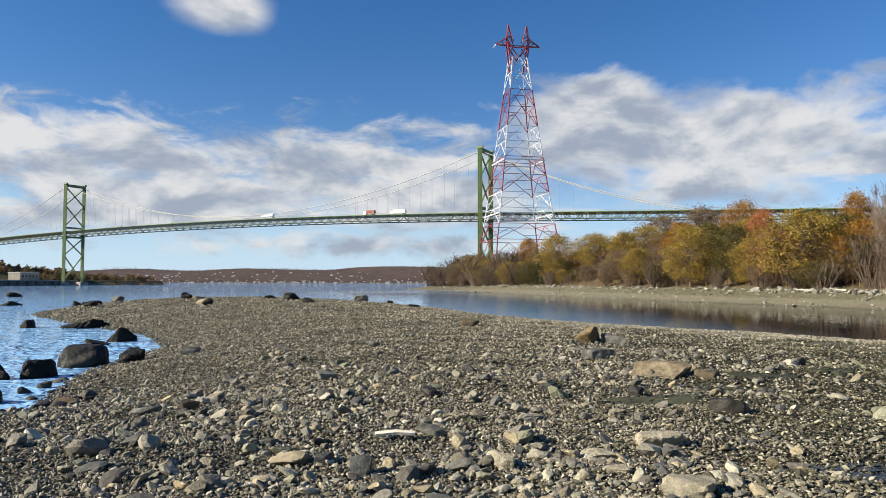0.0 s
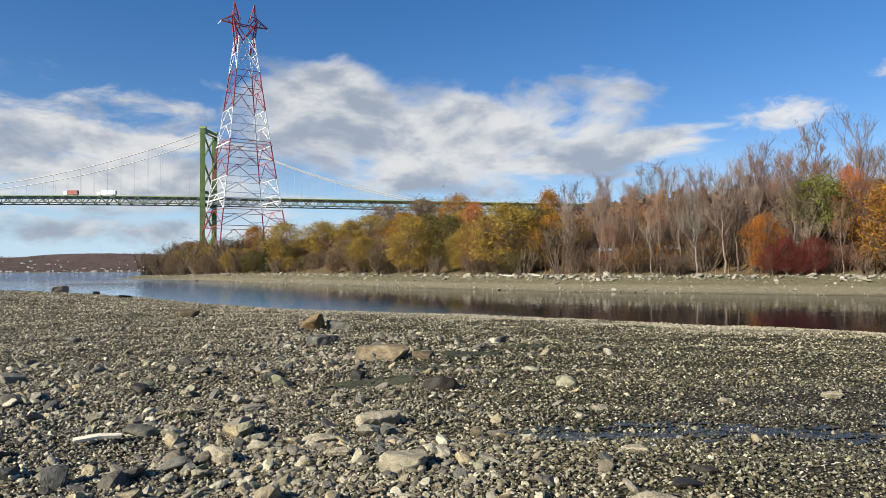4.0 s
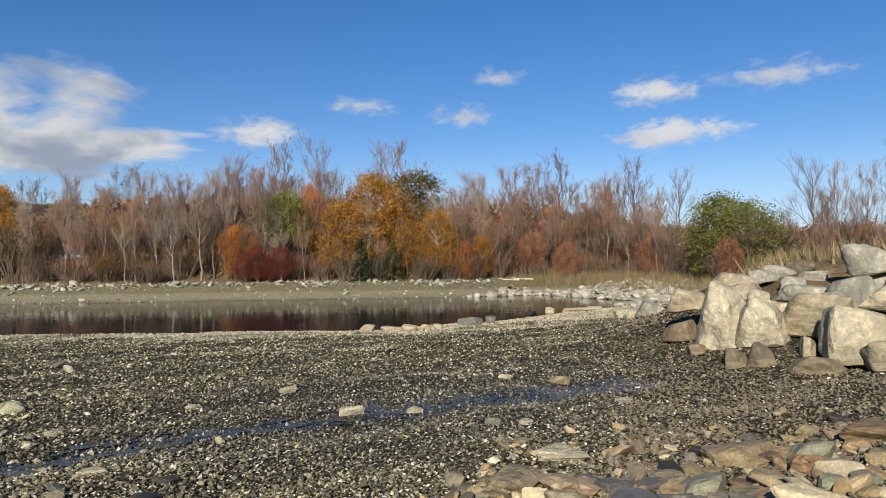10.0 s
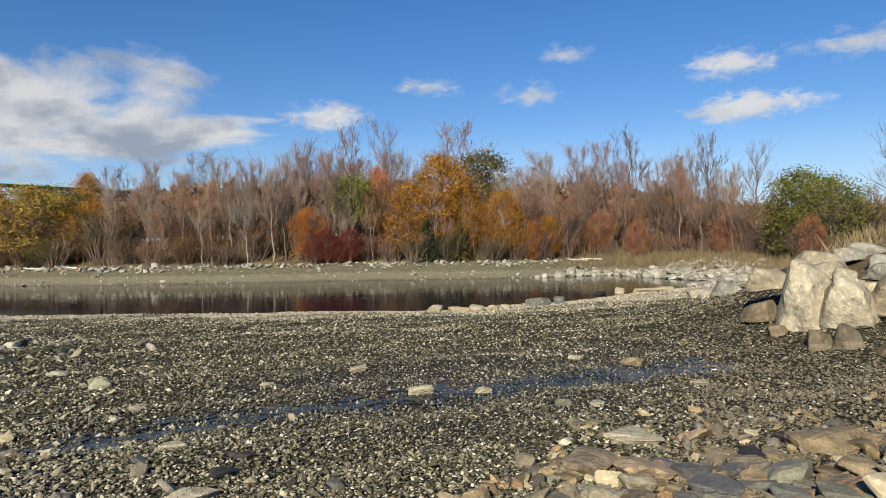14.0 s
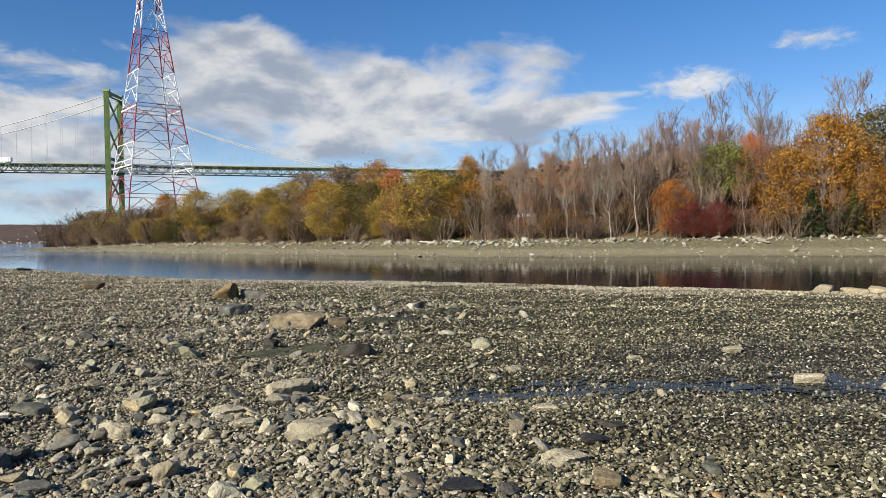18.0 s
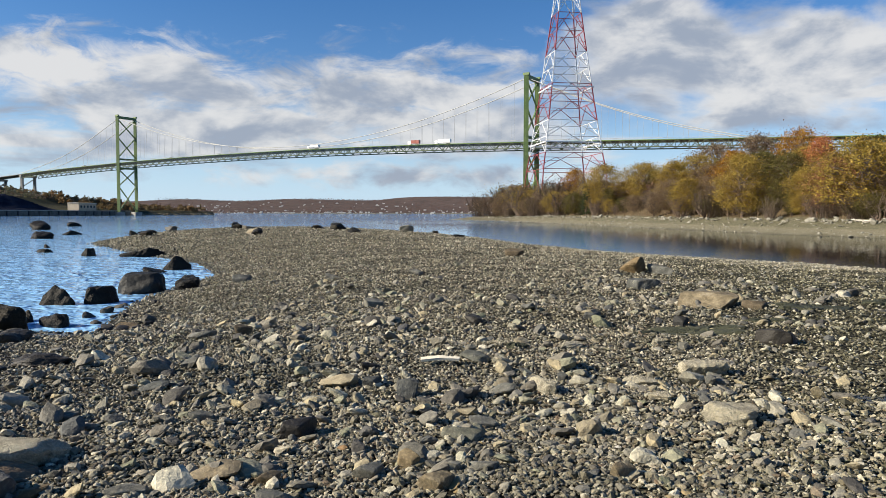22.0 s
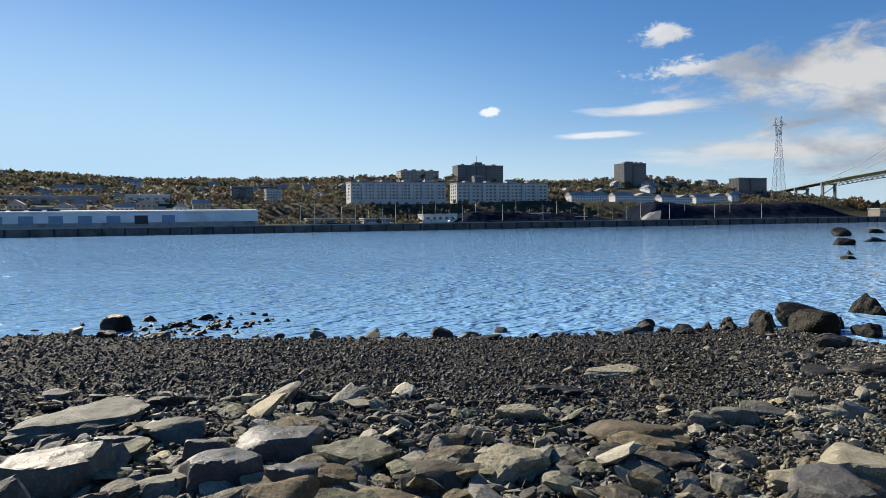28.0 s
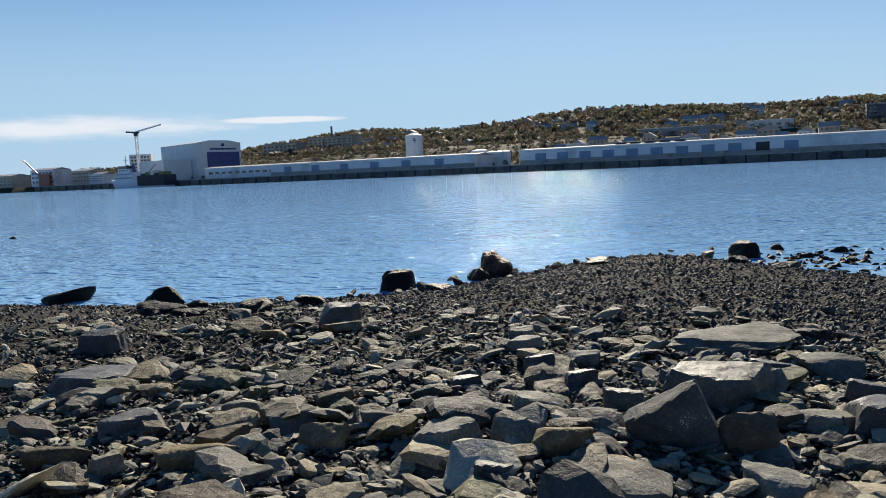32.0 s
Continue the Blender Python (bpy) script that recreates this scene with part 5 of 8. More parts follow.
def heap(az0, az1, tall, deep, label, seed):
    """A long tipped heap with a ragged crest."""
    s0, s1 = at_az(az0, 18), at_az(az1, 18)
    u, v = np.meshgrid(np.linspace(0, 1, 90), np.linspace(0, 1, 26), indexing="ij")
    long = s1 - s0
    edge = np.minimum(step(0, 0.17, u), step(1, 0.80, u))
    crest = (0.80 + 0.16 * np.sin(u * 5 + seed) + 0.05 * np.sin(u * 17 + seed * 2)) * tall
    z = crest * np.minimum(edge, np.minimum(step(0, 0.62, v), step(1.0, 0.8, v) * 1.2)) + 0.4 * wavy(u * long, v * deep, 9, int(seed)) * edge
    x, y = u * long, v * deep
    p = np.stack([x, y, z], -1).reshape(-1, 3)
    i, j = np.meshgrid(np.arange(89), np.arange(25), indexing="ij")
    q = np.stack([i * 26 + j, (i + 1) * 26 + j, (i + 1) * 26 + j + 1, i * 26 + j + 1], -1).reshape(-1, 4)
    e = quay_thing("heap", label, "heap", s0, 18, 4.95)
    part("mound", soup("mound", p, q, M_COAL, True), None, e)


heap(61.3, 48.4, 8.5, 36, "long low dark heap of loose cargo on the quay", 1)
heap(46.6, 31.7, 18.0, 60, "high dark heap of loose cargo on the quay", 2.4)
toe = quay_thing("heap_spill", "pale gravel spilling from the end of the dark heap", "heap", at_az(47.2, 18), 18, 4.95)
part("pale_slope", Shape().add([(6, -1, 0.0), (20, -1, 0.0), (40, 22, 9.0), (34, 26, 9.0), (16, 26, 0)], [(0, 1, 2), (0, 2, 3), (0, 3, 4)]), M_HEAPEDGE, toe)
for k in range(34):
    az = 74 - k * 1.08
    inland = (22, 36, 60)[k % 3]
    p = quay_thing("lamp_post", "thin yard post standing behind the quay", "post", at_az(az, inland), inland, 4.9, group="yard posts")
    h = (12, 15, 10)[k % 3]
    part("pole", Shape().tube([(0, 0, 0), (0, 0, h)], [0.22, 0.14], 6), M_WOOD if k % 2 else M_STEEL, p)
    part("arm", Shape().beam((-1.1, 0, h - 0.8), (1.1, 0, h - 0.8), 0.2), M_DARK, p)
for k in range(12):
    x, y = along_quay(at_az(70 - k * 1.6, 26), 26)
    c = thing("parked_car", "small parked vehicle on the quay", "car", (x, y, 4.95), 84 + (k * 37) % 180, "vehicles on the quay")
    part("body", Shape().box(-2.2, 2.2, -0.9, 0.9, 0.35, 0.95), M_TRUCK if k % 3 else M_TRUCKRED, c)
    part("cabin", Shape().add([(-1.5, -0.8, 0.95), (1.1, -0.8, 0.95), (1.1, 0.8, 0.95), (-1.5, 0.8, 0.95), (-1.1, -0.7, 1.5), (0.4, -0.7, 1.5), (0.4, 0.7, 1.5), (-1.1, 0.7, 1.5)], [(4, 5, 6, 7), (0, 1, 5, 4), (1, 2, 6, 5), (2, 3, 7, 6), (3, 0, 4, 7)]), M_GLASS, c)


def crowns(name, label, places, sizes, seed, sprays=24, material=None, wide=(0.12, 0.22)):
    """Far woods: every crown a ragged mass of leaf sprays, each crown of its own tone."""
    r = np.random.RandomState(seed)
    n = len(places)
    z = height(places[:, 0], places[:, 1])
    mid = np.stack([places[:, 0], places[:, 1], z + sizes * 0.55], 1)
    way = r.normal(size=(n, sprays, 3))
    way /= np.linalg.norm(way, axis=2)[..., None]
    c = mid[:, None] + way * (sizes[:, None] * r.uniform(0.18, 0.5, (n, sprays)))[..., None] * np.array([1.0, 1.0, 0.85])
    a = r.normal(size=(n, sprays, 3)) + way * 0.2
    a /= np.linalg.norm(a, axis=2)[..., None]
    b = np.cross(a, way + r.normal(size=(n, sprays, 3)) * 0.5)
    b /= np.linalg.norm(b, axis=2)[..., None] + 1e-9
    k = (sizes[:, None] * r.uniform(*wide, (n, sprays)))[..., None]
    v = np.stack([c - a * k, c + b * k * 0.8, c + a * k, c - b * k * 0.8], 2).reshape(-1, 3)
    return tagged(new(name, soup(name, v, np.arange(len(v)).reshape(-1, 4), material or M_FOREST)), label, "woods", kind="stuff")


r = np.random.RandomState(3)
k = 13500
s, inland = r.uniform(-950, 900, k), np.concatenate([r.uniform(150, 480, k - 6500), r.uniform(40, 150, 6500)])
px, py = along_quay(s, inland)
clear = np.ones(k, bool)
for az0, az1, i0, i1 in ((61.6, 48.0, 0, 64), (47.2, 31.4, 0, 92), (70.3, 53.9, 112, 150), (66.5, 57.4, 300, 398), (52.6, 39.5, 100, 136), (49, 45.8, 230, 328), (40.5, 37.5, 160, 228)):
    clear &= ~((inland > i0) & (inland < i1) & (s > (434 + inland) * np.tan(np.radians(84 - az0))) & (s < (434 + inland) * np.tan(np.radians(84 - az1))))
clear &= (s < 640) | (inland < 300)
size = r.uniform(5, 10, k) * np.where(inland < 150, 0.42, 1.0)
crowns("hillside_woods", "autumn woods covering the hill above the harbour", np.stack([px, py], 1)[clear], size[clear], 5, 30)
s, inland = r.uniform(655, 850, 240), r.uniform(4, 120, 240)
px, py = along_quay(s, inland)
crowns("point_woods", "low autumn trees on the point beyond the bridge tower", np.stack([px, py], 1), r.uniform(4, 9, 240), 6, 26, M_POINT)
k = 6000
px = r.uniform(-2300, 900, k)
py = 3080 - 0.30 * px + r.uniform(0, 1, k) ** 1.4 * 1100
crowns("basin_woods", "hazy wooded hills on the far shore of the basin", np.stack([px, py], 1), r.uniform(6, 11, k), 7, 5, M_BASIN)
k = 300
px = r.uniform(-1900, 700, k)
py = 3075 - 0.30 * px + r.uniform(0, 1, k) ** 3.0 * 800
z = height(px, py)
homes = Shape()
for x, y, g in zip(px, py, z):
    w, d, h = r.lognormal(2.0, 0.45), r.uniform(6, 10), r.uniform(2.5, 6)
    homes.box(x - w / 2, x + w / 2, y - d / 2, y + d / 2, g - 3, g + h)
tagged(new("far_houses", homes.mesh("far_houses", M_APT)), "scattered pale houses on the far shore of the basin", "houses", kind="stuff")

# ---- woods on the cove's far shore ----
def grow(seed, tall, spread, limbs=11, lean=0.0, low=0.25, fan=1.0):
    """Places and radii of a tree's trunk, limbs, branches and twigs, and the tips of the twigs."""
    r = np.random.RandomState(seed)
    bits, tips = [], []
    top = np.array([lean * tall + r.normal() * 0.02 * tall, r.normal() * 0.03 * tall, tall * 0.78])
    n = 8
    trunk = np.array([top * (i / n) ** np.array([1.3, 1.2, 1.0]) + np.r_[r.normal(size=2) * 0.007 * tall * (i > 0), 0] for i in range(n + 1)])
    bits.append((trunk, np.linspace(0.0115, 0.0035, n + 1) * tall, 6))

    def shoot(start, way, length, width, depth):
        k = (4, 3, 2, 1)[depth]
        p = [start]
        d = way / np.linalg.norm(way)
        for _ in range(k):
            d = d + r.normal(size=3) * 0.07 + np.array([0, 0, 0.14 * fan])
            d /= np.linalg.norm(d)
            p.append(p[-1] + d * length / k)
        p = np.array(p)
        bits.append((p, np.linspace(width, width * 0.4, k + 1), (4, 3, 2, 2)[depth]))
        if depth >= 2:
            tips.extend(p[1:])
        if depth == 3:
            return
        for i in range((6, 5, 4)[depth]):
            u = r.uniform(0.25, 1.0)
            j = min(int(u * k), k - 1)
            q = p[j] + (p[j + 1] - p[j]) * (u * k - j)
            side = np.cross(d, r.normal(size=3))
            side /= np.linalg.norm(side) + 1e-9
            shoot(q, d * 0.9 + side * r.uniform(0.35, 0.75) + np.array([0, 0, 0.22 * fan]), length * r.uniform(0.42, 0.66), width * 0.45, depth + 1)

    for i in range(limbs):
        u = low + (1 - low) * (i + r.uniform(0, 0.7)) / limbs
        j = min(int(u * n), n - 1)
        q = trunk[j] + (trunk[j + 1] - trunk[j]) * (u * n - j)
        a = i * 2.4 + r.uniform(-0.5, 0.5)
        rise = r.uniform(0.9, 1.7) * fan + (u - 0.5)
        shoot(q, np.array([math.cos(a), math.sin(a), rise]), spread * tall * r.uniform(0.75, 1.15) * (1.2 - 0.6 * u), 0.0042 * tall * (1.25 - 0.6 * u), 0)
    return bits, np.array(tips)


def dome(seed, tall, wide, bottom, clumps, droop=0.0):
    """A leafy crown: limbs that run out to many clumps set round an uneven dome; the clumps' middles and sizes."""
    r = np.random.RandomState(seed)
    bits, mids, sizes = [], [], []
    trunk = np.array([(r.normal() * 0.012 * tall * i, r.normal() * 0.012 * tall * i, tall * 0.82 * i / 5) for i in range(6)])
    bits.append((trunk, np.linspace(0.018, 0.005, 6) * tall, 6))
    for k in range(clumps):
        z = bottom + (1 - bottom) * (k + r.uniform(0, 1)) / clumps
        h = (z - bottom) / (1 - bottom)
        reach = wide * math.sqrt(max(0.03, 1 - (1.75 * h - 0.72) ** 2)) * r.uniform(0.45, 1.0) if h > 0.41 else wide * (0.62 + 0.9 * h) * r.uniform(0.45, 1.0)
        a = k * 2.4 + r.uniform(-0.6, 0.6)
        end = np.array([math.cos(a) * reach, math.sin(a) * reach, z - droop * reach]) * tall
        j = min(4.9, max(0.3, 6.1 * (z - 0.16 - 0.3 * reach)))
        q = trunk[int(j)] + (trunk[int(j) + 1] - trunk[int(j)]) * (j % 1)
        m = (q + end) / 2 + np.array([0, 0, 0.04 * tall]) + r.normal(size=3) * 0.015 * tall
        bits.append((np.array([q, m, end]), np.array([0.006, 0.004, 0.002]) * tall, 4))
        for _ in range(5):
            bits.append((np.array([m + (end - m) * r.uniform(0, 1), end + r.normal(size=3) * 0.06 * tall]), np.array([0.0018, 0.001]) * tall, 2))
        mids.append(end)
        sizes.append(r.uniform(0.045, 0.085) * tall)
    return bits, np.array(mids), np.array(sizes)


def clump_leaves(name, seed, mids, sizes, count, size, flat=0.7):
    """Leaf sprays gathered in the clumps of a dome."""
    r = np.random.RandomState(seed)
    k = r.randint(len(mids), size=count)
    c = mids[k] + r.normal(size=(count, 3)) * sizes[k, None] * np.array([1, 1, flat])
    return leaf_mesh(name, seed, c, count, size, 0.0, c)


def wood_mesh(name, bits):
    s = Shape()
    for p, rad, k in bits:
        rad = np.maximum(rad, 0.017)
        if k == 2:  # fine twigs: three-cornered slivers
            s.add(np.concatenate([[p[0] + (rad[0], 0, 0), p[0] + (-rad[0], 0, 0), p[0] + (0, rad[0], 0)], p[-1:]]), [(0, 1, 3), (1, 2, 3), (2, 0, 3)])
        else:
            s.tube(p, rad, k, False)
    return s.mesh(name, M_BARK)


def leaf_mesh(name, seed, tips, count, size, scatter, at=None):
    """Many small leaf sprays, each a bent quad, round the tips."""
    r = np.random.RandomState(seed)
    c = tips[r.randint(len(tips), size=count)] + r.normal(size=(count, 3)) * scatter if at is None else at
    a, b = r.normal(size=(count, 3)), r.normal(size=(count, 3))
    a /= np.linalg.norm(a, axis=1)[:, None]
    b -= a * (a * b).sum(1)[:, None]
    b /= np.linalg.norm(b, axis=1)[:, None]
    k = size * r.uniform(0.55, 1.3, (count, 1))
    v = np.stack([c - a * k, c - b * k * 0.62, c + a * k, c + b * k * 0.62], 1).reshape(-1, 3)
    return soup(name, v, np.arange(count * 4).reshape(-1, 4), LEAF["dun"])


TREES = {}
for i in range(7):
    bits, tips = grow(100 + i, 14.0, (0.30, 0.36, 0.26, 0.33, 0.24, 0.40, 0.29)[i], (12, 11, 12, 11, 13, 12, 12)[i], (0, 0.05, -0.06, 0.09, 0, 0.04, -0.03)[i], (0.42, 0.34, 0.5, 0.38, 0.5, 0.3, 0.45)[i], (1.0, 0.85, 1.2, 0.95, 1.3, 0.8, 1.1)[i])
    TREES["bare", i] = (wood_mesh("bare_wood", bits), leaf_mesh("last_leaves", i, tips, 300, 0.05, 0.22))
    TREES["sparse", i] = (TREES["bare", i][0], leaf_mesh("thin_leaves", i, tips, 2300, 0.075, 0.28))
for i in range(6):
    bits, mids, sizes = dome(200 + i, 10.0, (0.36, 0.42, 0.33, 0.46, 0.38, 0.40)[i], (0.14, 0.2, 0.1, 0.22, 0.16, 0.12)[i], (64, 72, 60, 76, 68, 66)[i])
    TREES["full", i] = (wood_mesh("wood", bits), clump_leaves("leaves", i, mids, sizes, 11500, 0.115))
for i in range(5):
    r = np.random.RandomState(300 + i)
    stems = []
    tips = []
    for k in range(46):
        a, out, up = r.uniform(0, 6.283), r.uniform(0.15, 1.0), r.uniform(0.45, 1.0)
        p = np.array([[0.35 * math.cos(a), 0.35 * math.sin(a), 0], [out * math.cos(a) * 0.8, out * math.sin(a) * 0.8, up * 1.2], [out * math.cos(a + 0.3) * 1.2, out * math.sin(a + 0.3) * 1.2, up * 2.4]])
        p = p + r.normal(size=(3, 3)) * 0.08 * np.array([[0], [1], [1]])
        stems.append((p, np.array([0.022, 0.015, 0.008]), 3))
        for _ in range(7):
            q = p[1] + (p[2] - p[1]) * r.uniform(0, 0.9)
            e = q + np.array([*r.normal(size=2) * 0.2, r.uniform(0.15, 0.5)])
            stems.append((np.array([q, e]), np.array([0.012, 0.008]), 2))
            tips.append(e)
        tips.extend(p[1:])
    TREES["shrub", i] = (wood_mesh("stems", stems), leaf_mesh("shrub_leaves", i, np.array(tips), 1500, 0.038, 0.2))
for i in range(2):
    r = np.random.RandomState(400 + i)
    trunk = [(np.array([[0, 0, 0], [0, 0, 4.0], [0, 0, 8.4]]), np.array([0.16, 0.1, 0.03]), 6)]
    tips = []
    for k in range(70):
        z = 0.5 + 7.6 * k / 70
        a, long = k * 2.4 + r.uniform(-0.3, 0.3), (8.6 - z) * 0.30 * r.uniform(0.8, 1.15)
        end = np.array([math.cos(a) * long, math.sin(a) * long, z - 0.12 * long])
        trunk.append((np.array([[0, 0, z], end * 0.5 + [0, 0, z * 0.5 + 0.1], end]), np.array([0.035, 0.025, 0.012]), 3))
        tips.extend(np.array([[0, 0, z]]) + (end - [0, 0, z]) * np.linspace(0.3, 1, 7)[:, None])
    TREES["spruce", i] = (wood_mesh("wood", trunk), leaf_mesh("needles", i, np.array(tips), 4200, 0.13, 0.11))
    bits, mids, sizes = dome(420 + i, 10.0, 0.24, 0.42, 26, -0.1)
    TREES["pine", i] = (wood_mesh("wood", bits), clump_leaves("needles", 9 + i, mids, sizes, 5200, 0.12, 0.5))
TALL = {wood.name: max(v.co.z for v in wood.vertices) for wood, _ in TREES.values()}
WORDS = {"bare": ("bare_tree", "leafless grey tree with fine upright branches", "tree"),
         "sparse": ("thin_tree", "tall thin tree with some {} leaves remaining", "tree"),
         "full": ("tree", "broad autumn tree with a full {} crown", "tree"),
         "shrub": ("shrub", "low {} shrub at the edge of the cove beach", "shrub"),
         "spruce": ("conifer", "small dark pointed spruce at the edge of the woods", "conifer"),
         "pine": ("pine_tree", "pine with a ragged {} crown on a bare trunk", "pine")}
HUES = {"yellow": "yellow", "orange": "orange", "coral": "coral red", "gold": "golden brown", "rust": "rusty", "olive": "olive", "green": "green", "conifer": "dark green", "crimson": "dark crimson", "dun": "dun brown", "twig": "grey"}
tree_no = [0]


def tree(kind, x, y, tall, hue="twig", wide=1.0, pale=False, seed=None):
    tree_no[0] += 1
    k = tree_no[0] * 7 + 3 if seed is None else seed
    r = random.Random(k)
    variants = [key for key in TREES if key[0] == kind]
    wood, leaves = TREES[variants[k % len(variants)]]
    name, label, category = WORDS[kind]
    e = thing(name, label.format(HUES[hue]), category, (x, y, ground_at(x, y) - 0.1), r.uniform(0, 360), "woods round the cove")
    f = tall / TALL[wood.name]
    e.scale = (f * wide, f * wide, f)
    trunk = part("stem" if kind == "shrub" else "trunk", wood, None, e)
    crown = part("crown", leaves, None, e)
    for ob, m in ((trunk, M_STEM if kind == "shrub" else M_BARK_PALE if pale else M_BARK), (crown, LEAF[hue])):
        ob.material_slots[0].link = "OBJECT"
        ob.material_slots[0].material = m
    return e


def far_bank(az, inland):
    """The place in that direction (degrees to the left) where the far shore's bank lies so many metres from the water."""
    d = np.arange(40.0, 420.0, 1.0)
    px, py = -math.sin(radians(az)) * d, math.cos(radians(az)) * d
    gap = dist_line(px, py, FAR_SHORE)
    ok = inside(px, py, LAND) & (gap >= inland) & (dist_line(px, py, SPIT_COVE) > gap - 1)
    if not ok.any():
        return None
    i = int(np.argmax(ok))
    return float(px[i]), float(py[i]), float(d[i])


def bank_tree(kind, az, inland, top_el, hue="twig", wide=1.0, pale=False):
    """A tree that stands so far behind the far shore, and whose top is seen at that angle from the spit."""
    spot = far_bank(az, inland)
    if not spot:
        return
    x, y, d = spot
    tree(kind, x, y, max(1.2, 3.1 + d * math.tan(radians(top_el)) - ground_at(x, y)), hue, wide, pale)


# trees that stand out: kind, direction, metres behind the water, angle of the top, leaf colour, breadth
for row in (("spruce", -7.8, 16, 2.4, "conifer", 1.0), ("full", -9.2, 20, 4.0, "yellow", 1.3), ("full", -6.9, 24, 3.6, "gold", 1.0), ("full", -12.2, 26, 4.2, "yellow", 1.4), ("full", -14.4, 22, 4.5, "yellow", 1.3), ("full", -16.2, 28, 4.6, "yellow", 1.3), ("full", -18.6, 26, 5.0, "gold", 1.2), ("full", -17.4, 40, 5.4, "dun", 1.4),
            ("full", -20.2, 40, 5.9, "dun", 1.3), ("full", -22.3, 20, 4.8, "olive", 1.15), ("full", -24.4, 34, 6.0, "coral", 0.95), ("full", -23.0, 44, 6.3, "gold", 0.9), ("full", -25.4, 17, 4.3, "rust", 1.25), ("full", -28.0, 26, 5.5, "olive", 1.2), ("full", -30.4, 38, 6.5, "gold", 0.8), ("shrub", -31.5, 16, 4.2, "olive", 1.1),
            ("sparse", -39.9, 24, 8.5, "gold", 0.9), ("sparse", -41.8, 26, 8.3, "rust", 0.9), ("bare", -43.6, 15, 8.6, "twig", 1.0), ("sparse", -45.6, 26, 9.8, "rust", 1.0), ("bare", -49.2, 30, 11.0, "twig", 1.1), ("bare", -52.6, 28, 11.6, "twig", 1.05), ("pine", -49.9, 18, 7.2, "green", 1.15), ("full", -51.9, 24, 7.4, "coral", 0.5)):
    bank_tree(*row)
for row in (("full", -56.9, 18, 8.7, "gold", 0.95), ("full", -54.6, 16, 6.2, "gold", 1.1), ("full", -58.6, 17, 5.8, "gold", 1.0), ("bare", -59.0, 30, 11.6, "twig", 1.5), ("pine", -60.4, 26, 8.9, "olive", 1.3), ("full", -62.1, 15, 5.4, "gold", 0.8), ("full", -65.5, 15, 3.4, "gold", 0.9), ("sparse", -68.3, 26, 9.2, "rust", 1.0),
            ("sparse", -70.2, 28, 9.4, "rust", 1.0), ("bare", -71.7, 30, 10.0, "twig", 1.2), ("full", -74.7, 22, 5.5, "olive", 0.7), ("bare", -75.8, 30, 8.6, "twig", 1.1), ("bare", -78.0, 30, 9.6, "twig", 0.9), ("bare", -81.1, 26, 8.6, "twig", 1.0), ("full", -84.0, 16, 5.9, "green", 1.3), ("full", -85.9, 17, 5.6, "green", 1.25), ("full", -84.6, 12, 2.9, "rust", 0.9),
            ("bare", -90.2, 22, 8.8, "twig", 1.1), ("bare", -91.9, 26, 8.4, "twig", 0.8), ("bare", -93.4, 26, 8.0, "twig", 0.8), ("bare", -95.3, 26, 9.2, "twig", 1.0), ("bare", -97.6, 26, 9.4, "twig", 1.1), ("full", -64.2, 14, 3.0, "orange", 0.8), ("full", -69.6, 16, 3.4, "rust", 0.9), ("full", -46.4, 15, 4.4, "orange", 0.9), ("full", -72.5, 14, 2.6, "rust", 0.9), ("full", -78.8, 15, 2.8, "rust", 0.9)):
    bank_tree(*row)


def skyline(az):
    """Angle up to which the woods reach in each direction."""
    return float(np.interp(-az, [-3.6, -2.6, -1, 2, 6, 9, 13, 20, 24, 30, 36, 45, 52, 60, 68, 76, 84, 92, 100, 112], [0.8, 1.7, 2.3, 2.4, 2.8, 3.4, 4.2, 5.6, 6.4, 7.0, 8.3, 9.0, 9.2, 8.6, 8.4, 7.8, 7.0, 7.4, 7.8, 7.0]))


pick = random.Random(5)
az = -9.0
while az > -108:
    low = skyline(az)
    if az > -31:
        bank_tree(pick.choice(["full", "full", "full", "sparse"]), az, pick.uniform(14, 44), low * pick.uniform(0.5, 0.9), pick.choice(["yellow", "olive", "yellow", "gold", "dun", "olive"]), pick.uniform(1.1, 1.6))
        az -= pick.uniform(0.5, 0.9)
    else:
        for inland in (pick.uniform(14, 20), pick.uniform(21, 30), pick.uniform(31, 50))[:3 if az > -80 else 2]:
            kind = pick.choice(["bare", "sparse", "sparse"] if az > -78 else ["bare", "bare", "sparse"])
            hue = "twig" if kind == "bare" else pick.choice(["rust", "rust", "coral", "rust", "twig", "gold", "dun", "orange"])
            bank_tree(kind, az + pick.uniform(-0.5, 0.5), inland, low * (pick.uniform(0.45, 0.9) if inland < 20 else pick.uniform(0.68, 1.04)) * (1.0 if az > -80 else 0.8), hue, pick.uniform(0.7, 1.05), pick.random() < 0.1)
        az -= pick.uniform(0.75, 1.25)
az = 3.4
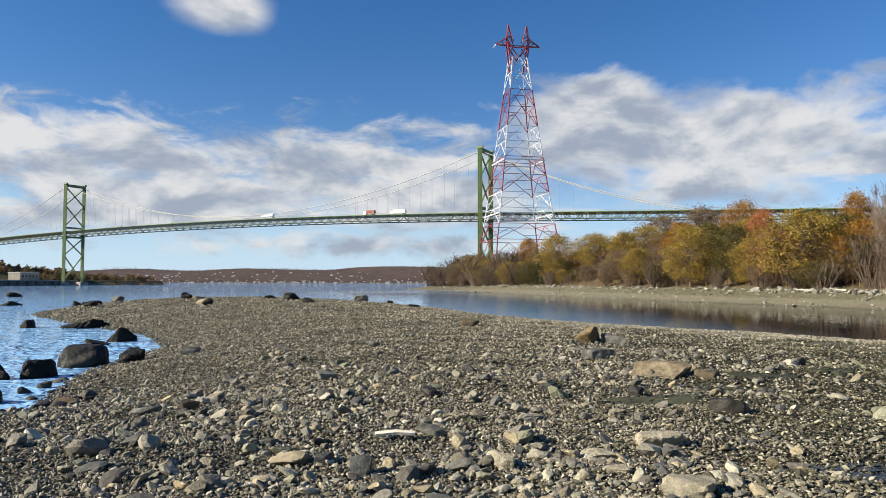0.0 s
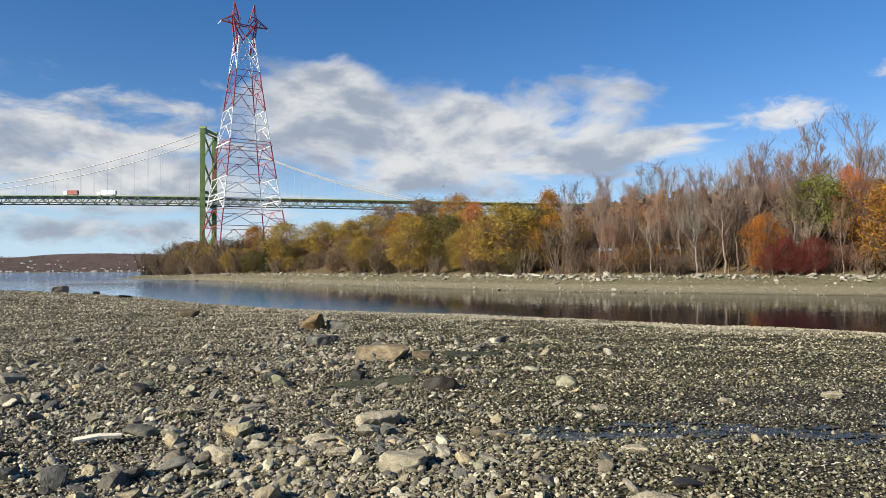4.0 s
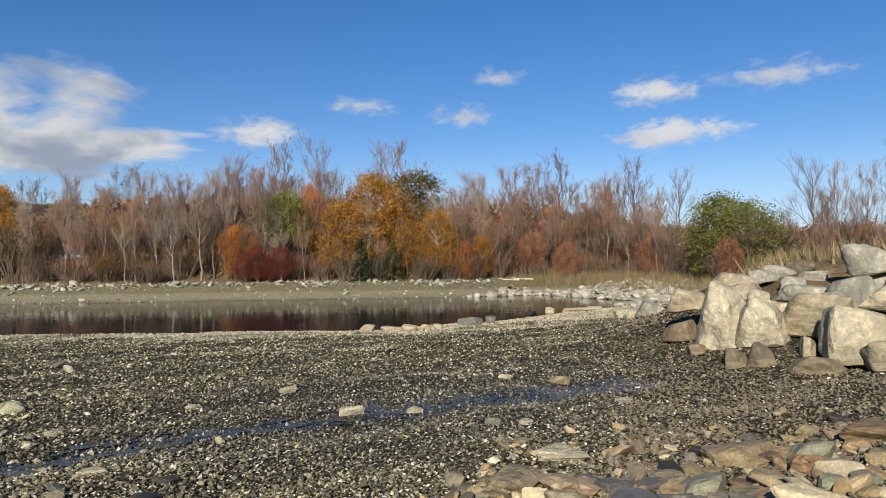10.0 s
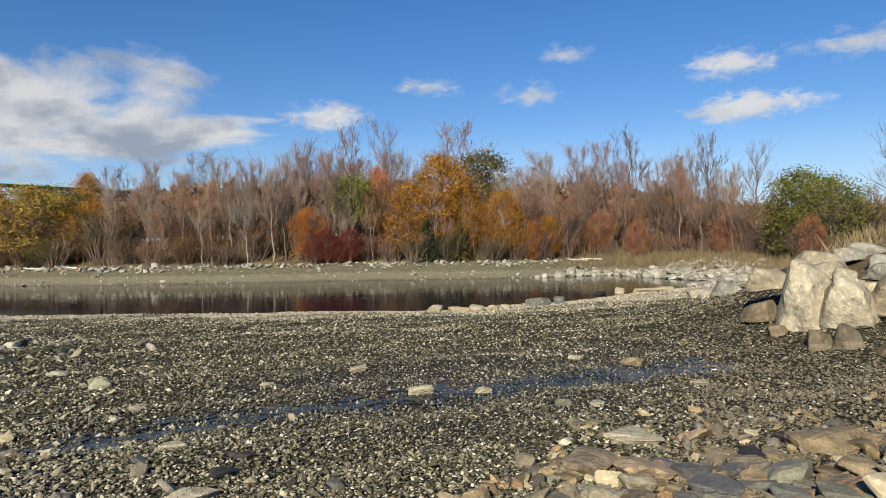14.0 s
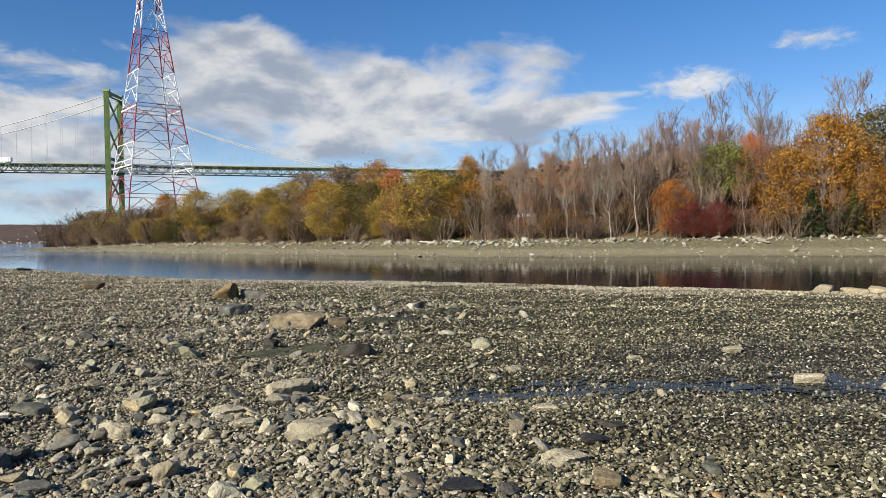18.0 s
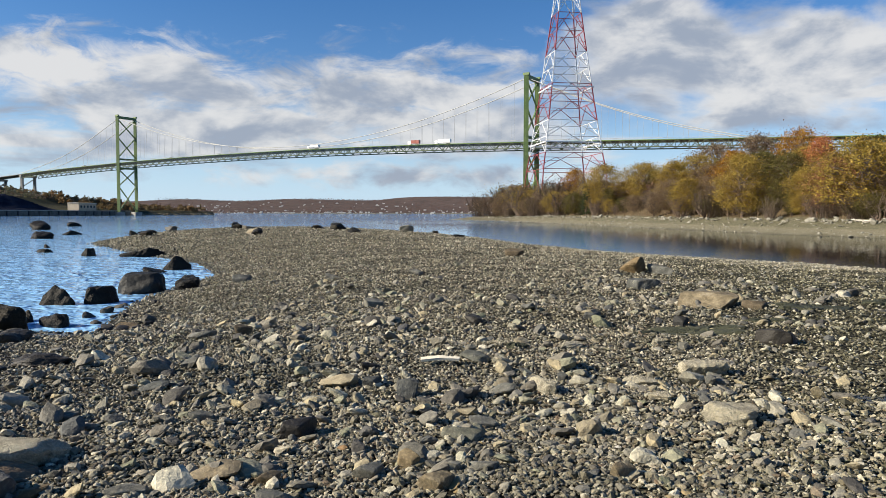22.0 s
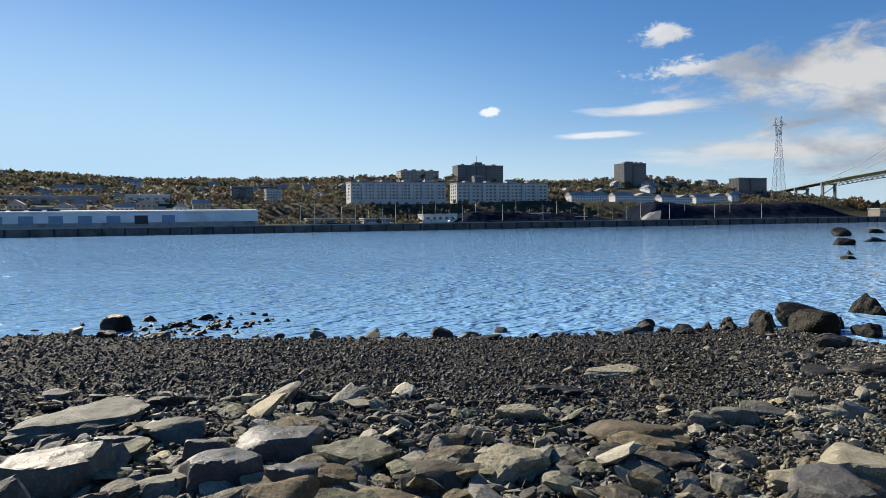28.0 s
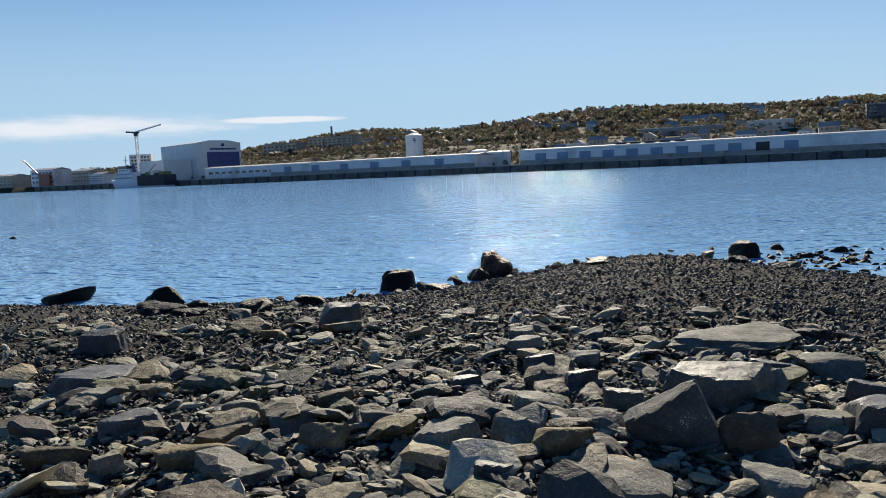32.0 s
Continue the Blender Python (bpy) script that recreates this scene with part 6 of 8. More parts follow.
while az > -104:  # undergrowth along the top of the beach
    for inland in (pick.uniform(13.5, 17), pick.uniform(17, 26), pick.uniform(22, 40))[int(pick.random() < 0.35):]:
        hue = pick.choice(["dun", "twig", "rust", "dun", "twig", "dun", "gold", "rust"]) if az < -30 else pick.choice(["olive", "dun", "dun", "yellow", "olive", "twig"])
        if -50.5 < az < -46.5 and inland < 17:
            hue = "crimson"
        if az > -8:
            bank_tree("shrub" if pick.random() < 0.65 else "full", az, inland, skyline(az) * (pick.uniform(0.4, 0.7) if inland < 17 else pick.uniform(0.65, 1.02)), hue, pick.uniform(1.0, 1.7))
        else:
            kind = ("full" if pick.random() < 0.45 else "shrub") if az > -30 else "shrub" if inland < 17 or pick.random() < 0.5 else "bare"
            bank_tree(kind, az, inland, skyline(az) * (pick.uniform(0.12, 0.3) if inland < 17 else pick.uniform(0.28, 0.55)) + (0.3 if az > -30 else 0), "twig" if kind == "bare" else hue, pick.uniform(0.9, 1.6))
    az -= pick.uniform(0.5, 0.85) * (0.75 if az > -10 else 1.0)
for az in (-46.9, -47.8, -48.7, -49.6):
    bank_tree("full", az, 13.6, (2.3, 1.8, 2.5, 1.6)[int(-az * 10) % 4], "crimson", 1.0)
for az, top in ((-54.9, 2.2), (-55.8, 3.0), (-57.6, 2.0), (-58.4, 2.8), (-60.9, 1.6)):
    bank_tree("spruce" if top > 2.5 else "shrub", az, 13.0, top, "conifer" if az > -58 else "olive", 1.4)


def thicket(name, label, count, near, far, az0, az1, tall, seed, material):
    """The depth of the woods: thin stems and saplings standing close behind the first trees."""
    r = np.random.RandomState(seed)
    px, py = r.uniform(-60, 150, count), r.uniform(-10, 420, count)
    gap = dist_line(px, py, FAR_SHORE[:12])
    az = -np.degrees(np.arctan2(px, py))
    ok = inside(px, py, LAND) & (gap > near) & (gap < far) & (az > az0) & (az < az1) & (dist_line(px, py, SPIT_COVE) > gap)
    px, py = px[ok], py[ok]
    n = len(px)
    z, h = height(px, py), tall * r.uniform(0.45, 1.15, n)
    a = r.uniform(0, 6.283, n)
    w = r.uniform(0.02, 0.06, n)
    lx, ly = r.normal(size=n) * 0.08 * h, r.normal(size=n) * 0.08 * h
    stem = np.stack([np.stack([px - np.cos(a) * w, py - np.sin(a) * w, z - 0.2], 1), np.stack([px + np.cos(a) * w, py + np.sin(a) * w, z - 0.2], 1), np.stack([px + lx, py + ly, z + h], 1)], 1)
    twigs = []
    for k in range(9):
        u = r.uniform(0.3, 0.95, n)
        q = np.stack([px + lx * u, py + ly * u, z + h * u], 1)
        d = np.stack([r.normal(size=n) * 0.13 * h, r.normal(size=n) * 0.13 * h, r.uniform(0.08, 0.24, n) * h], 1)
        twigs.append(np.stack([q, q + np.array([0.0, 0.0, 0.05]), q + d], 1))
    v = np.concatenate([stem] + twigs).reshape(-1, 3)
    return tagged(new(name, soup(name, v, np.arange(len(v)).reshape(-1, 3), material)), label, "thicket", kind="stuff")


r = np.random.RandomState(73)
px, py = r.uniform(0, 170, 16000), r.uniform(-10, 330, 16000)
gap, az = dist_line(px, py, FAR_SHORE[:12]), -np.degrees(np.arctan2(px, py))
ok = inside(px, py, LAND) & (gap > 26) & (gap < 75) & (az > -108) & (az < -7) & (dist_line(px, py, SPIT_COVE) > gap)
px, py = px[ok][:2600], py[ok][:2600]
tops = 3.1 + np.hypot(px, py) * np.tan(np.radians([skyline(v) for v in -np.degrees(np.arctan2(px, py))])) * r.uniform(0.4, 0.74, len(px)) * np.interp(-np.degrees(np.arctan2(px, py)), [-95, -80, -70], [0.62, 0.72, 1.0])
crowns("deep_woods", "brown and grey mass of woods behind the first trees", np.stack([px, py], 1), np.clip((tops - height(px, py)) / 1.05, 3.0, 17.0), 74, 90, M_DEEP, (0.035, 0.075))
thicket("scrub", "tangled low scrub on the wooded bank", 45000, 13.5, 40, -100, -9, 2.6, 72, LEAF["dun"])


def scatter_stones(name, label, where, sizes, material, seed, level=1, flat=0.6, sink=0.25):
    """Many stones in one mesh, lying on the ground at the given places."""
    r = np.random.RandomState(seed)
    kinds = [rock_shape(seed * 50 + k, level, 5 if level < 2 else (3, 5, 7)[k % 3], flat * (0.7, 1.0, 1.35)[k % 3], 0.05, 1.6) for k in range(9)]
    where, sizes = np.asarray(where), np.asarray(sizes)
    z = height(where[:, 0], where[:, 1])
    which, turn = r.randint(len(kinds), size=len(where)), r.uniform(0, 6.283, len(where))
    tilt, lean = r.normal(size=len(where)) * 0.3, r.normal(size=len(where)) * 0.3
    tilt, lean = np.clip(tilt, -0.45, 0.45), np.clip(lean, -0.45, 0.45)
    out_v, out_f, base = [], [], 0
    for k, (v, f) in enumerate(kinds):
        i = np.flatnonzero(which == k)
        if not len(i):
            continue
        p = v[None] * sizes[i, None, None]
        p = np.stack([p[..., 0], p[..., 1], p[..., 2] + p[..., 0] * tilt[i, None] + p[..., 1] * lean[i, None]], -1)
        c, s = np.cos(turn[i])[:, None], np.sin(turn[i])[:, None]
        p = np.stack([p[..., 0] * c - p[..., 1] * s, p[..., 0] * s + p[..., 1] * c, p[..., 2]], -1)
        p += np.stack([where[i, 0], where[i, 1], z[i] + sizes[i] * flat * (0.5 - sink)], -1)[:, None]
        out_v.append(p.reshape(-1, 3))
        out_f.append((f[None] + base + np.arange(len(i))[:, None, None] * len(v)).reshape(-1, 3))
        base += len(i) * len(v)
    ob = new(name, soup(name, np.concatenate(out_v), np.concatenate(out_f), material))
    return tagged(ob, label, "stones", kind="stuff")


# pale stones along the top of the cove beach, darker ones on the beach itself
r = np.random.RandomState(21)
places, sizes = [], []
line = np.array(FAR_SHORE[:11], float)
for (ax, ay), (bx, by) in zip(line[:-1], line[1:]):
    long = math.hypot(bx - ax, by - ay)
    nx, ny = (by - ay) / long, -(bx - ax) / long
    k = int(long * (7 if by < 140 else 3.2))
    u, inland = r.uniform(0, 1, k), np.abs(r.normal(11.3, 1.2, k))
    places.append(np.stack([ax + (bx - ax) * u + nx * inland, ay + (by - ay) * u + ny * inland], 1))
    sizes.append(r.lognormal(math.log(0.42), 0.5, k))
scatter_stones("bank_stones", "row of pale stones along the top of the cove beach", np.concatenate(places), np.clip(np.concatenate(sizes), 0.15, 1.5), M_SHORE, 4, 2)
places, sizes = [], []
for (ax, ay), (bx, by) in zip(line[:-1], line[1:]):
    long = math.hypot(bx - ax, by - ay)
    nx, ny = (by - ay) / long, -(bx - ax) / long
    k = int(long * 5)
    u, inland = r.uniform(0, 1, k), r.beta(1.2, 1.6, k) * 10 - 0.3
    places.append(np.stack([ax + (bx - ax) * u + nx * inland, ay + (by - ay) * u + ny * inland], 1))
    sizes.append(r.lognormal(math.log(0.2), 0.5, k))
scatter_stones("beach_stones", "scattered grey stones on the far cove beach", np.concatenate(places), np.clip(np.concatenate(sizes), 0.1, 0.9), M_SHORE, 5, 1)
# broken rock at the cove's head
k = 3600
places = np.stack([r.uniform(60, 98, k), r.uniform(8, 40, k)], 1)
gap = np.minimum(dist_line(places[:, 0], places[:, 1], FAR_SHORE[:3]), dist_line(places[:, 0], places[:, 1], SPIT_COVE[-4:]))
places = places[(gap < 10) & inside(places[:, 0], places[:, 1], LAND)]
scatter_stones("cove_head_stones", "grey broken stones round the head of the cove", places, np.clip(r.lognormal(math.log(0.6), 0.45, len(places)), 0.2, 1.6), M_SHORE, 6, 2)


def grass(name, label, centres, seed, tall, material=None):
    """Blades, each a narrow bent triangle strip, round the given places."""
    r = np.random.RandomState(seed)
    c = np.repeat(np.asarray(centres), 9, axis=0) + r.normal(size=(len(centres) * 9, 2)) * 0.35
    n = len(c)
    z = height(c[:, 0], c[:, 1])
    a, h, w = r.uniform(0, 6.283, n), tall * r.uniform(0.5, 1.2, n), 0.035
    dx, dy, lx, ly = np.cos(a) * w, np.sin(a) * w, r.normal(size=n) * 0.3 * tall, r.normal(size=n) * 0.3 * tall
    v = np.stack([np.stack([c[:, 0] - dx, c[:, 1] - dy, z], 1), np.stack([c[:, 0] + dx, c[:, 1] + dy, z], 1), np.stack([c[:, 0] + lx, c[:, 1] + ly, z + h], 1)], 1).reshape(-1, 3)
    return tagged(new(name, soup(name, v, np.arange(n * 3).reshape(-1, 3), material or M_GRASS)), label, "grass", kind="stuff")


k = 5200
px, py = r.uniform(64, 112, k), r.uniform(-34, 40, k)
gap = np.minimum(dist_line(px, py, FAR_SHORE[:5]), dist_line(px, py, SPIT_COVE))
ok = (gap > 6) & (gap < 28) & inside(px, py, LAND)
grass("reeds", "dry brown grass and reeds behind the head of the cove", np.stack([px, py], 1)[ok], 31, 1.3)
k = 1800
px, py = r.uniform(17, 64, k), r.uniform(-16, 8, k)
back = dist_line(px, py, BANK) * np.where(inside(px, py, BANK + [(60, -400), (-4, -400)]), 1, -1)
grass("bank_grass", "tufts of dry grass on top of the boulder bank", np.stack([px, py], 1)[back > 5], 32, 0.6)

# driftwood at the top of the beach
for az, long, turn in ((-29.2, 6, 20), (-31.5, 4, -10), (-68.9, 3.5, 35), (-67.8, 4.5, 5), (-20.4, 4, 15), (-27.0, 3.0, 60)):
    x, y, _ = far_bank(az, 11.5)
    log = Shape().tube([(-long / 2, 0, 0.12), (-long / 5, 0.1, 0.16), (long / 5, -0.06, 0.2), (long / 2, 0.15, 0.34)], [0.13, 0.12, 0.1, 0.05], 7)
    log.tube([(long / 4, 0, 0.2), (long / 3, 0.4, 0.5)], [0.05, 0.02], 5)
    tagged(new("driftwood", log.mesh("driftwood", M_DRIFT, True)), "bleached grey driftwood log lying on the cove beach", "driftwood").matrix_world = pose(x, y, ground_at(x, y), 0, 0, turn + 60)

# ---- stones on the spit ----
ROCKS = [rock_shape(700 + k, 4, (7, 6, 8)[k % 3], (0.62, 0.45, 0.8, 0.55)[k % 4], 0.04, 0.7) for k in range(12)]
ROUNDED = [rock_shape(760 + k, 4, 7, 0.6, 0.10, 0.0) for k in range(6)]
WORN = [rock_shape(740 + k, 4, 4, 0.42, 0.10, 0.7) for k in range(6)]
BLOCKS = []
for k in range(9):  # quarried blocks: a few broad broken faces, corners knocked off
    q = random.Random(150 + k)
    sides = [(math.cos(a), math.sin(a), q.uniform(-0.3, 0.45), q.uniform(0.66, 0.95)) for a in (i * 1.257 + q.uniform(-0.35, 0.35) for i in range(5))]
    tops = [(q.uniform(-0.35, 0.35), q.uniform(-0.5, 0.1), 1, q.uniform(0.55, 0.7)), (q.uniform(-1, 1), q.uniform(-1, 0.3), 0.9, q.uniform(0.68, 0.85)), (q.uniform(-1, 1), q.uniform(-1, 1), 0.6, q.uniform(0.72, 0.9)), (q.uniform(-0.5, 0.5), -0.8, -0.6, q.uniform(0.7, 0.9)), (0, 0, -1, 0.62)]
    BLOCKS.append(rock_shape(780 + k, 4, 1, 0.75, 0.065, 0.2, sides + tops))
SLABS = []
for k in range(8):  # flat-topped, with broken straight sides
    q = random.Random(50 + k)
    sides = [(math.cos(a), math.sin(a), q.uniform(-0.15, 0.35), q.uniform(0.6, 0.98)) for a in (i * 1.05 + q.uniform(-0.3, 0.3) for i in range(6))]
    SLABS.append(rock_shape(860 + k, 4, 1, 0.6, 0.045, 1.0, sides + [(q.uniform(-0.16, 0.16), q.uniform(-0.16, 0.16), 1, q.uniform(0.36, 0.5)), (q.uniform(-0.7, 0.7), q.uniform(-0.7, 0.7), 0.8, q.uniform(0.52, 0.7)), (0, 0, -1, 0.5)]))
# a tall stone with one leaning face that rises to a point
PEAK = rock_shape(5, 4, 1, 0.8, 0.035, 1.6, [(-0.58, -0.1, 0.81, 0.42), (0.92, -0.05, 0.35, 0.5), (0.12, -1, 0.32, 0.33), (-0.3, -0.9, -0.2, 0.42), (0, 1, 0.2, 0.4), (0, 0, -1, 0.6), (-1, 0, -0.5, 0.85)])


def rock(name, label, category, x, y, wide, tall, material, group, k, sink=0.18, turn=None, lift=0.0, form=None):
    """One stone on the ground, of the given width and visible height."""
    v, f = form or ROCKS[k % len(ROCKS)]
    v = v * np.array([1, 1, 1 / (v[:, 2].max() - v[:, 2].min())])
    low = min(max(-ground_at(x, y), 0.0), 0.3)  # the part that stands under water
    tall = tall + low
    full = tall / (1 - sink)
    me = soup(name, v * np.array([wide, wide, full]), f, material, False)
    ob = new(name, me)
    base = max(ground_at(x, y), -0.3) + lift
    ob.matrix_world = pose(x, y, base + full * 0.5 - full * sink, 0, 0, (k * 67.0) % 360 if turn is None else turn)
    return tagged(ob, label, category, group)


TELL = {"brown": "brown weathered stone", "grey": "grey angular stone", "tan": "tan and ochre stone", "buff": "pale buff stone", "dark": "dark damp angular stone", "slate": "blue-grey slab of slate", "pale": "pale grey flat-topped stone", "cream": "cream rounded stone", "barnacled": "low stone crusted with pale barnacles"}
WHERE = {"stones on the spit": "lying on the shingle spit", "stones by the cove": "at the edge of the cove", "cobbles below the boulders": "among cobbles below the boulders", "large stones on the beach": "among the cobbles of the beach", "rocks along the waterline": "beside the dark shingle"}
stone_no = [0]


def wet_rocks(rows):
    for x, y, w, h in rows:
        stone_no[0] += 1
        rock("wet_rock", "dark wet weed-covered rock at the water's edge", "rock", x, y, w * 1.08, h * 0.92, M_WET, "rocks along the waterline", stone_no[0] + 2, 0.3, form=ROUNDED[stone_no[0] % 6])


def stones(kind, group, rows):
    """Stones of one look: place, width and visible height of each."""
    for x, y, w, h in rows:
        stone_no[0] += 1
        k = stone_no[0]
        low = kind == "barnacled" or h < 0.25 * w
        form = ROUNDED[k % 6] if group[:5] == "rocks" else WORN[k % 6] if low and kind != "slate" else SLABS[k % 8] if kind in ("slate", "pale") and group[0] == "l" else ROCKS[k % 12]
        turn = math.degrees(math.atan2(y, x)) + 90 + ((k * 37) % 50 - 25)
        rock("stone", TELL[kind] + " " + WHERE[group], "stone", x, y, w * 0.98, h * 0.9, STONE[kind], group, k, 0.25, turn, form=form)


def boulders(hue, rows):
    """Quarried boulders of the bank: middle, width, height and lean of each."""
    material, label = BANK_LOOK[hue]
    for x, y, z, w, h, lean in rows:
        stone_no[0] += 1
        v, f = BLOCKS[stone_no[0] % len(BLOCKS)]
        v = v / (v.max(0) - v.min(0))
        lean = lean * 0.45
        c, s = abs(math.cos(radians(lean))), abs(math.sin(radians(lean)))
        long, tall = (w * c - h * s) / max(c * c - s * s, 0.35), (h * c - w * s) / max(c * c - s * s, 0.35)
        long, tall = max(long, w * 0.8), max(tall, 0.55 * h)
        me = soup("boulder", v * np.array([long * 1.08, 0.95 * (long + tall) / 2 + 0.1, tall * 1.16]), f, material, False)
        ob = new("boulder", me)
        ob.matrix_world = pose(x, y, z, 0, 0, math.degrees(math.atan2(y, x)) + 90) @ pose(0, 0, 0, 0, -lean, (stone_no[0] * 41) % 30 - 15)
        tagged(ob, label, "boulder", "boulder bank")


BANK_LOOK = {"cream": (M_BOULDER, "cream quarried boulder with rounded edges in the bank"), "buff": (M_BOULDER_BUFF, "buff weathered boulder in the bank"), "pale": (M_BOULDER_PALE, "pale layered boulder with dark streaks in the bank"),
             "grey": (M_BOULDER_GREY, "grey boulder lying in the bank"), "slate": (M_BOULDER_SLATE, "blue-grey boulder with dark patches in the bank"), "brown": (M_BOULDER_BROWN, "small brown stone at the foot of the bank")}
wet_rocks([(-79.6, 121.2, 3.2, 1.6), (-92.2, 151.8, 4.6, 1.1), (-38.4, 59.2, 1.1, 0.35), (-34.2, 52.4, 1.05, 0.27), (-34.7, 70.0, 1.75, 0.67)])
wet_rocks([(-14.39, 17.76, 1.06, 0.55), (-13.13, 18.04, 1.44, 0.71), (-11.69, 18.33, 0.97, 0.42), (-14.38, 22.75, 1.32, 0.68), (-13.28, 23.31, 1.09, 0.61), (-11.46, 26.19, 1.07, 0.58), (-16.69, 37.39, 1.46, 0.89), (-17.13, 35.42, 1.21, 0.27), (-24.85, 47.87, 1.24, 0.45), (-23.73, 48.14, 2.06, 0.66), (-28.29, 48.32, 1.18, 0.59), (-52.43, 79.9, 2.39, 0.99), (-57.47, 94.66, 3.3, 0.74), (-48.39, 93.63, 1.61, 0.65), (-36.16, 73.2, 1.88, 0.56), (-34.06, 52.47, 1.11, 0.28), (-14.79, 16.6, 0.55, 0.31), (-14.43, 18.92, 0.58, 0.38), (-13.05, 19.14, 0.68, 0.41), (-29.2, 80.61, 1.35, 0.54), (-21, 63.42, 1.48, 0.63), (-10.7, 12.99, 0.89, 0.53), (-11.87, 16.33, 1.18, 0.64), (-15.73, 21.14, 0.63, 0.3)])
wet_rocks([(-12.96, 14.56, 0.48, 0.26), (-16.38, 14.94, 0.5, 0.2), (-11.98, 11.97, 0.75, 0.23), (-14.76, 15.75, 0.48, 0.22), (-24.3, 0.9, 1, 0.52), (-18.53, 0.48, 0.52, 0.21), (-26.29, 1.95, 0.95, 0.25), (-25.52, 3.67, 0.54, 0.17), (-23.96, 4.23, 0.4, 0.15), (-24.15, -0.26, 0.24, 0.13), (-24.16, 2.6, 0.53, 0.14), (-16.17, 3.46, 0.37, 0.11), (-14.3, 5.67, 0.48, 0.1), (-13.54, 7.73, 0.61, 0.1), (-20.15, -6.04, 1.23, 0.78), (-19.24, -6.27, 0.88, 0.35), (-17.54, -7.92, 0.92, 0.54), (-15.5, -6.06, 0.72, 0.15), (-14.84, -13.53, 1.12, 0.52), (-14.71, -16.62, 1.27, 0.36), (-10.73, -9.87, 0.98, 0.21), (-11.52, -9.56, 0.48, 0.15), (-10.18, -7.26, 0.64, 0.22), (-11.34, -6.93, 0.6, 0.18)])
wet_rocks([(-32.72, -41.05, 0.71, 0.21), (-19.11, -2.88, 0.73, 0.15), (-9.5, -8.12, 0.54, 0.14), (-10.89, -5.69, 0.56, 0.09)])
stones("dark", "rocks along the waterline", [(-13.3, 26.37, 1.76, 0.86), (-8.36, 11.93, 0.53, 0.24), (-5.59, 8.61, 0.74, 0.18), (-6.05, 8.1, 0.44, 0.09), (-8.35, 11.68, 0.53, 0.24), (-5.77, 8.56, 0.62, 0.17), (-7.37, 9.82, 0.39, 0.1)])
stones("brown", "stones on the spit", [(4.85, 23.39, 0.88, 0.56), (1.31, 34.33, 0.96, 0.37), (-1.39, 4.35, 0.23, 0.1), (-4.01, 11.39, 0.31, 0.19), (-8.73, 16.55, 0.52, 0.2), (-2.67, 3.91, 0.25, 0.08), (5.16, 13.98, 0.49, 0.16)])
stones("grey", "stones on the spit", [(5.39, 23.23, 0.9, 0.35), (3.93, 18.37, 0.83, 0.3), (-0.14, 8.77, 0.39, 0.14), (-2.03, 8.35, 0.24, 0.08), (-0.78, 7, 0.23, 0.22), (0.2, 7, 0.27, 0.13), (0.83, 7.63, 0.12, 0.11), (-0.76, 4.49, 0.27, 0.11), (-2.13, 3.99, 0.25, 0.07), (-2.66, 16.24, 0.45, 0.24), (-4.67, 11.35, 0.48, 0.14), (-9.38, 26.2, 0.75, 0.31), (-5.45, 23.86, 0.51, 0.24), (1.9, 12.88, 0.41, 0.14), (-2.39, 23.88, 0.5, 0.19), (-4.65, 4.91, 0.42, 0.16), (-4.86, 5.51, 0.31, 0.11), (-3.43, 7.08, 0.31, 0.1), (-5.01, 6.37, 0.29, 0.11), (-3.59, 5.73, 0.31, 0.1), (-2.41, 5.8, 0.22, 0.1), (-0.03, 5.73, 0.23, 0.09), (-0, 4.5, 0.22, 0.07)])
stones("grey", "stones on the spit", [(-0.2, 5.32, 0.35, 0.1), (2.72, 5.71, 0.2, 0.07), (-1.23, 7.36, 0.26, 0.12), (3.96, 3.36, 0.14, 0.08), (7.57, 3.19, 0.2, 0.09)])
stones("tan", "stones on the spit", [(4.67, 14.65, 1.2, 0.32), (-1.73, 4.47, 0.35, 0.11), (-0.51, 4.59, 0.16, 0.13), (-0.29, 4.25, 0.29, 0.13), (0.87, 4.38, 0.17, 0.11), (3.16, 3.49, 0.18, 0.11), (11.5, 3.67, 0.4, 0.16)])
stones("dark", "stones on the spit", [(3.28, 12.18, 0.26, 0.2), (-1.44, 8.22, 0.24, 0.11), (-1.51, 5.43, 0.35, 0.18), (-0.2, 12.33, 0.33, 0.18), (3.99, 9.95, 0.52, 0.23), (3.78, 4.32, 0.26, 0.06), (4.15, 4.5, 0.3, 0.05), (2.32, 3.84, 0.3, 0.07), (-0.52, 5.98, 0.19, 0.08)])
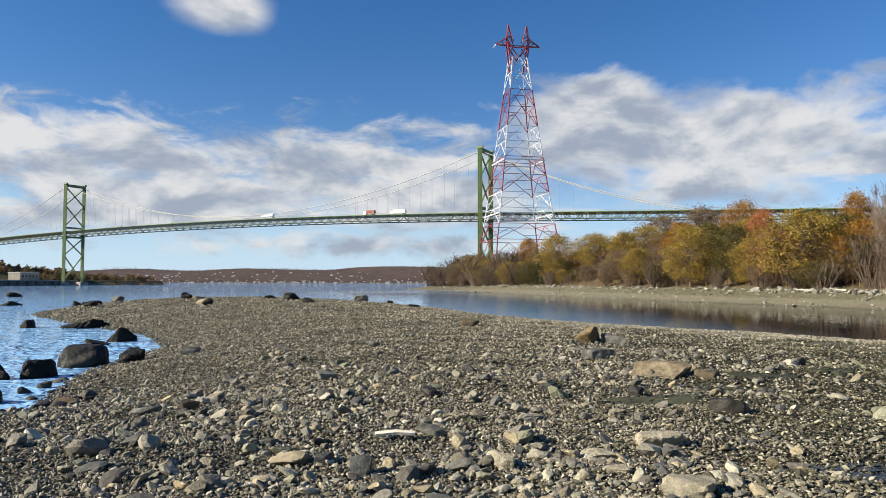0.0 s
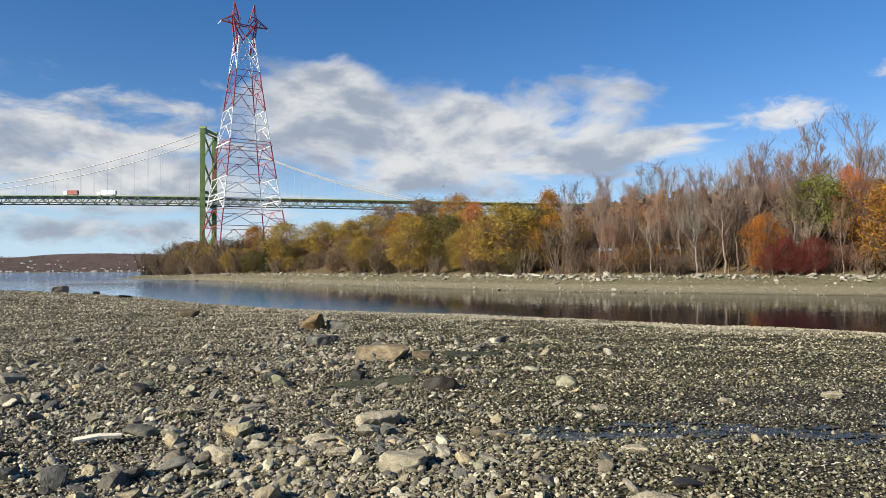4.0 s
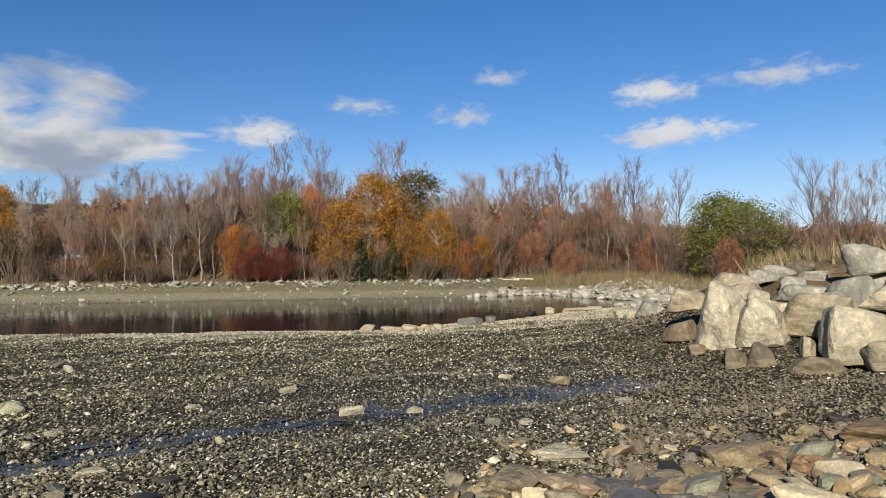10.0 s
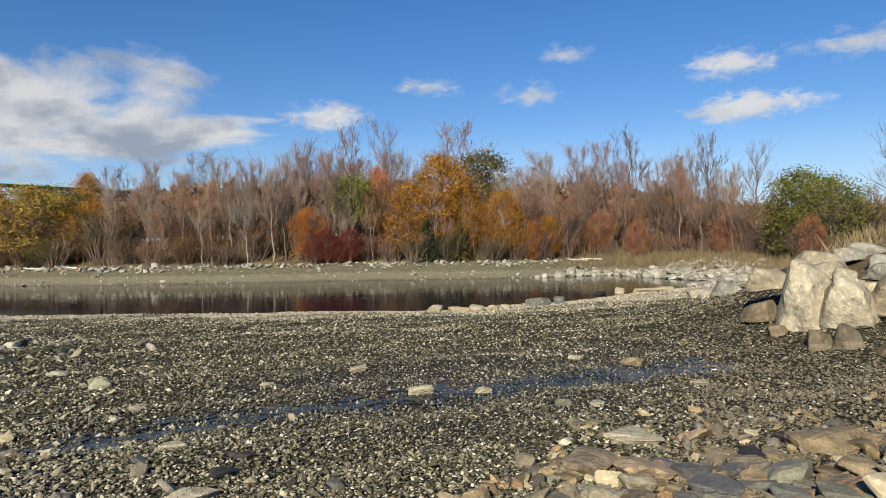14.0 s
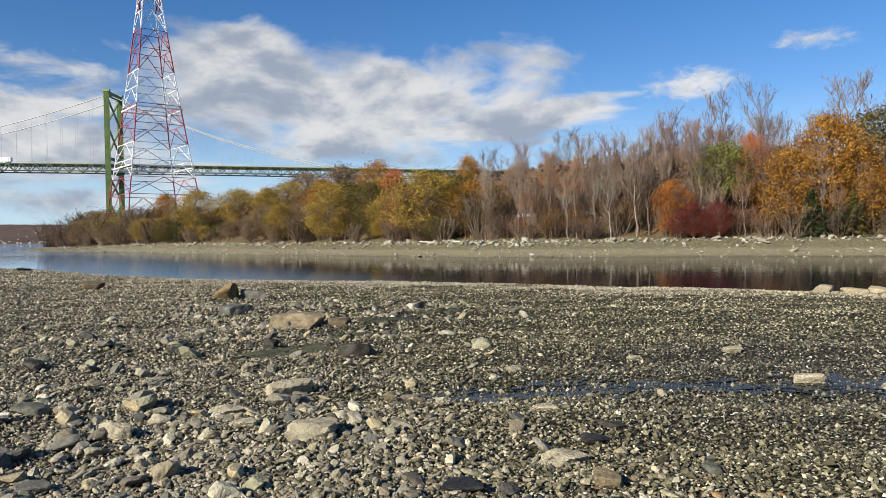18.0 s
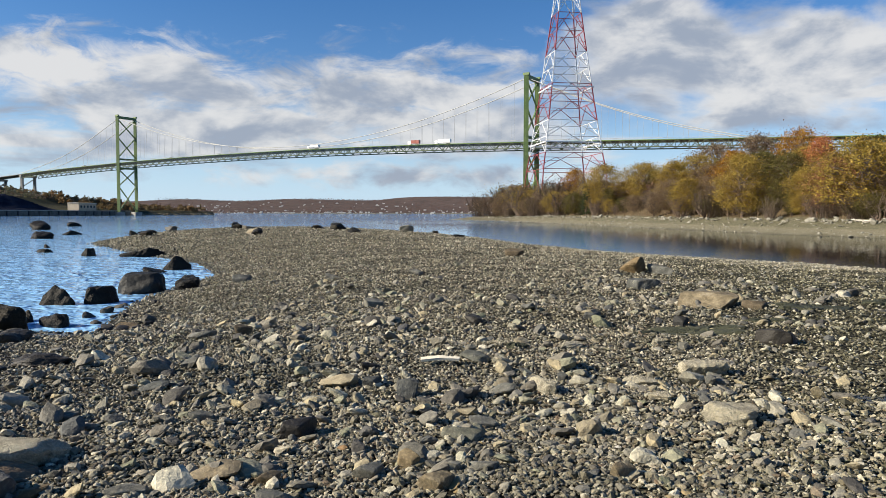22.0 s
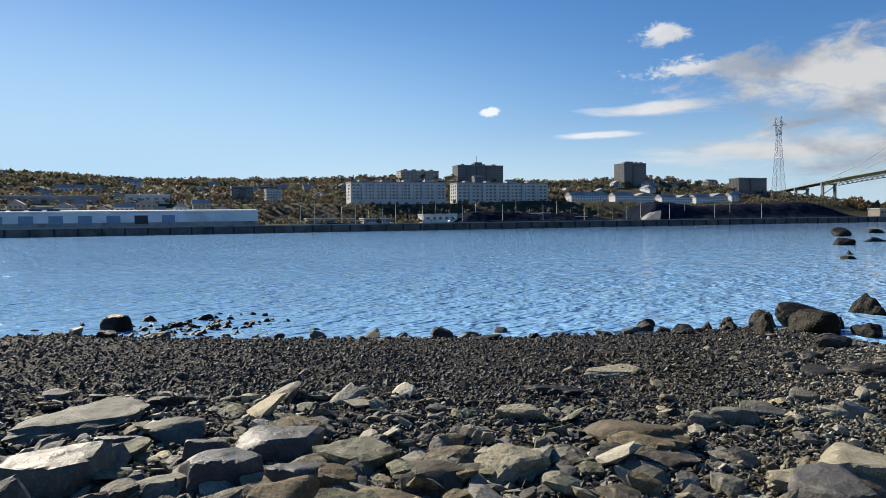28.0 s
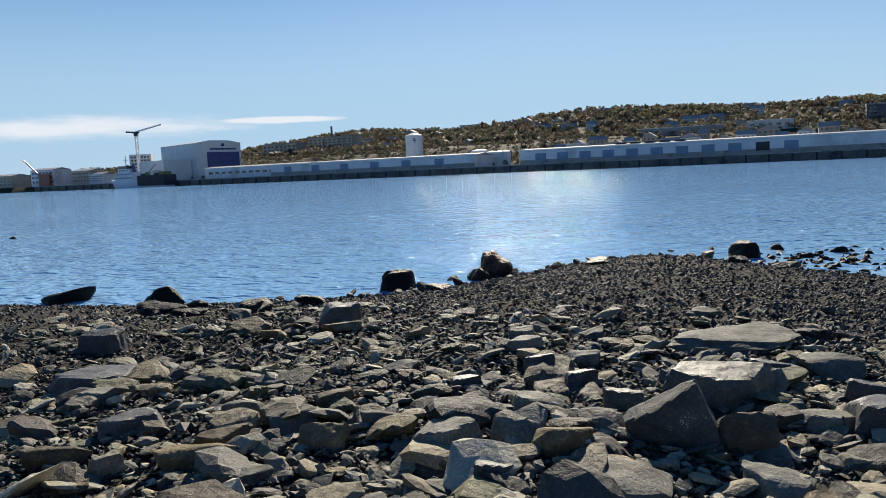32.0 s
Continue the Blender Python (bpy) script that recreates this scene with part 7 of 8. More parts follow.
stones("barnacled", "stones on the spit", [(2.39, 9.93, 0.18, 0.14), (1.19, 9.87, 0.32, 0.11), (0.2, 8.61, 0.25, 0.11), (0.63, 6.97, 0.39, 0.17), (2.38, 7.93, 0.54, 0.21), (1.65, 7.6, 0.48, 0.09), (1.61, 6.54, 0.23, 0.08), (2.05, 5.9, 0.38, 0.18), (-3.19, 4.52, 0.72, 0.21), (-2.38, 7.36, 0.17, 0.11), (4.06, 5.34, 0.26, 0.07), (3.32, 4.14, 0.4, 0.08), (8.77, 7.18, 0.29, 0.09), (5.21, 7.58, 0.21, 0.07), (6.32, 1.95, 0.51, 0.09), (11.88, 4.75, 0.26, 0.1), (7.7, 5.26, 0.35, 0.15), (8.29, 4.64, 0.28, 0.1), (10.01, 2.27, 0.27, 0.08), (7.74, 2.87, 0.2, 0.05), (7.2, 7.52, 0.24, 0.07)])
stones("buff", "stones on the spit", [(-1.53, 7.42, 0.44, 0.13)])
stones("slate", "stones on the spit", [(-3, 3.83, 0.52, 0.21)])
stones("buff", "stones by the cove", [(23.85, 15.69, 0.94, 0.4), (24.71, 15.08, 0.91, 0.25), (25.42, 14.69, 0.65, 0.28), (26.53, 14.59, 0.62, 0.26), (51.96, 17.78, 0.84, 0.51), (51.17, 15.42, 2.42, 0.48), (57.03, 15.84, 1.34, 0.4), (29.9, 15.69, 0.53, 0.24)])
stones("grey", "stones by the cove", [(31.83, 15.08, 1.43, 0.49), (32.36, 14.09, 0.55, 0.47)])
stones("dark", "stones by the cove", [(50.15, 18.65, 1.32, 0.33)])
stones("dark", "cobbles below the boulders", [(6.2, 0.99, 0.26, 0.13), (6.89, 0.88, 0.21, 0.09), (8.91, -0.32, 0.22, 0.11)])
stones("slate", "cobbles below the boulders", [(5.3, 1.06, 0.37, 0.12), (5.46, 0.82, 0.32, 0.12), (6.47, -0.09, 0.5, 0.09), (5.62, 1.54, 0.27, 0.09), (5.57, 1.34, 0.31, 0.1)])
stones("tan", "cobbles below the boulders", [(6.14, 0.24, 0.33, 0.15), (7.19, -0.1, 0.25, 0.12), (5.72, -0.77, 0.42, 0.17), (5.17, 1.54, 0.23, 0.11), (5.72, 0.84, 0.3, 0.1), (5.12, 1.31, 0.2, 0.09)])
stones("cream", "cobbles below the boulders", [(5.46, -0.09, 0.5, 0.19), (6.25, -0.77, 0.34, 0.14), (5.88, -0.54, 0.24, 0.11), (5.02, 1.76, 0.21, 0.11)])
stones("brown", "cobbles below the boulders", [(7.77, -0.7, 0.89, 0.18), (7.03, 0.43, 0.76, 0.13), (6.13, 0.44, 0.21, 0.08)])
stones("buff", "cobbles below the boulders", [(6.37, -0.22, 0.38, 0.15), (10.53, -1.64, 0.43, 0.26), (8.33, -1.11, 0.45, 0.23), (6.84, -1, 0.32, 0.12)])
stones("grey", "cobbles below the boulders", [(5.5, 1.98, 0.27, 0.07), (5.28, 0.58, 0.26, 0.13), (5.36, 0.35, 0.24, 0.13), (6.01, 0.62, 0.18, 0.11), (7.72, -1.22, 0.31, 0.13), (6.48, 2.1, 0.15, 0.07), (5.65, -0.38, 0.2, 0.08)])
stones("barnacled", "cobbles below the boulders", [(6.23, 1.93, 0.45, 0.08)])
stones("slate", "large stones on the beach", [(-5.74, -0.3, 0.82, 0.24), (-5.65, 1.2, 0.67, 0.23), (-5.28, 0.71, 0.58, 0.23), (-4.9, 1.16, 0.39, 0.16), (-6.44, 0.12, 0.39, 0.16), (-6.22, -1.66, 0.34, 0.23), (-5.9, -1.28, 0.32, 0.18), (-5.61, -5.84, 1.11, 0.19), (-6.8, -7.1, 0.6, 0.28), (-8.54, -4.84, 0.55, 0.36), (-4.08, -1.48, 0.29, 0.15), (-5.25, -0.85, 0.28, 0.16), (-5.84, 0.7, 0.36, 0.19), (-4.25, -4.2, 0.52, 0.16), (-5.84, -2.22, 0.32, 0.11)])
stones("tan", "large stones on the beach", [(-5.99, 1.5, 0.41, 0.18), (-5.23, 2.46, 0.31, 0.16), (-3.66, 3, 0.22, 0.14), (-4.91, 0.98, 0.39, 0.11), (-4.45, -1.13, 0.43, 0.19), (-4.35, -2.71, 0.34, 0.18), (-3.78, -3.4, 0.5, 0.17), (-4.44, 0.91, 0.54, 0.27), (-4.23, 1.49, 0.48, 0.12)])
stones("grey", "large stones on the beach", [(-7.47, -0.06, 1.02, 0.14), (-6.69, 0.61, 0.48, 0.14), (-4.14, 2.73, 0.23, 0.09), (-9.46, -0.31, 0.34, 0.1), (-5.29, 2.11, 0.21, 0.1), (-4.6, 4.54, 0.32, 0.14), (-4.66, 5.37, 0.3, 0.1), (-6.06, 2.35, 0.24, 0.09), (-4.51, -1.45, 0.35, 0.19), (-4.71, -2.51, 0.34, 0.18), (-5.53, -4.6, 0.47, 0.15), (-4.18, -0.72, 0.51, 0.13), (-4.73, -3.59, 0.31, 0.15), (-4.7, -3.14, 0.37, 0.16), (-6.27, -2.91, 0.36, 0.1), (-5.62, -3.94, 0.3, 0.1), (-7.32, -3.56, 0.3, 0.1), (-3.77, -2.83, 0.29, 0.1)])
stones("brown", "large stones on the beach", [(-4.7, 1.36, 0.26, 0.16), (-4.56, 3.75, 0.82, 0.22), (-4.81, -0.11, 0.4, 0.27), (-3.53, -4.23, 0.4, 0.18), (-4.16, -3.36, 0.41, 0.13), (-4.2, -5.14, 0.39, 0.13), (-5.25, -3.12, 0.35, 0.13), (-4.51, 1.91, 0.49, 0.14)])
stones("pale", "large stones on the beach", [(-5, 1.63, 0.25, 0.13), (-3.49, 3.5, 0.22, 0.11), (-5.27, 0.37, 0.44, 0.11), (-4.5, -1.91, 0.51, 0.21), (-3.6, -3.76, 0.25, 0.15), (-5.29, -1.48, 0.44, 0.13), (-7.61, -2.17, 0.37, 0.14), (-6.65, -1.37, 0.32, 0.12), (-4.95, -5.22, 0.35, 0.14), (-4.29, 0.01, 0.38, 0.12), (-4.69, 0.44, 0.28, 0.09), (-6.98, -1.98, 0.41, 0.13)])
stones("barnacled", "large stones on the beach", [(-5.24, 2.78, 0.32, 0.15), (-5.72, 3.42, 0.46, 0.15), (-4.43, 2.47, 0.58, 0.24), (-3.24, 3.96, 0.56, 0.14), (-7.66, 6.18, 0.68, 0.1), (-4.41, 5.96, 0.35, 0.11)])
stones("dark", "large stones on the beach", [(-6.4, 4.48, 0.65, 0.1)])
boulders("cream", [(14.8, 1.49, 2.19, 1.11, 1.2, 0), (14.62, 0.75, 2.09, 1.01, 0.88, -8), (13.53, -0.83, 2.01, 1.55, 0.95, 12), (12.95, -1.85, 1.96, 1.52, 0.93, -28), (15.2, -1.57, 2.53, 1.43, 0.6, 14), (15.39, 0.87, 2.55, 0.44, 0.35, -20)])
boulders("buff", [(14.8, -0.18, 2.28, 1.26, 0.82, 8), (12.99, -1.04, 1.74, 0.77, 0.5, -12), (17.72, -1.86, 3.21, 1.05, 0.7, 0), (16.51, 1.49, 2.87, 0.98, 0.4, -8), (15.88, 2.23, 2.47, 0.89, 0.52, -14), (13.81, 0.01, 1.78, 0.28, 0.34, 10), (16.05, 1.24, 2.43, 0.97, 0.73, 0)])
boulders("pale", [(16.56, -2.07, 3.03, 1.16, 0.6, 6), (16.86, 0.29, 2.79, 0.53, 0.33, -10), (17.81, -0.12, 2.96, 0.65, 0.26, -5)])
boulders("grey", [(16.76, -1.02, 3.25, 0.94, 0.79, -30), (15.67, -0.76, 2.68, 0.9, 0.52, -6), (16.64, 0.13, 2.63, 1.33, 0.34, -4), (18.61, 0.52, 2.94, 1.44, 0.61, -12), (17.8, 0.99, 2.96, 0.8, 0.4, -20), (15.42, -0.42, 2.31, 1.01, 0.67, 0), (16.71, -2.16, 2.27, 1.16, 0.7, 0), (17.27, -1.48, 2.84, 1.35, 0.61, 0)])
boulders("slate", [(16.65, -2.68, 2.91, 0.8, 0.64, -10), (15.67, -2.59, 2.55, 0.9, 0.67, 15)])
boulders("brown", [(15.45, 2.33, 1.86, 0.65, 0.43, -10), (13.28, 0.75, 1.65, 0.48, 0.38, 0), (13.1, -0.18, 1.55, 0.88, 0.29, 2), (13.26, 1.14, 1.59, 0.38, 0.32, 0), (14.44, 1.94, 1.6, 0.4, 0.2, 0)])
for k, (x, y, w, h) in enumerate([(-21.8, 65.6, 1.5, 0.66), (-32.7, 89.5, 1.8, 0.7), (-17.2, 80.6, 1.9, 0.9), (-11.4, 97.4, 2.2, 0.9), (-20.4, 83.2, 1.35, 0.5), (-13.8, 71.9, 1.4, 0.5), (-40.5, 88.0, 1.5, 0.6), (-6.5, 88.0, 1.5, 0.5), (-3.0, 76.0, 1.2, 0.4), (-27.0, 78.0, 1.2, 0.5)]):
    rock("tip_rock", "grey rock on the shingle near the end of the spit", "rock", x, y, w, h, M_WET if k % 3 else M_STONE, "rocks at the spit's end", k)
rock("stone", "tall grey-green pointed stone leaning among the cobbles", "stone", -4.8, -0.5, 0.6, 0.38, STONE["grey"], "large stones on the beach", 4, 0.1, 96, form=PEAK)
for k, (x, y, w, h) in enumerate([(12.6, -3.1, 1.4, 0.9), (13.6, -3.9, 1.5, 1.1), (14.8, -3.3, 1.4, 0.9), (14.8, -4.5, 1.4, 0.9), (12.6, -5.2, 1.4, 1.0), (16.2, -3.6, 1.5, 0.8), (13.9, -6.0, 1.5, 1.0), (18.6, 1.7, 0.9, 0.3), (20.2, 2.9, 0.9, 0.35), (22.5, 4.4, 1.0, 0.4), (25.5, 5.6, 1.0, 0.4), (29.0, 6.6, 1.1, 0.4)]):
    rock("boulder", "weathered cream and grey boulder piled in the bank", "boulder", x, y, w, h, M_BOULDER if k % 3 else M_BOULDER_GREY, "boulder bank", k * 7 + 3, 0.14, form=BLOCKS[(k * 3) % len(BLOCKS)])
filler = [rock_shape(840 + k, 3, 6, 0.8, 0.05, 0.3) for k in range(6)]
pack = random.Random(8)
for k in range(36):
    x, y = pack.uniform(14.6, 18.5), pack.uniform(-4.5, 1.6)
    rock("boulder", "smaller broken boulder wedged between the large ones", "boulder", x, y, pack.uniform(0.5, 0.9), pack.uniform(0.15, 0.35), (M_BOULDER_GREY, M_BOULDER_BROWN, M_BOULDER_BUFF)[k % 3], "boulder bank", k * 5, 0.25, form=filler[k % 6])

# a bleached plank and mats of weed on the shingle
plank = Shape().add([(-0.24, -0.05, 0.02), (0.0, -0.035, 0.035), (0.22, -0.04, 0.02), (0.24, 0.03, 0.02), (0.0, 0.055, 0.035), (-0.24, 0.04, 0.02), (-0.24, -0.05, 0.05), (0.0, -0.035, 0.065), (0.22, -0.04, 0.05), (0.24, 0.03, 0.05), (0.0, 0.055, 0.065), (-0.24, 0.04, 0.05)],
                    [(6, 7, 10, 11), (7, 8, 9, 10), (5, 4, 1, 0), (4, 3, 2, 1), (0, 1, 7, 6), (1, 2, 8, 7), (2, 3, 9, 8), (3, 4, 10, 9), (4, 5, 11, 10), (5, 0, 6, 11)])
tagged(new("plank", plank.mesh("plank", M_WOOD)), "short bleached wooden plank lying on the shingle", "plank").matrix_world = pose(-0.56, 8.45, ground_at(-0.56, 8.45) + 0.035, 9, 0, 8)


def weed_mat(x, y, long, wide, turn, seed):
    r = np.random.RandomState(seed)
    a = np.arange(40) * 2 * math.pi / 40
    edge = 1 + 0.22 * np.sin(a * 3 + r.uniform(0, 6)) + 0.14 * np.sin(a * 7 + r.uniform(0, 6)) + r.normal(size=40) * 0.05
    c, s = math.cos(radians(turn)), math.sin(radians(turn))
    v, f = [], []
    for ring, up in ((1.0, -0.07), (0.92, 0.02), (0.6, 0.035), (0.25, 0.04)):
        lx, ly = np.cos(a) * edge * ring * long / 2, np.sin(a) * edge * ring * wide / 2
        px, py = x + lx * c - ly * s, y + lx * s + ly * c
        v.append(np.stack([px, py, height(px, py) + up + 0.022 + r.normal(size=40) * 0.012], 1))
    for i in range(3):
        f += [(i * 40 + j, i * 40 + (j + 1) % 40, (i + 1) * 40 + (j + 1) % 40, (i + 1) * 40 + j) for j in range(40)]
    f.append(tuple(range(120, 160)))
    tagged(new("weed_mat", Shape().add(np.concatenate(v), f).mesh("weed_mat", M_ALGAE)), "dark flat mat of seaweed on the shingle", "seaweed", "weed mats")


for k, row in enumerate(((6.25, 14.1, 1.5, 0.9, 10), (3.5, 11.6, 1.5, 0.7, -12), (8.1, 14.7, 0.9, 0.6, 20), (2.7, 11.2, 0.8, 0.5, 5), (4.9, 12.6, 0.8, 0.4, 0), (0.4, 9.6, 0.3, 0.2, 0))):
    weed_mat(*row, 60 + k)

def puddle(points, wide, count, seed, label, big=0.16):
    """Shallow water along a line, standing in many small pools between the pebbles."""
    r = np.random.RandomState(seed)
    q = np.array(points, float)
    u = r.uniform(0, len(q) - 1, count)
    x, y = np.interp(u, np.arange(len(q)), q[:, 0]) + r.normal(size=count) * wide, np.interp(u, np.arange(len(q)), q[:, 1]) + r.normal(size=count) * wide
    a = np.arange(9) * 2 * math.pi / 9
    pools = Shape()
    for px, py, size in zip(x, y, r.lognormal(math.log(big), 0.5, count)):
        edge = size * r.uniform(0.55, 1.2, 9)
        ring = np.stack([px + np.cos(a) * edge * 1.3, py + np.sin(a) * edge * 0.8], 1)
        z = height(ring[:, 0], ring[:, 1]).mean() + 0.016
        pools.add(np.column_stack([ring, np.full(9, z)]), [tuple(range(9))])
    tagged(new("puddle", pools.mesh("puddle", M_PUDDLE)), label, "puddle", kind="stuff")


puddle([(3.6, 6.9), (5.3, 6.3), (6.9, 5.5), (8.9, 4.24), (10.7, 2.8), (11.6, 2.2)], 0.17, 640, 3, "thin trickle of water in the hollow of the shingle", 0.06)
puddle([(7.6, 5.2), (9.2, 4.3), (10.9, 3.3), (12.2, 2.7)], 0.24, 460, 5, "shallow wet patch shining on dark shingle", 0.06)
puddle([(-9.8, 15.4), (-9.3, 14.4), (-8.7, 13.6)], 0.15, 30, 6, "small tide pool among the stones", 0.22)
puddle([(-14.2, 12.4), (-13.2, 12.0)], 0.12, 16, 8, "small tide pool near the waterline", 0.25)

# ---- cobbles, pebbles and shells ----
r = np.random.RandomState(77)


def ring_places(count, near, far, az0, az1, seed):
    """Places round the spit's middle, as many in each doubling of the distance."""
    q = np.random.RandomState(seed)
    d = np.exp(q.uniform(math.log(near), math.log(far), count))
    a = np.radians(q.uniform(az0, az1, count))
    p = np.stack([-np.sin(a) * d, np.cos(a) * d], 1)
    return p, d


def on_spit(p, low=-0.12):
    h = height(p[:, 0], p[:, 1])
    return (h > low) & (dist_line(p[:, 0], p[:, 1], FAR_SHORE) > 6) & (h < 2.2)


def cobbled(p):
    """Where the beach near the spit's middle is covered by cobbles rather than shingle."""
    az, d = np.degrees(np.arctan2(-p[:, 0], p[:, 1])), np.hypot(p[:, 0], p[:, 1])
    edge = np.interp(az, [-110, -84, -70, -57, -20, 20, 40, 55, 80, 100, 125, 150], [9.8, 8.0, 6.4, 4.9, 4.6, 5.0, 6.2, 7.4, 8.2, 9.0, 14, 15])
    return d < edge * (1 + 0.10 * wavy(p[:, 0], p[:, 1], 1.7, 12) + r.normal(size=len(p)) * 0.07)


cobble_meshes = []
for k in range(12):
    v, f = rock_shape(900 + k, 3, (4, 6, 5)[k % 3], (0.40, 0.52, 0.28)[k % 3], 0.045, 1.4)
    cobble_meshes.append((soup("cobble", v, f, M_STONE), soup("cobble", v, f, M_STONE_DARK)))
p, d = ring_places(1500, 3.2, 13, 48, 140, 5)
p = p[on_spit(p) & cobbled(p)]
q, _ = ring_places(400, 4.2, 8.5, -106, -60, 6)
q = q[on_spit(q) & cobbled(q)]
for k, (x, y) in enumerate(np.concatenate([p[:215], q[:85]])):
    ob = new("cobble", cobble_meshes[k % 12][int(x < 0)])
    size = float(np.clip(r.lognormal(math.log(0.26), 0.38), 0.12, 0.6))
    ob.parent = ground
    ob.matrix_world = pose(x, y, ground_at(x, y) + size * 0.10, r.uniform(-16, 16), r.uniform(-16, 16), r.uniform(0, 360)) @ Matrix.Diagonal((size, size, size, 1))

p, d = ring_places(12000, 2.7, 16, -110, 150, 8)
az = np.degrees(np.arctan2(-p[:, 0], p[:, 1]))
ok = on_spit(p) & cobbled(p) & ((az > 35) | (az < -45) | (r.uniform(size=len(p)) < 0.45))
size = np.where(az > 35, r.lognormal(math.log(0.105), 0.5, len(p)), r.lognormal(math.log(0.042), 0.45, len(p)))
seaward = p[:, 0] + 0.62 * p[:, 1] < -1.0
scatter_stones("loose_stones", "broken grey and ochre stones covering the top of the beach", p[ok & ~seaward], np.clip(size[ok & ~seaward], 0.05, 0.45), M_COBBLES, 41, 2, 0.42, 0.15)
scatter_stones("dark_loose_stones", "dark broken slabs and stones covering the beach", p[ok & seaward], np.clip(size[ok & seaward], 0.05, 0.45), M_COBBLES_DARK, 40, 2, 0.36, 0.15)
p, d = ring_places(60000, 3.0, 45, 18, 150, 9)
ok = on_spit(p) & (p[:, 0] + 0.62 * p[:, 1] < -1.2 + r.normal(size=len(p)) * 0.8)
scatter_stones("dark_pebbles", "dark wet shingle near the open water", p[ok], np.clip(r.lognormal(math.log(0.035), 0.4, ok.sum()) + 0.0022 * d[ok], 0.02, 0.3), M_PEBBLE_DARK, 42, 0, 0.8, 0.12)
p, d = ring_places(330000, 2.8, 90, -100, 70, 10)
land_side = p[:, 0] + 0.62 * p[:, 1] > -1.2 + r.normal(size=len(p)) * 0.8
size = np.clip(r.lognormal(math.log(0.019), 0.5, len(p)) + 0.0027 * d, 0.016, 0.3)
cove_side = (p[:, 0] - 0.2 * p[:, 1] + r.normal(size=len(p)) * 1.2 > 1.6) & (height(p[:, 0], p[:, 1]) > 0.5 + r.normal(size=len(p)) * 0.1)
brown = (p[:, 1] + r.normal(size=len(p)) * 0.35 < 1.6 + 0.24 * (p[:, 0] - 6.6)) & (p[:, 0] < 26)
hollow = np.hypot((p[:, 0] - 9.5) * 0.75, p[:, 1] - 5.2) + r.normal(size=len(p)) * 0.7 < 3.2
ok = on_spit(p) & land_side
strand = (p[:, 0] > 5 + r.normal(size=len(p)) * 1.5) & (height(p[:, 0], p[:, 1]) < 0.96 + 0.14 * wavy(p[:, 0], p[:, 1], 5.0, 3) + r.normal(size=len(p)) * 0.1)
scatter_stones("strand_shingle", "pale dry shingle along the edge of the cove", p[ok & strand], size[ok & strand] * 0.95, M_STRAND, 59, 0, 0.7, 0.12)
ok &= ~strand
close = (d < 6.5) & (p[:, 0] < 6)
scatter_stones("near_pebbles", "rounded grey and buff shingle in the middle of the spit", p[ok & ~cove_side & close], size[ok & ~cove_side & close] * 0.95, M_PEBBLE, 53, 1, 0.7, 0.12)
scatter_stones("pebbles", "grey and buff shingle of the spit", p[ok & ~cove_side & ~close], size[ok & ~cove_side & ~close], M_PEBBLE, 43, 0, 0.8, 0.12)
scatter_stones("brown_pebbles", "brown and tan shingle below the boulder bank", p[ok & cove_side & brown], size[ok & cove_side & brown] * 0.95, M_PEBBLE_BROWN, 55, 0, 0.7, 0.15)
scatter_stones("olive_pebbles", "olive weed-stained shingle on the cove side", p[ok & cove_side & ~hollow & ~brown], size[ok & cove_side & ~hollow & ~brown] * 0.85, M_PEBBLE_OLIVE, 48, 0, 0.8, 0.12)
scatter_stones("hollow_pebbles", "dark wet shingle in the hollow of the beach", p[ok & cove_side & hollow & ~brown], size[ok & cove_side & hollow & ~brown] * 0.8, M_PEBBLE_WET, 52, 0, 0.8, 0.12)
p, d = ring_places(2000, 3.6, 10, -112, -50, 17)
ok = on_spit(p) & cobbled(p)
scatter_stones("ochre_stones", "ochre, tan and grey stones packed at the top of the beach", p[ok], np.clip(r.lognormal(math.log(0.10), 0.4, ok.sum()), 0.05, 0.3), M_COBBLES, 56, 2, 0.6, 0.3)
p, d = ring_places(9000, 2.7, 15, -110, 150, 15)
ok = on_spit(p) & cobbled(p) & (np.degrees(np.arctan2(-p[:, 0], p[:, 1])) > -48)
scatter_stones("small_stones", "small broken stones filling the gaps between the cobbles", p[ok], np.clip(r.lognormal(math.log(0.058), 0.45, ok.sum()) * np.where(p[ok, 0] + 0.3 * p[ok, 1] > -1.5, 0.6, 1.0), 0.025, 0.2), M_COBBLES_DARK, 49, 1, 0.5, 0.1)
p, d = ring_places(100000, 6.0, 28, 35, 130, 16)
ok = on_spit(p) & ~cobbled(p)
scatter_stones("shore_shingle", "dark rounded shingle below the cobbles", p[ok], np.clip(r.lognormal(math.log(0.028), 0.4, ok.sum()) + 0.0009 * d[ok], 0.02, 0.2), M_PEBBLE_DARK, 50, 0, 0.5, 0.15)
small = [rock_shape(820 + k, 2, 6, 0.7, 0.04, 0.3) for k in range(8)]
for k in range(150):
    x, y = r.normal(-23.6, 1.2), r.normal(2.9, 1.3)
    low = max(0.0, -ground_at(x, y))
    if low < 0.7:
        rock("shoal_stone", "black wet stone of a small shoal off the beach", "stone", x, y, float(np.clip(r.lognormal(math.log(0.26), 0.4), 0.14, 0.6)), 0.03 + 0.08 * r.uniform(), M_WET, "shoal stones", k, 0.2, form=small[k % 8])
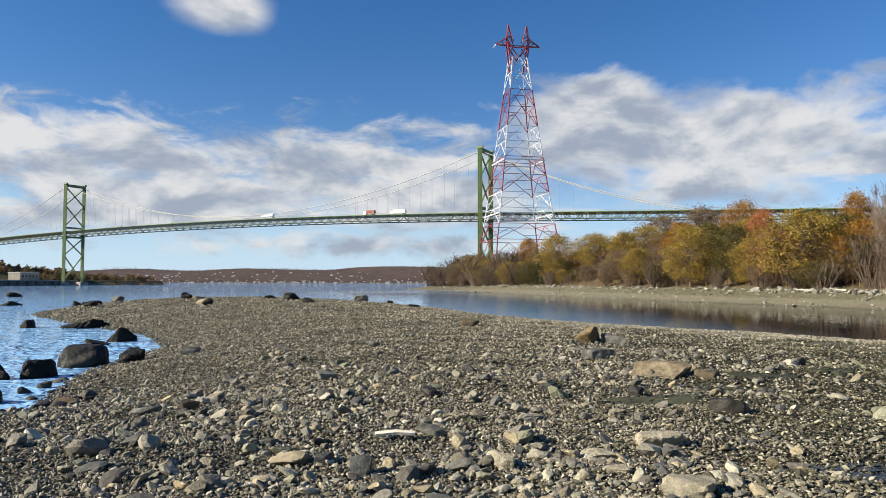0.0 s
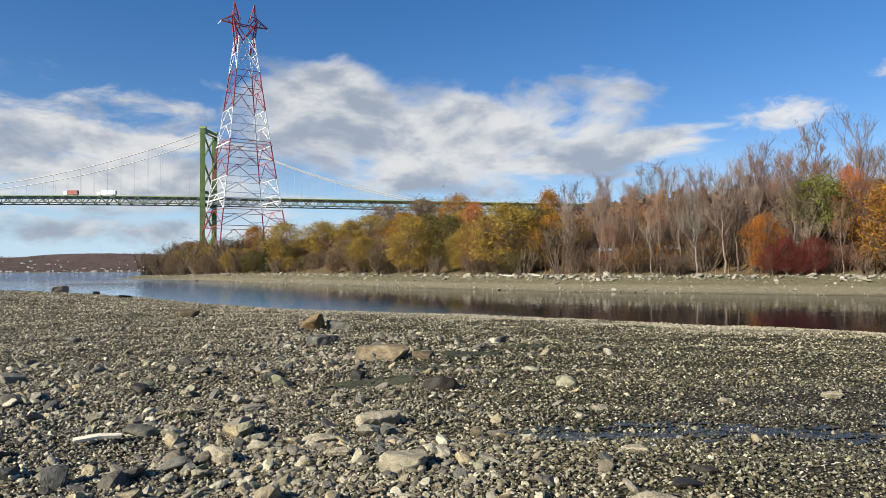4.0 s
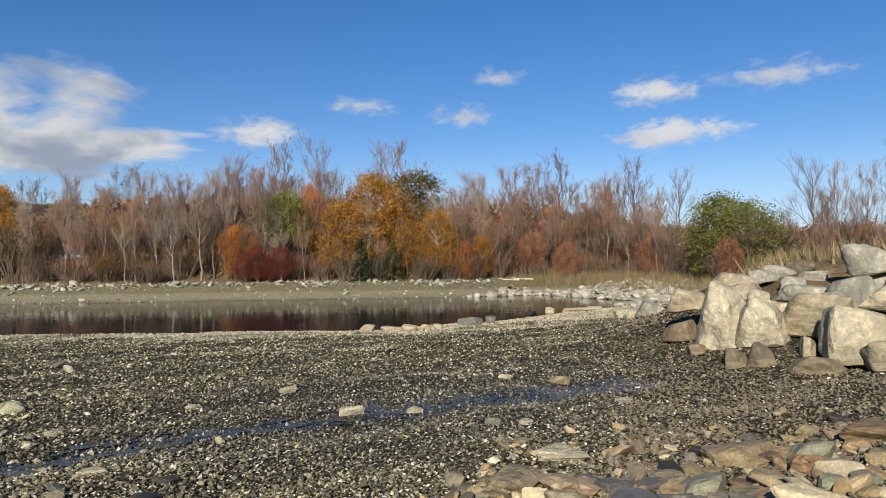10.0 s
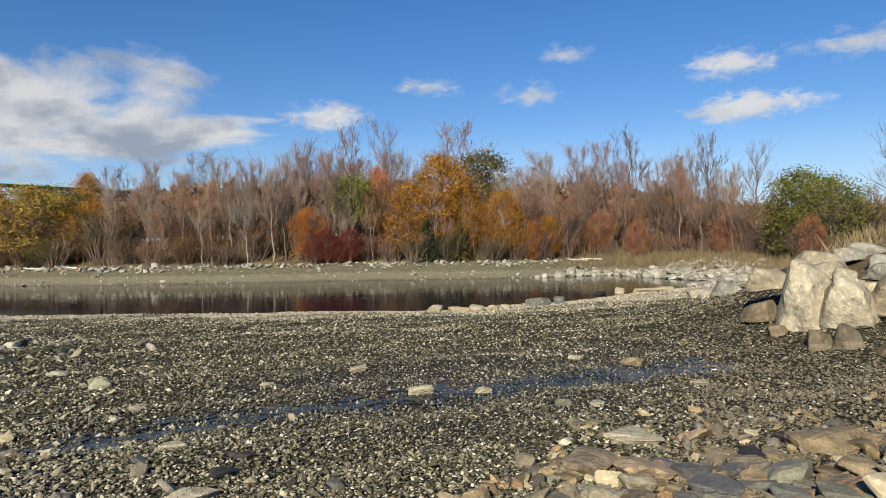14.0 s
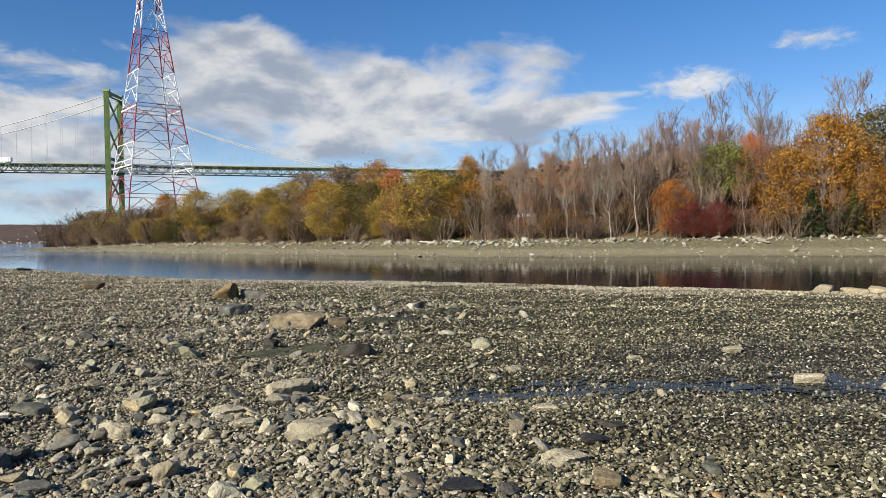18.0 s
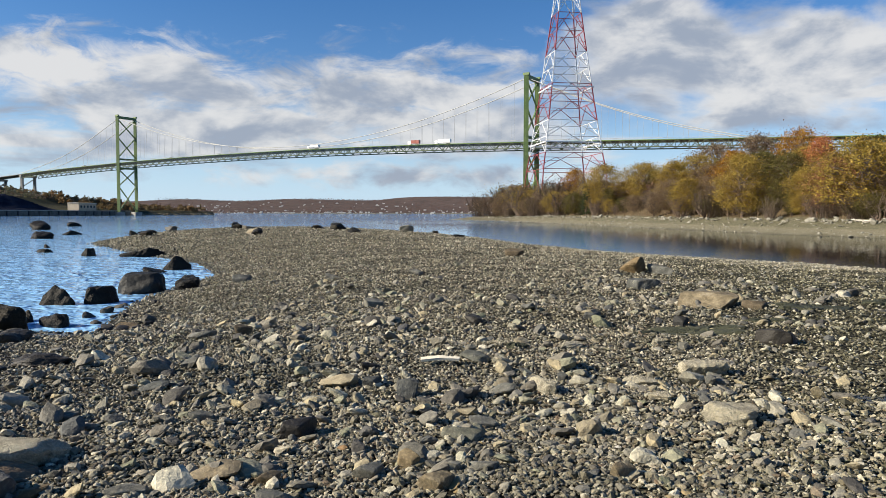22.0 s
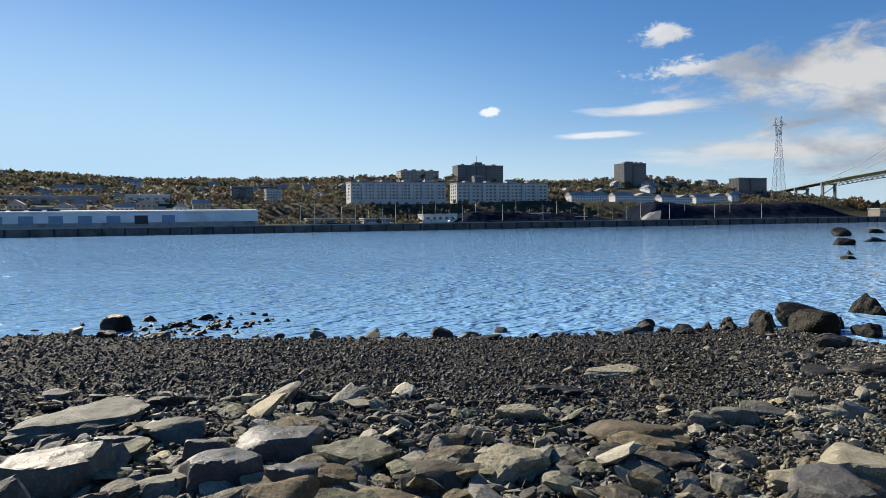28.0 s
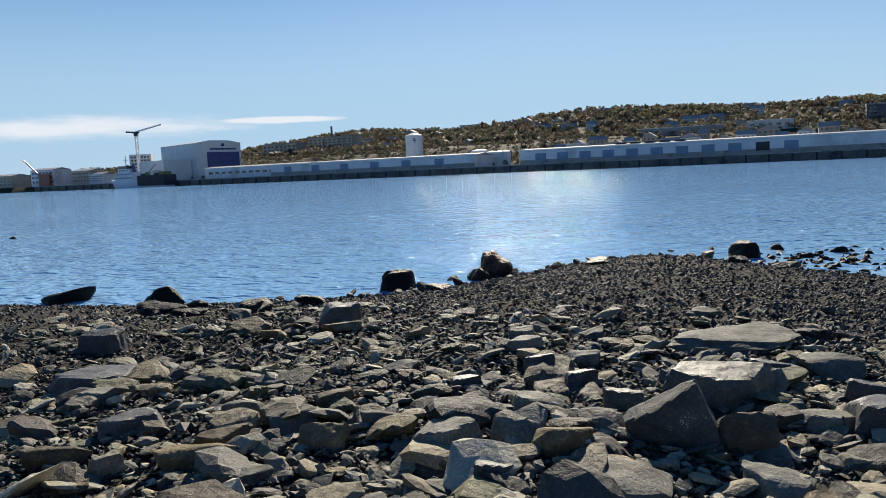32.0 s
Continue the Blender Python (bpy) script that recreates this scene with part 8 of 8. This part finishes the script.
q = np.concatenate([np.stack([r.normal(5.2, 2.4, 700), r.normal(16.5, 3.4, 700)], 1), np.stack([r.normal(-2.0, 2.6, 500), r.normal(9.5, 2.6, 500)], 1), np.stack([r.normal(0.5, 2.0, 350), r.normal(6.6, 1.2, 350)], 1), np.stack([r.normal(-4.2, 2.2, 750), r.normal(15.0, 4.5, 750)], 1)])
q = q[on_spit(q) & (np.hypot(q[:, 0] + 0.56, q[:, 1] - 8.2) > 0.75)]
scatter_stones("rubble", "dark angular rubble in drifts across the spit", q, np.clip(r.lognormal(math.log(0.11), 0.45, len(q)), 0.05, 0.35), M_COBBLES_DARK, 54, 2, 0.55, 0.15)
p, d = ring_places(2600, 3.0, 30, -30, 40, 11)
ok = on_spit(p) & (p[:, 0] < 4)
scatter_stones("scattered_stones", "angular grey stones strewn over the spit", p[ok], np.clip(r.lognormal(math.log(0.05), 0.5, ok.sum()) + 0.0015 * d[ok], 0.025, 0.35), M_COBBLES_DARK, 44, 2, 0.55, 0.15)
p, d = ring_places(30000, 3.2, 40, -95, 25, 13)
ok = on_spit(p) & (r.uniform(size=len(p)) < np.clip(0.35 + p[:, 0] * 0.09, 0.15, 1))
scatter_stones("shells", "bits of white shell strewn over the shingle", p[ok], np.clip(r.lognormal(math.log(0.017), 0.4, ok.sum()) + 0.0015 * d[ok], 0.01, 0.1), M_SHELL, 46, 0, 0.3, 0.0)
p, d = ring_places(1900, 13, 30, 25, 125, 14)
ok = on_spit(p, -0.35) & (height(p[:, 0], p[:, 1]) < 0.35)
scatter_stones("waterline_stones", "black wet stones along the water's edge", p[ok], np.clip(r.lognormal(math.log(0.16), 0.5, ok.sum()), 0.06, 0.6), M_PEBBLE_DARK, 47, 2, 0.6, 0.1)


# the shingle under and behind the camera
p, d = ring_places(16000, 0.15, 3.4, -180, 180, 18)
p = p * (np.sqrt(r.uniform(0, 1, len(p))) * 3.3 / np.maximum(d, 1e-3))[:, None]
scatter_stones("middle_pebbles", "grey and buff shingle on the crest of the spit", p, np.clip(r.lognormal(math.log(0.035), 0.45, len(p)), 0.02, 0.14), M_PEBBLE, 57, 0, 0.7, 0.15)
p, d = ring_places(7000, 2.6, 24, 150, 250, 19)
ok = on_spit(p)
scatter_stones("back_pebbles", "grey shingle and stones at the root of the spit", p[ok], np.clip(r.lognormal(math.log(0.05), 0.6, ok.sum()) + 0.003 * d[ok], 0.025, 0.4), M_COBBLES, 58, 1, 0.6, 0.2)
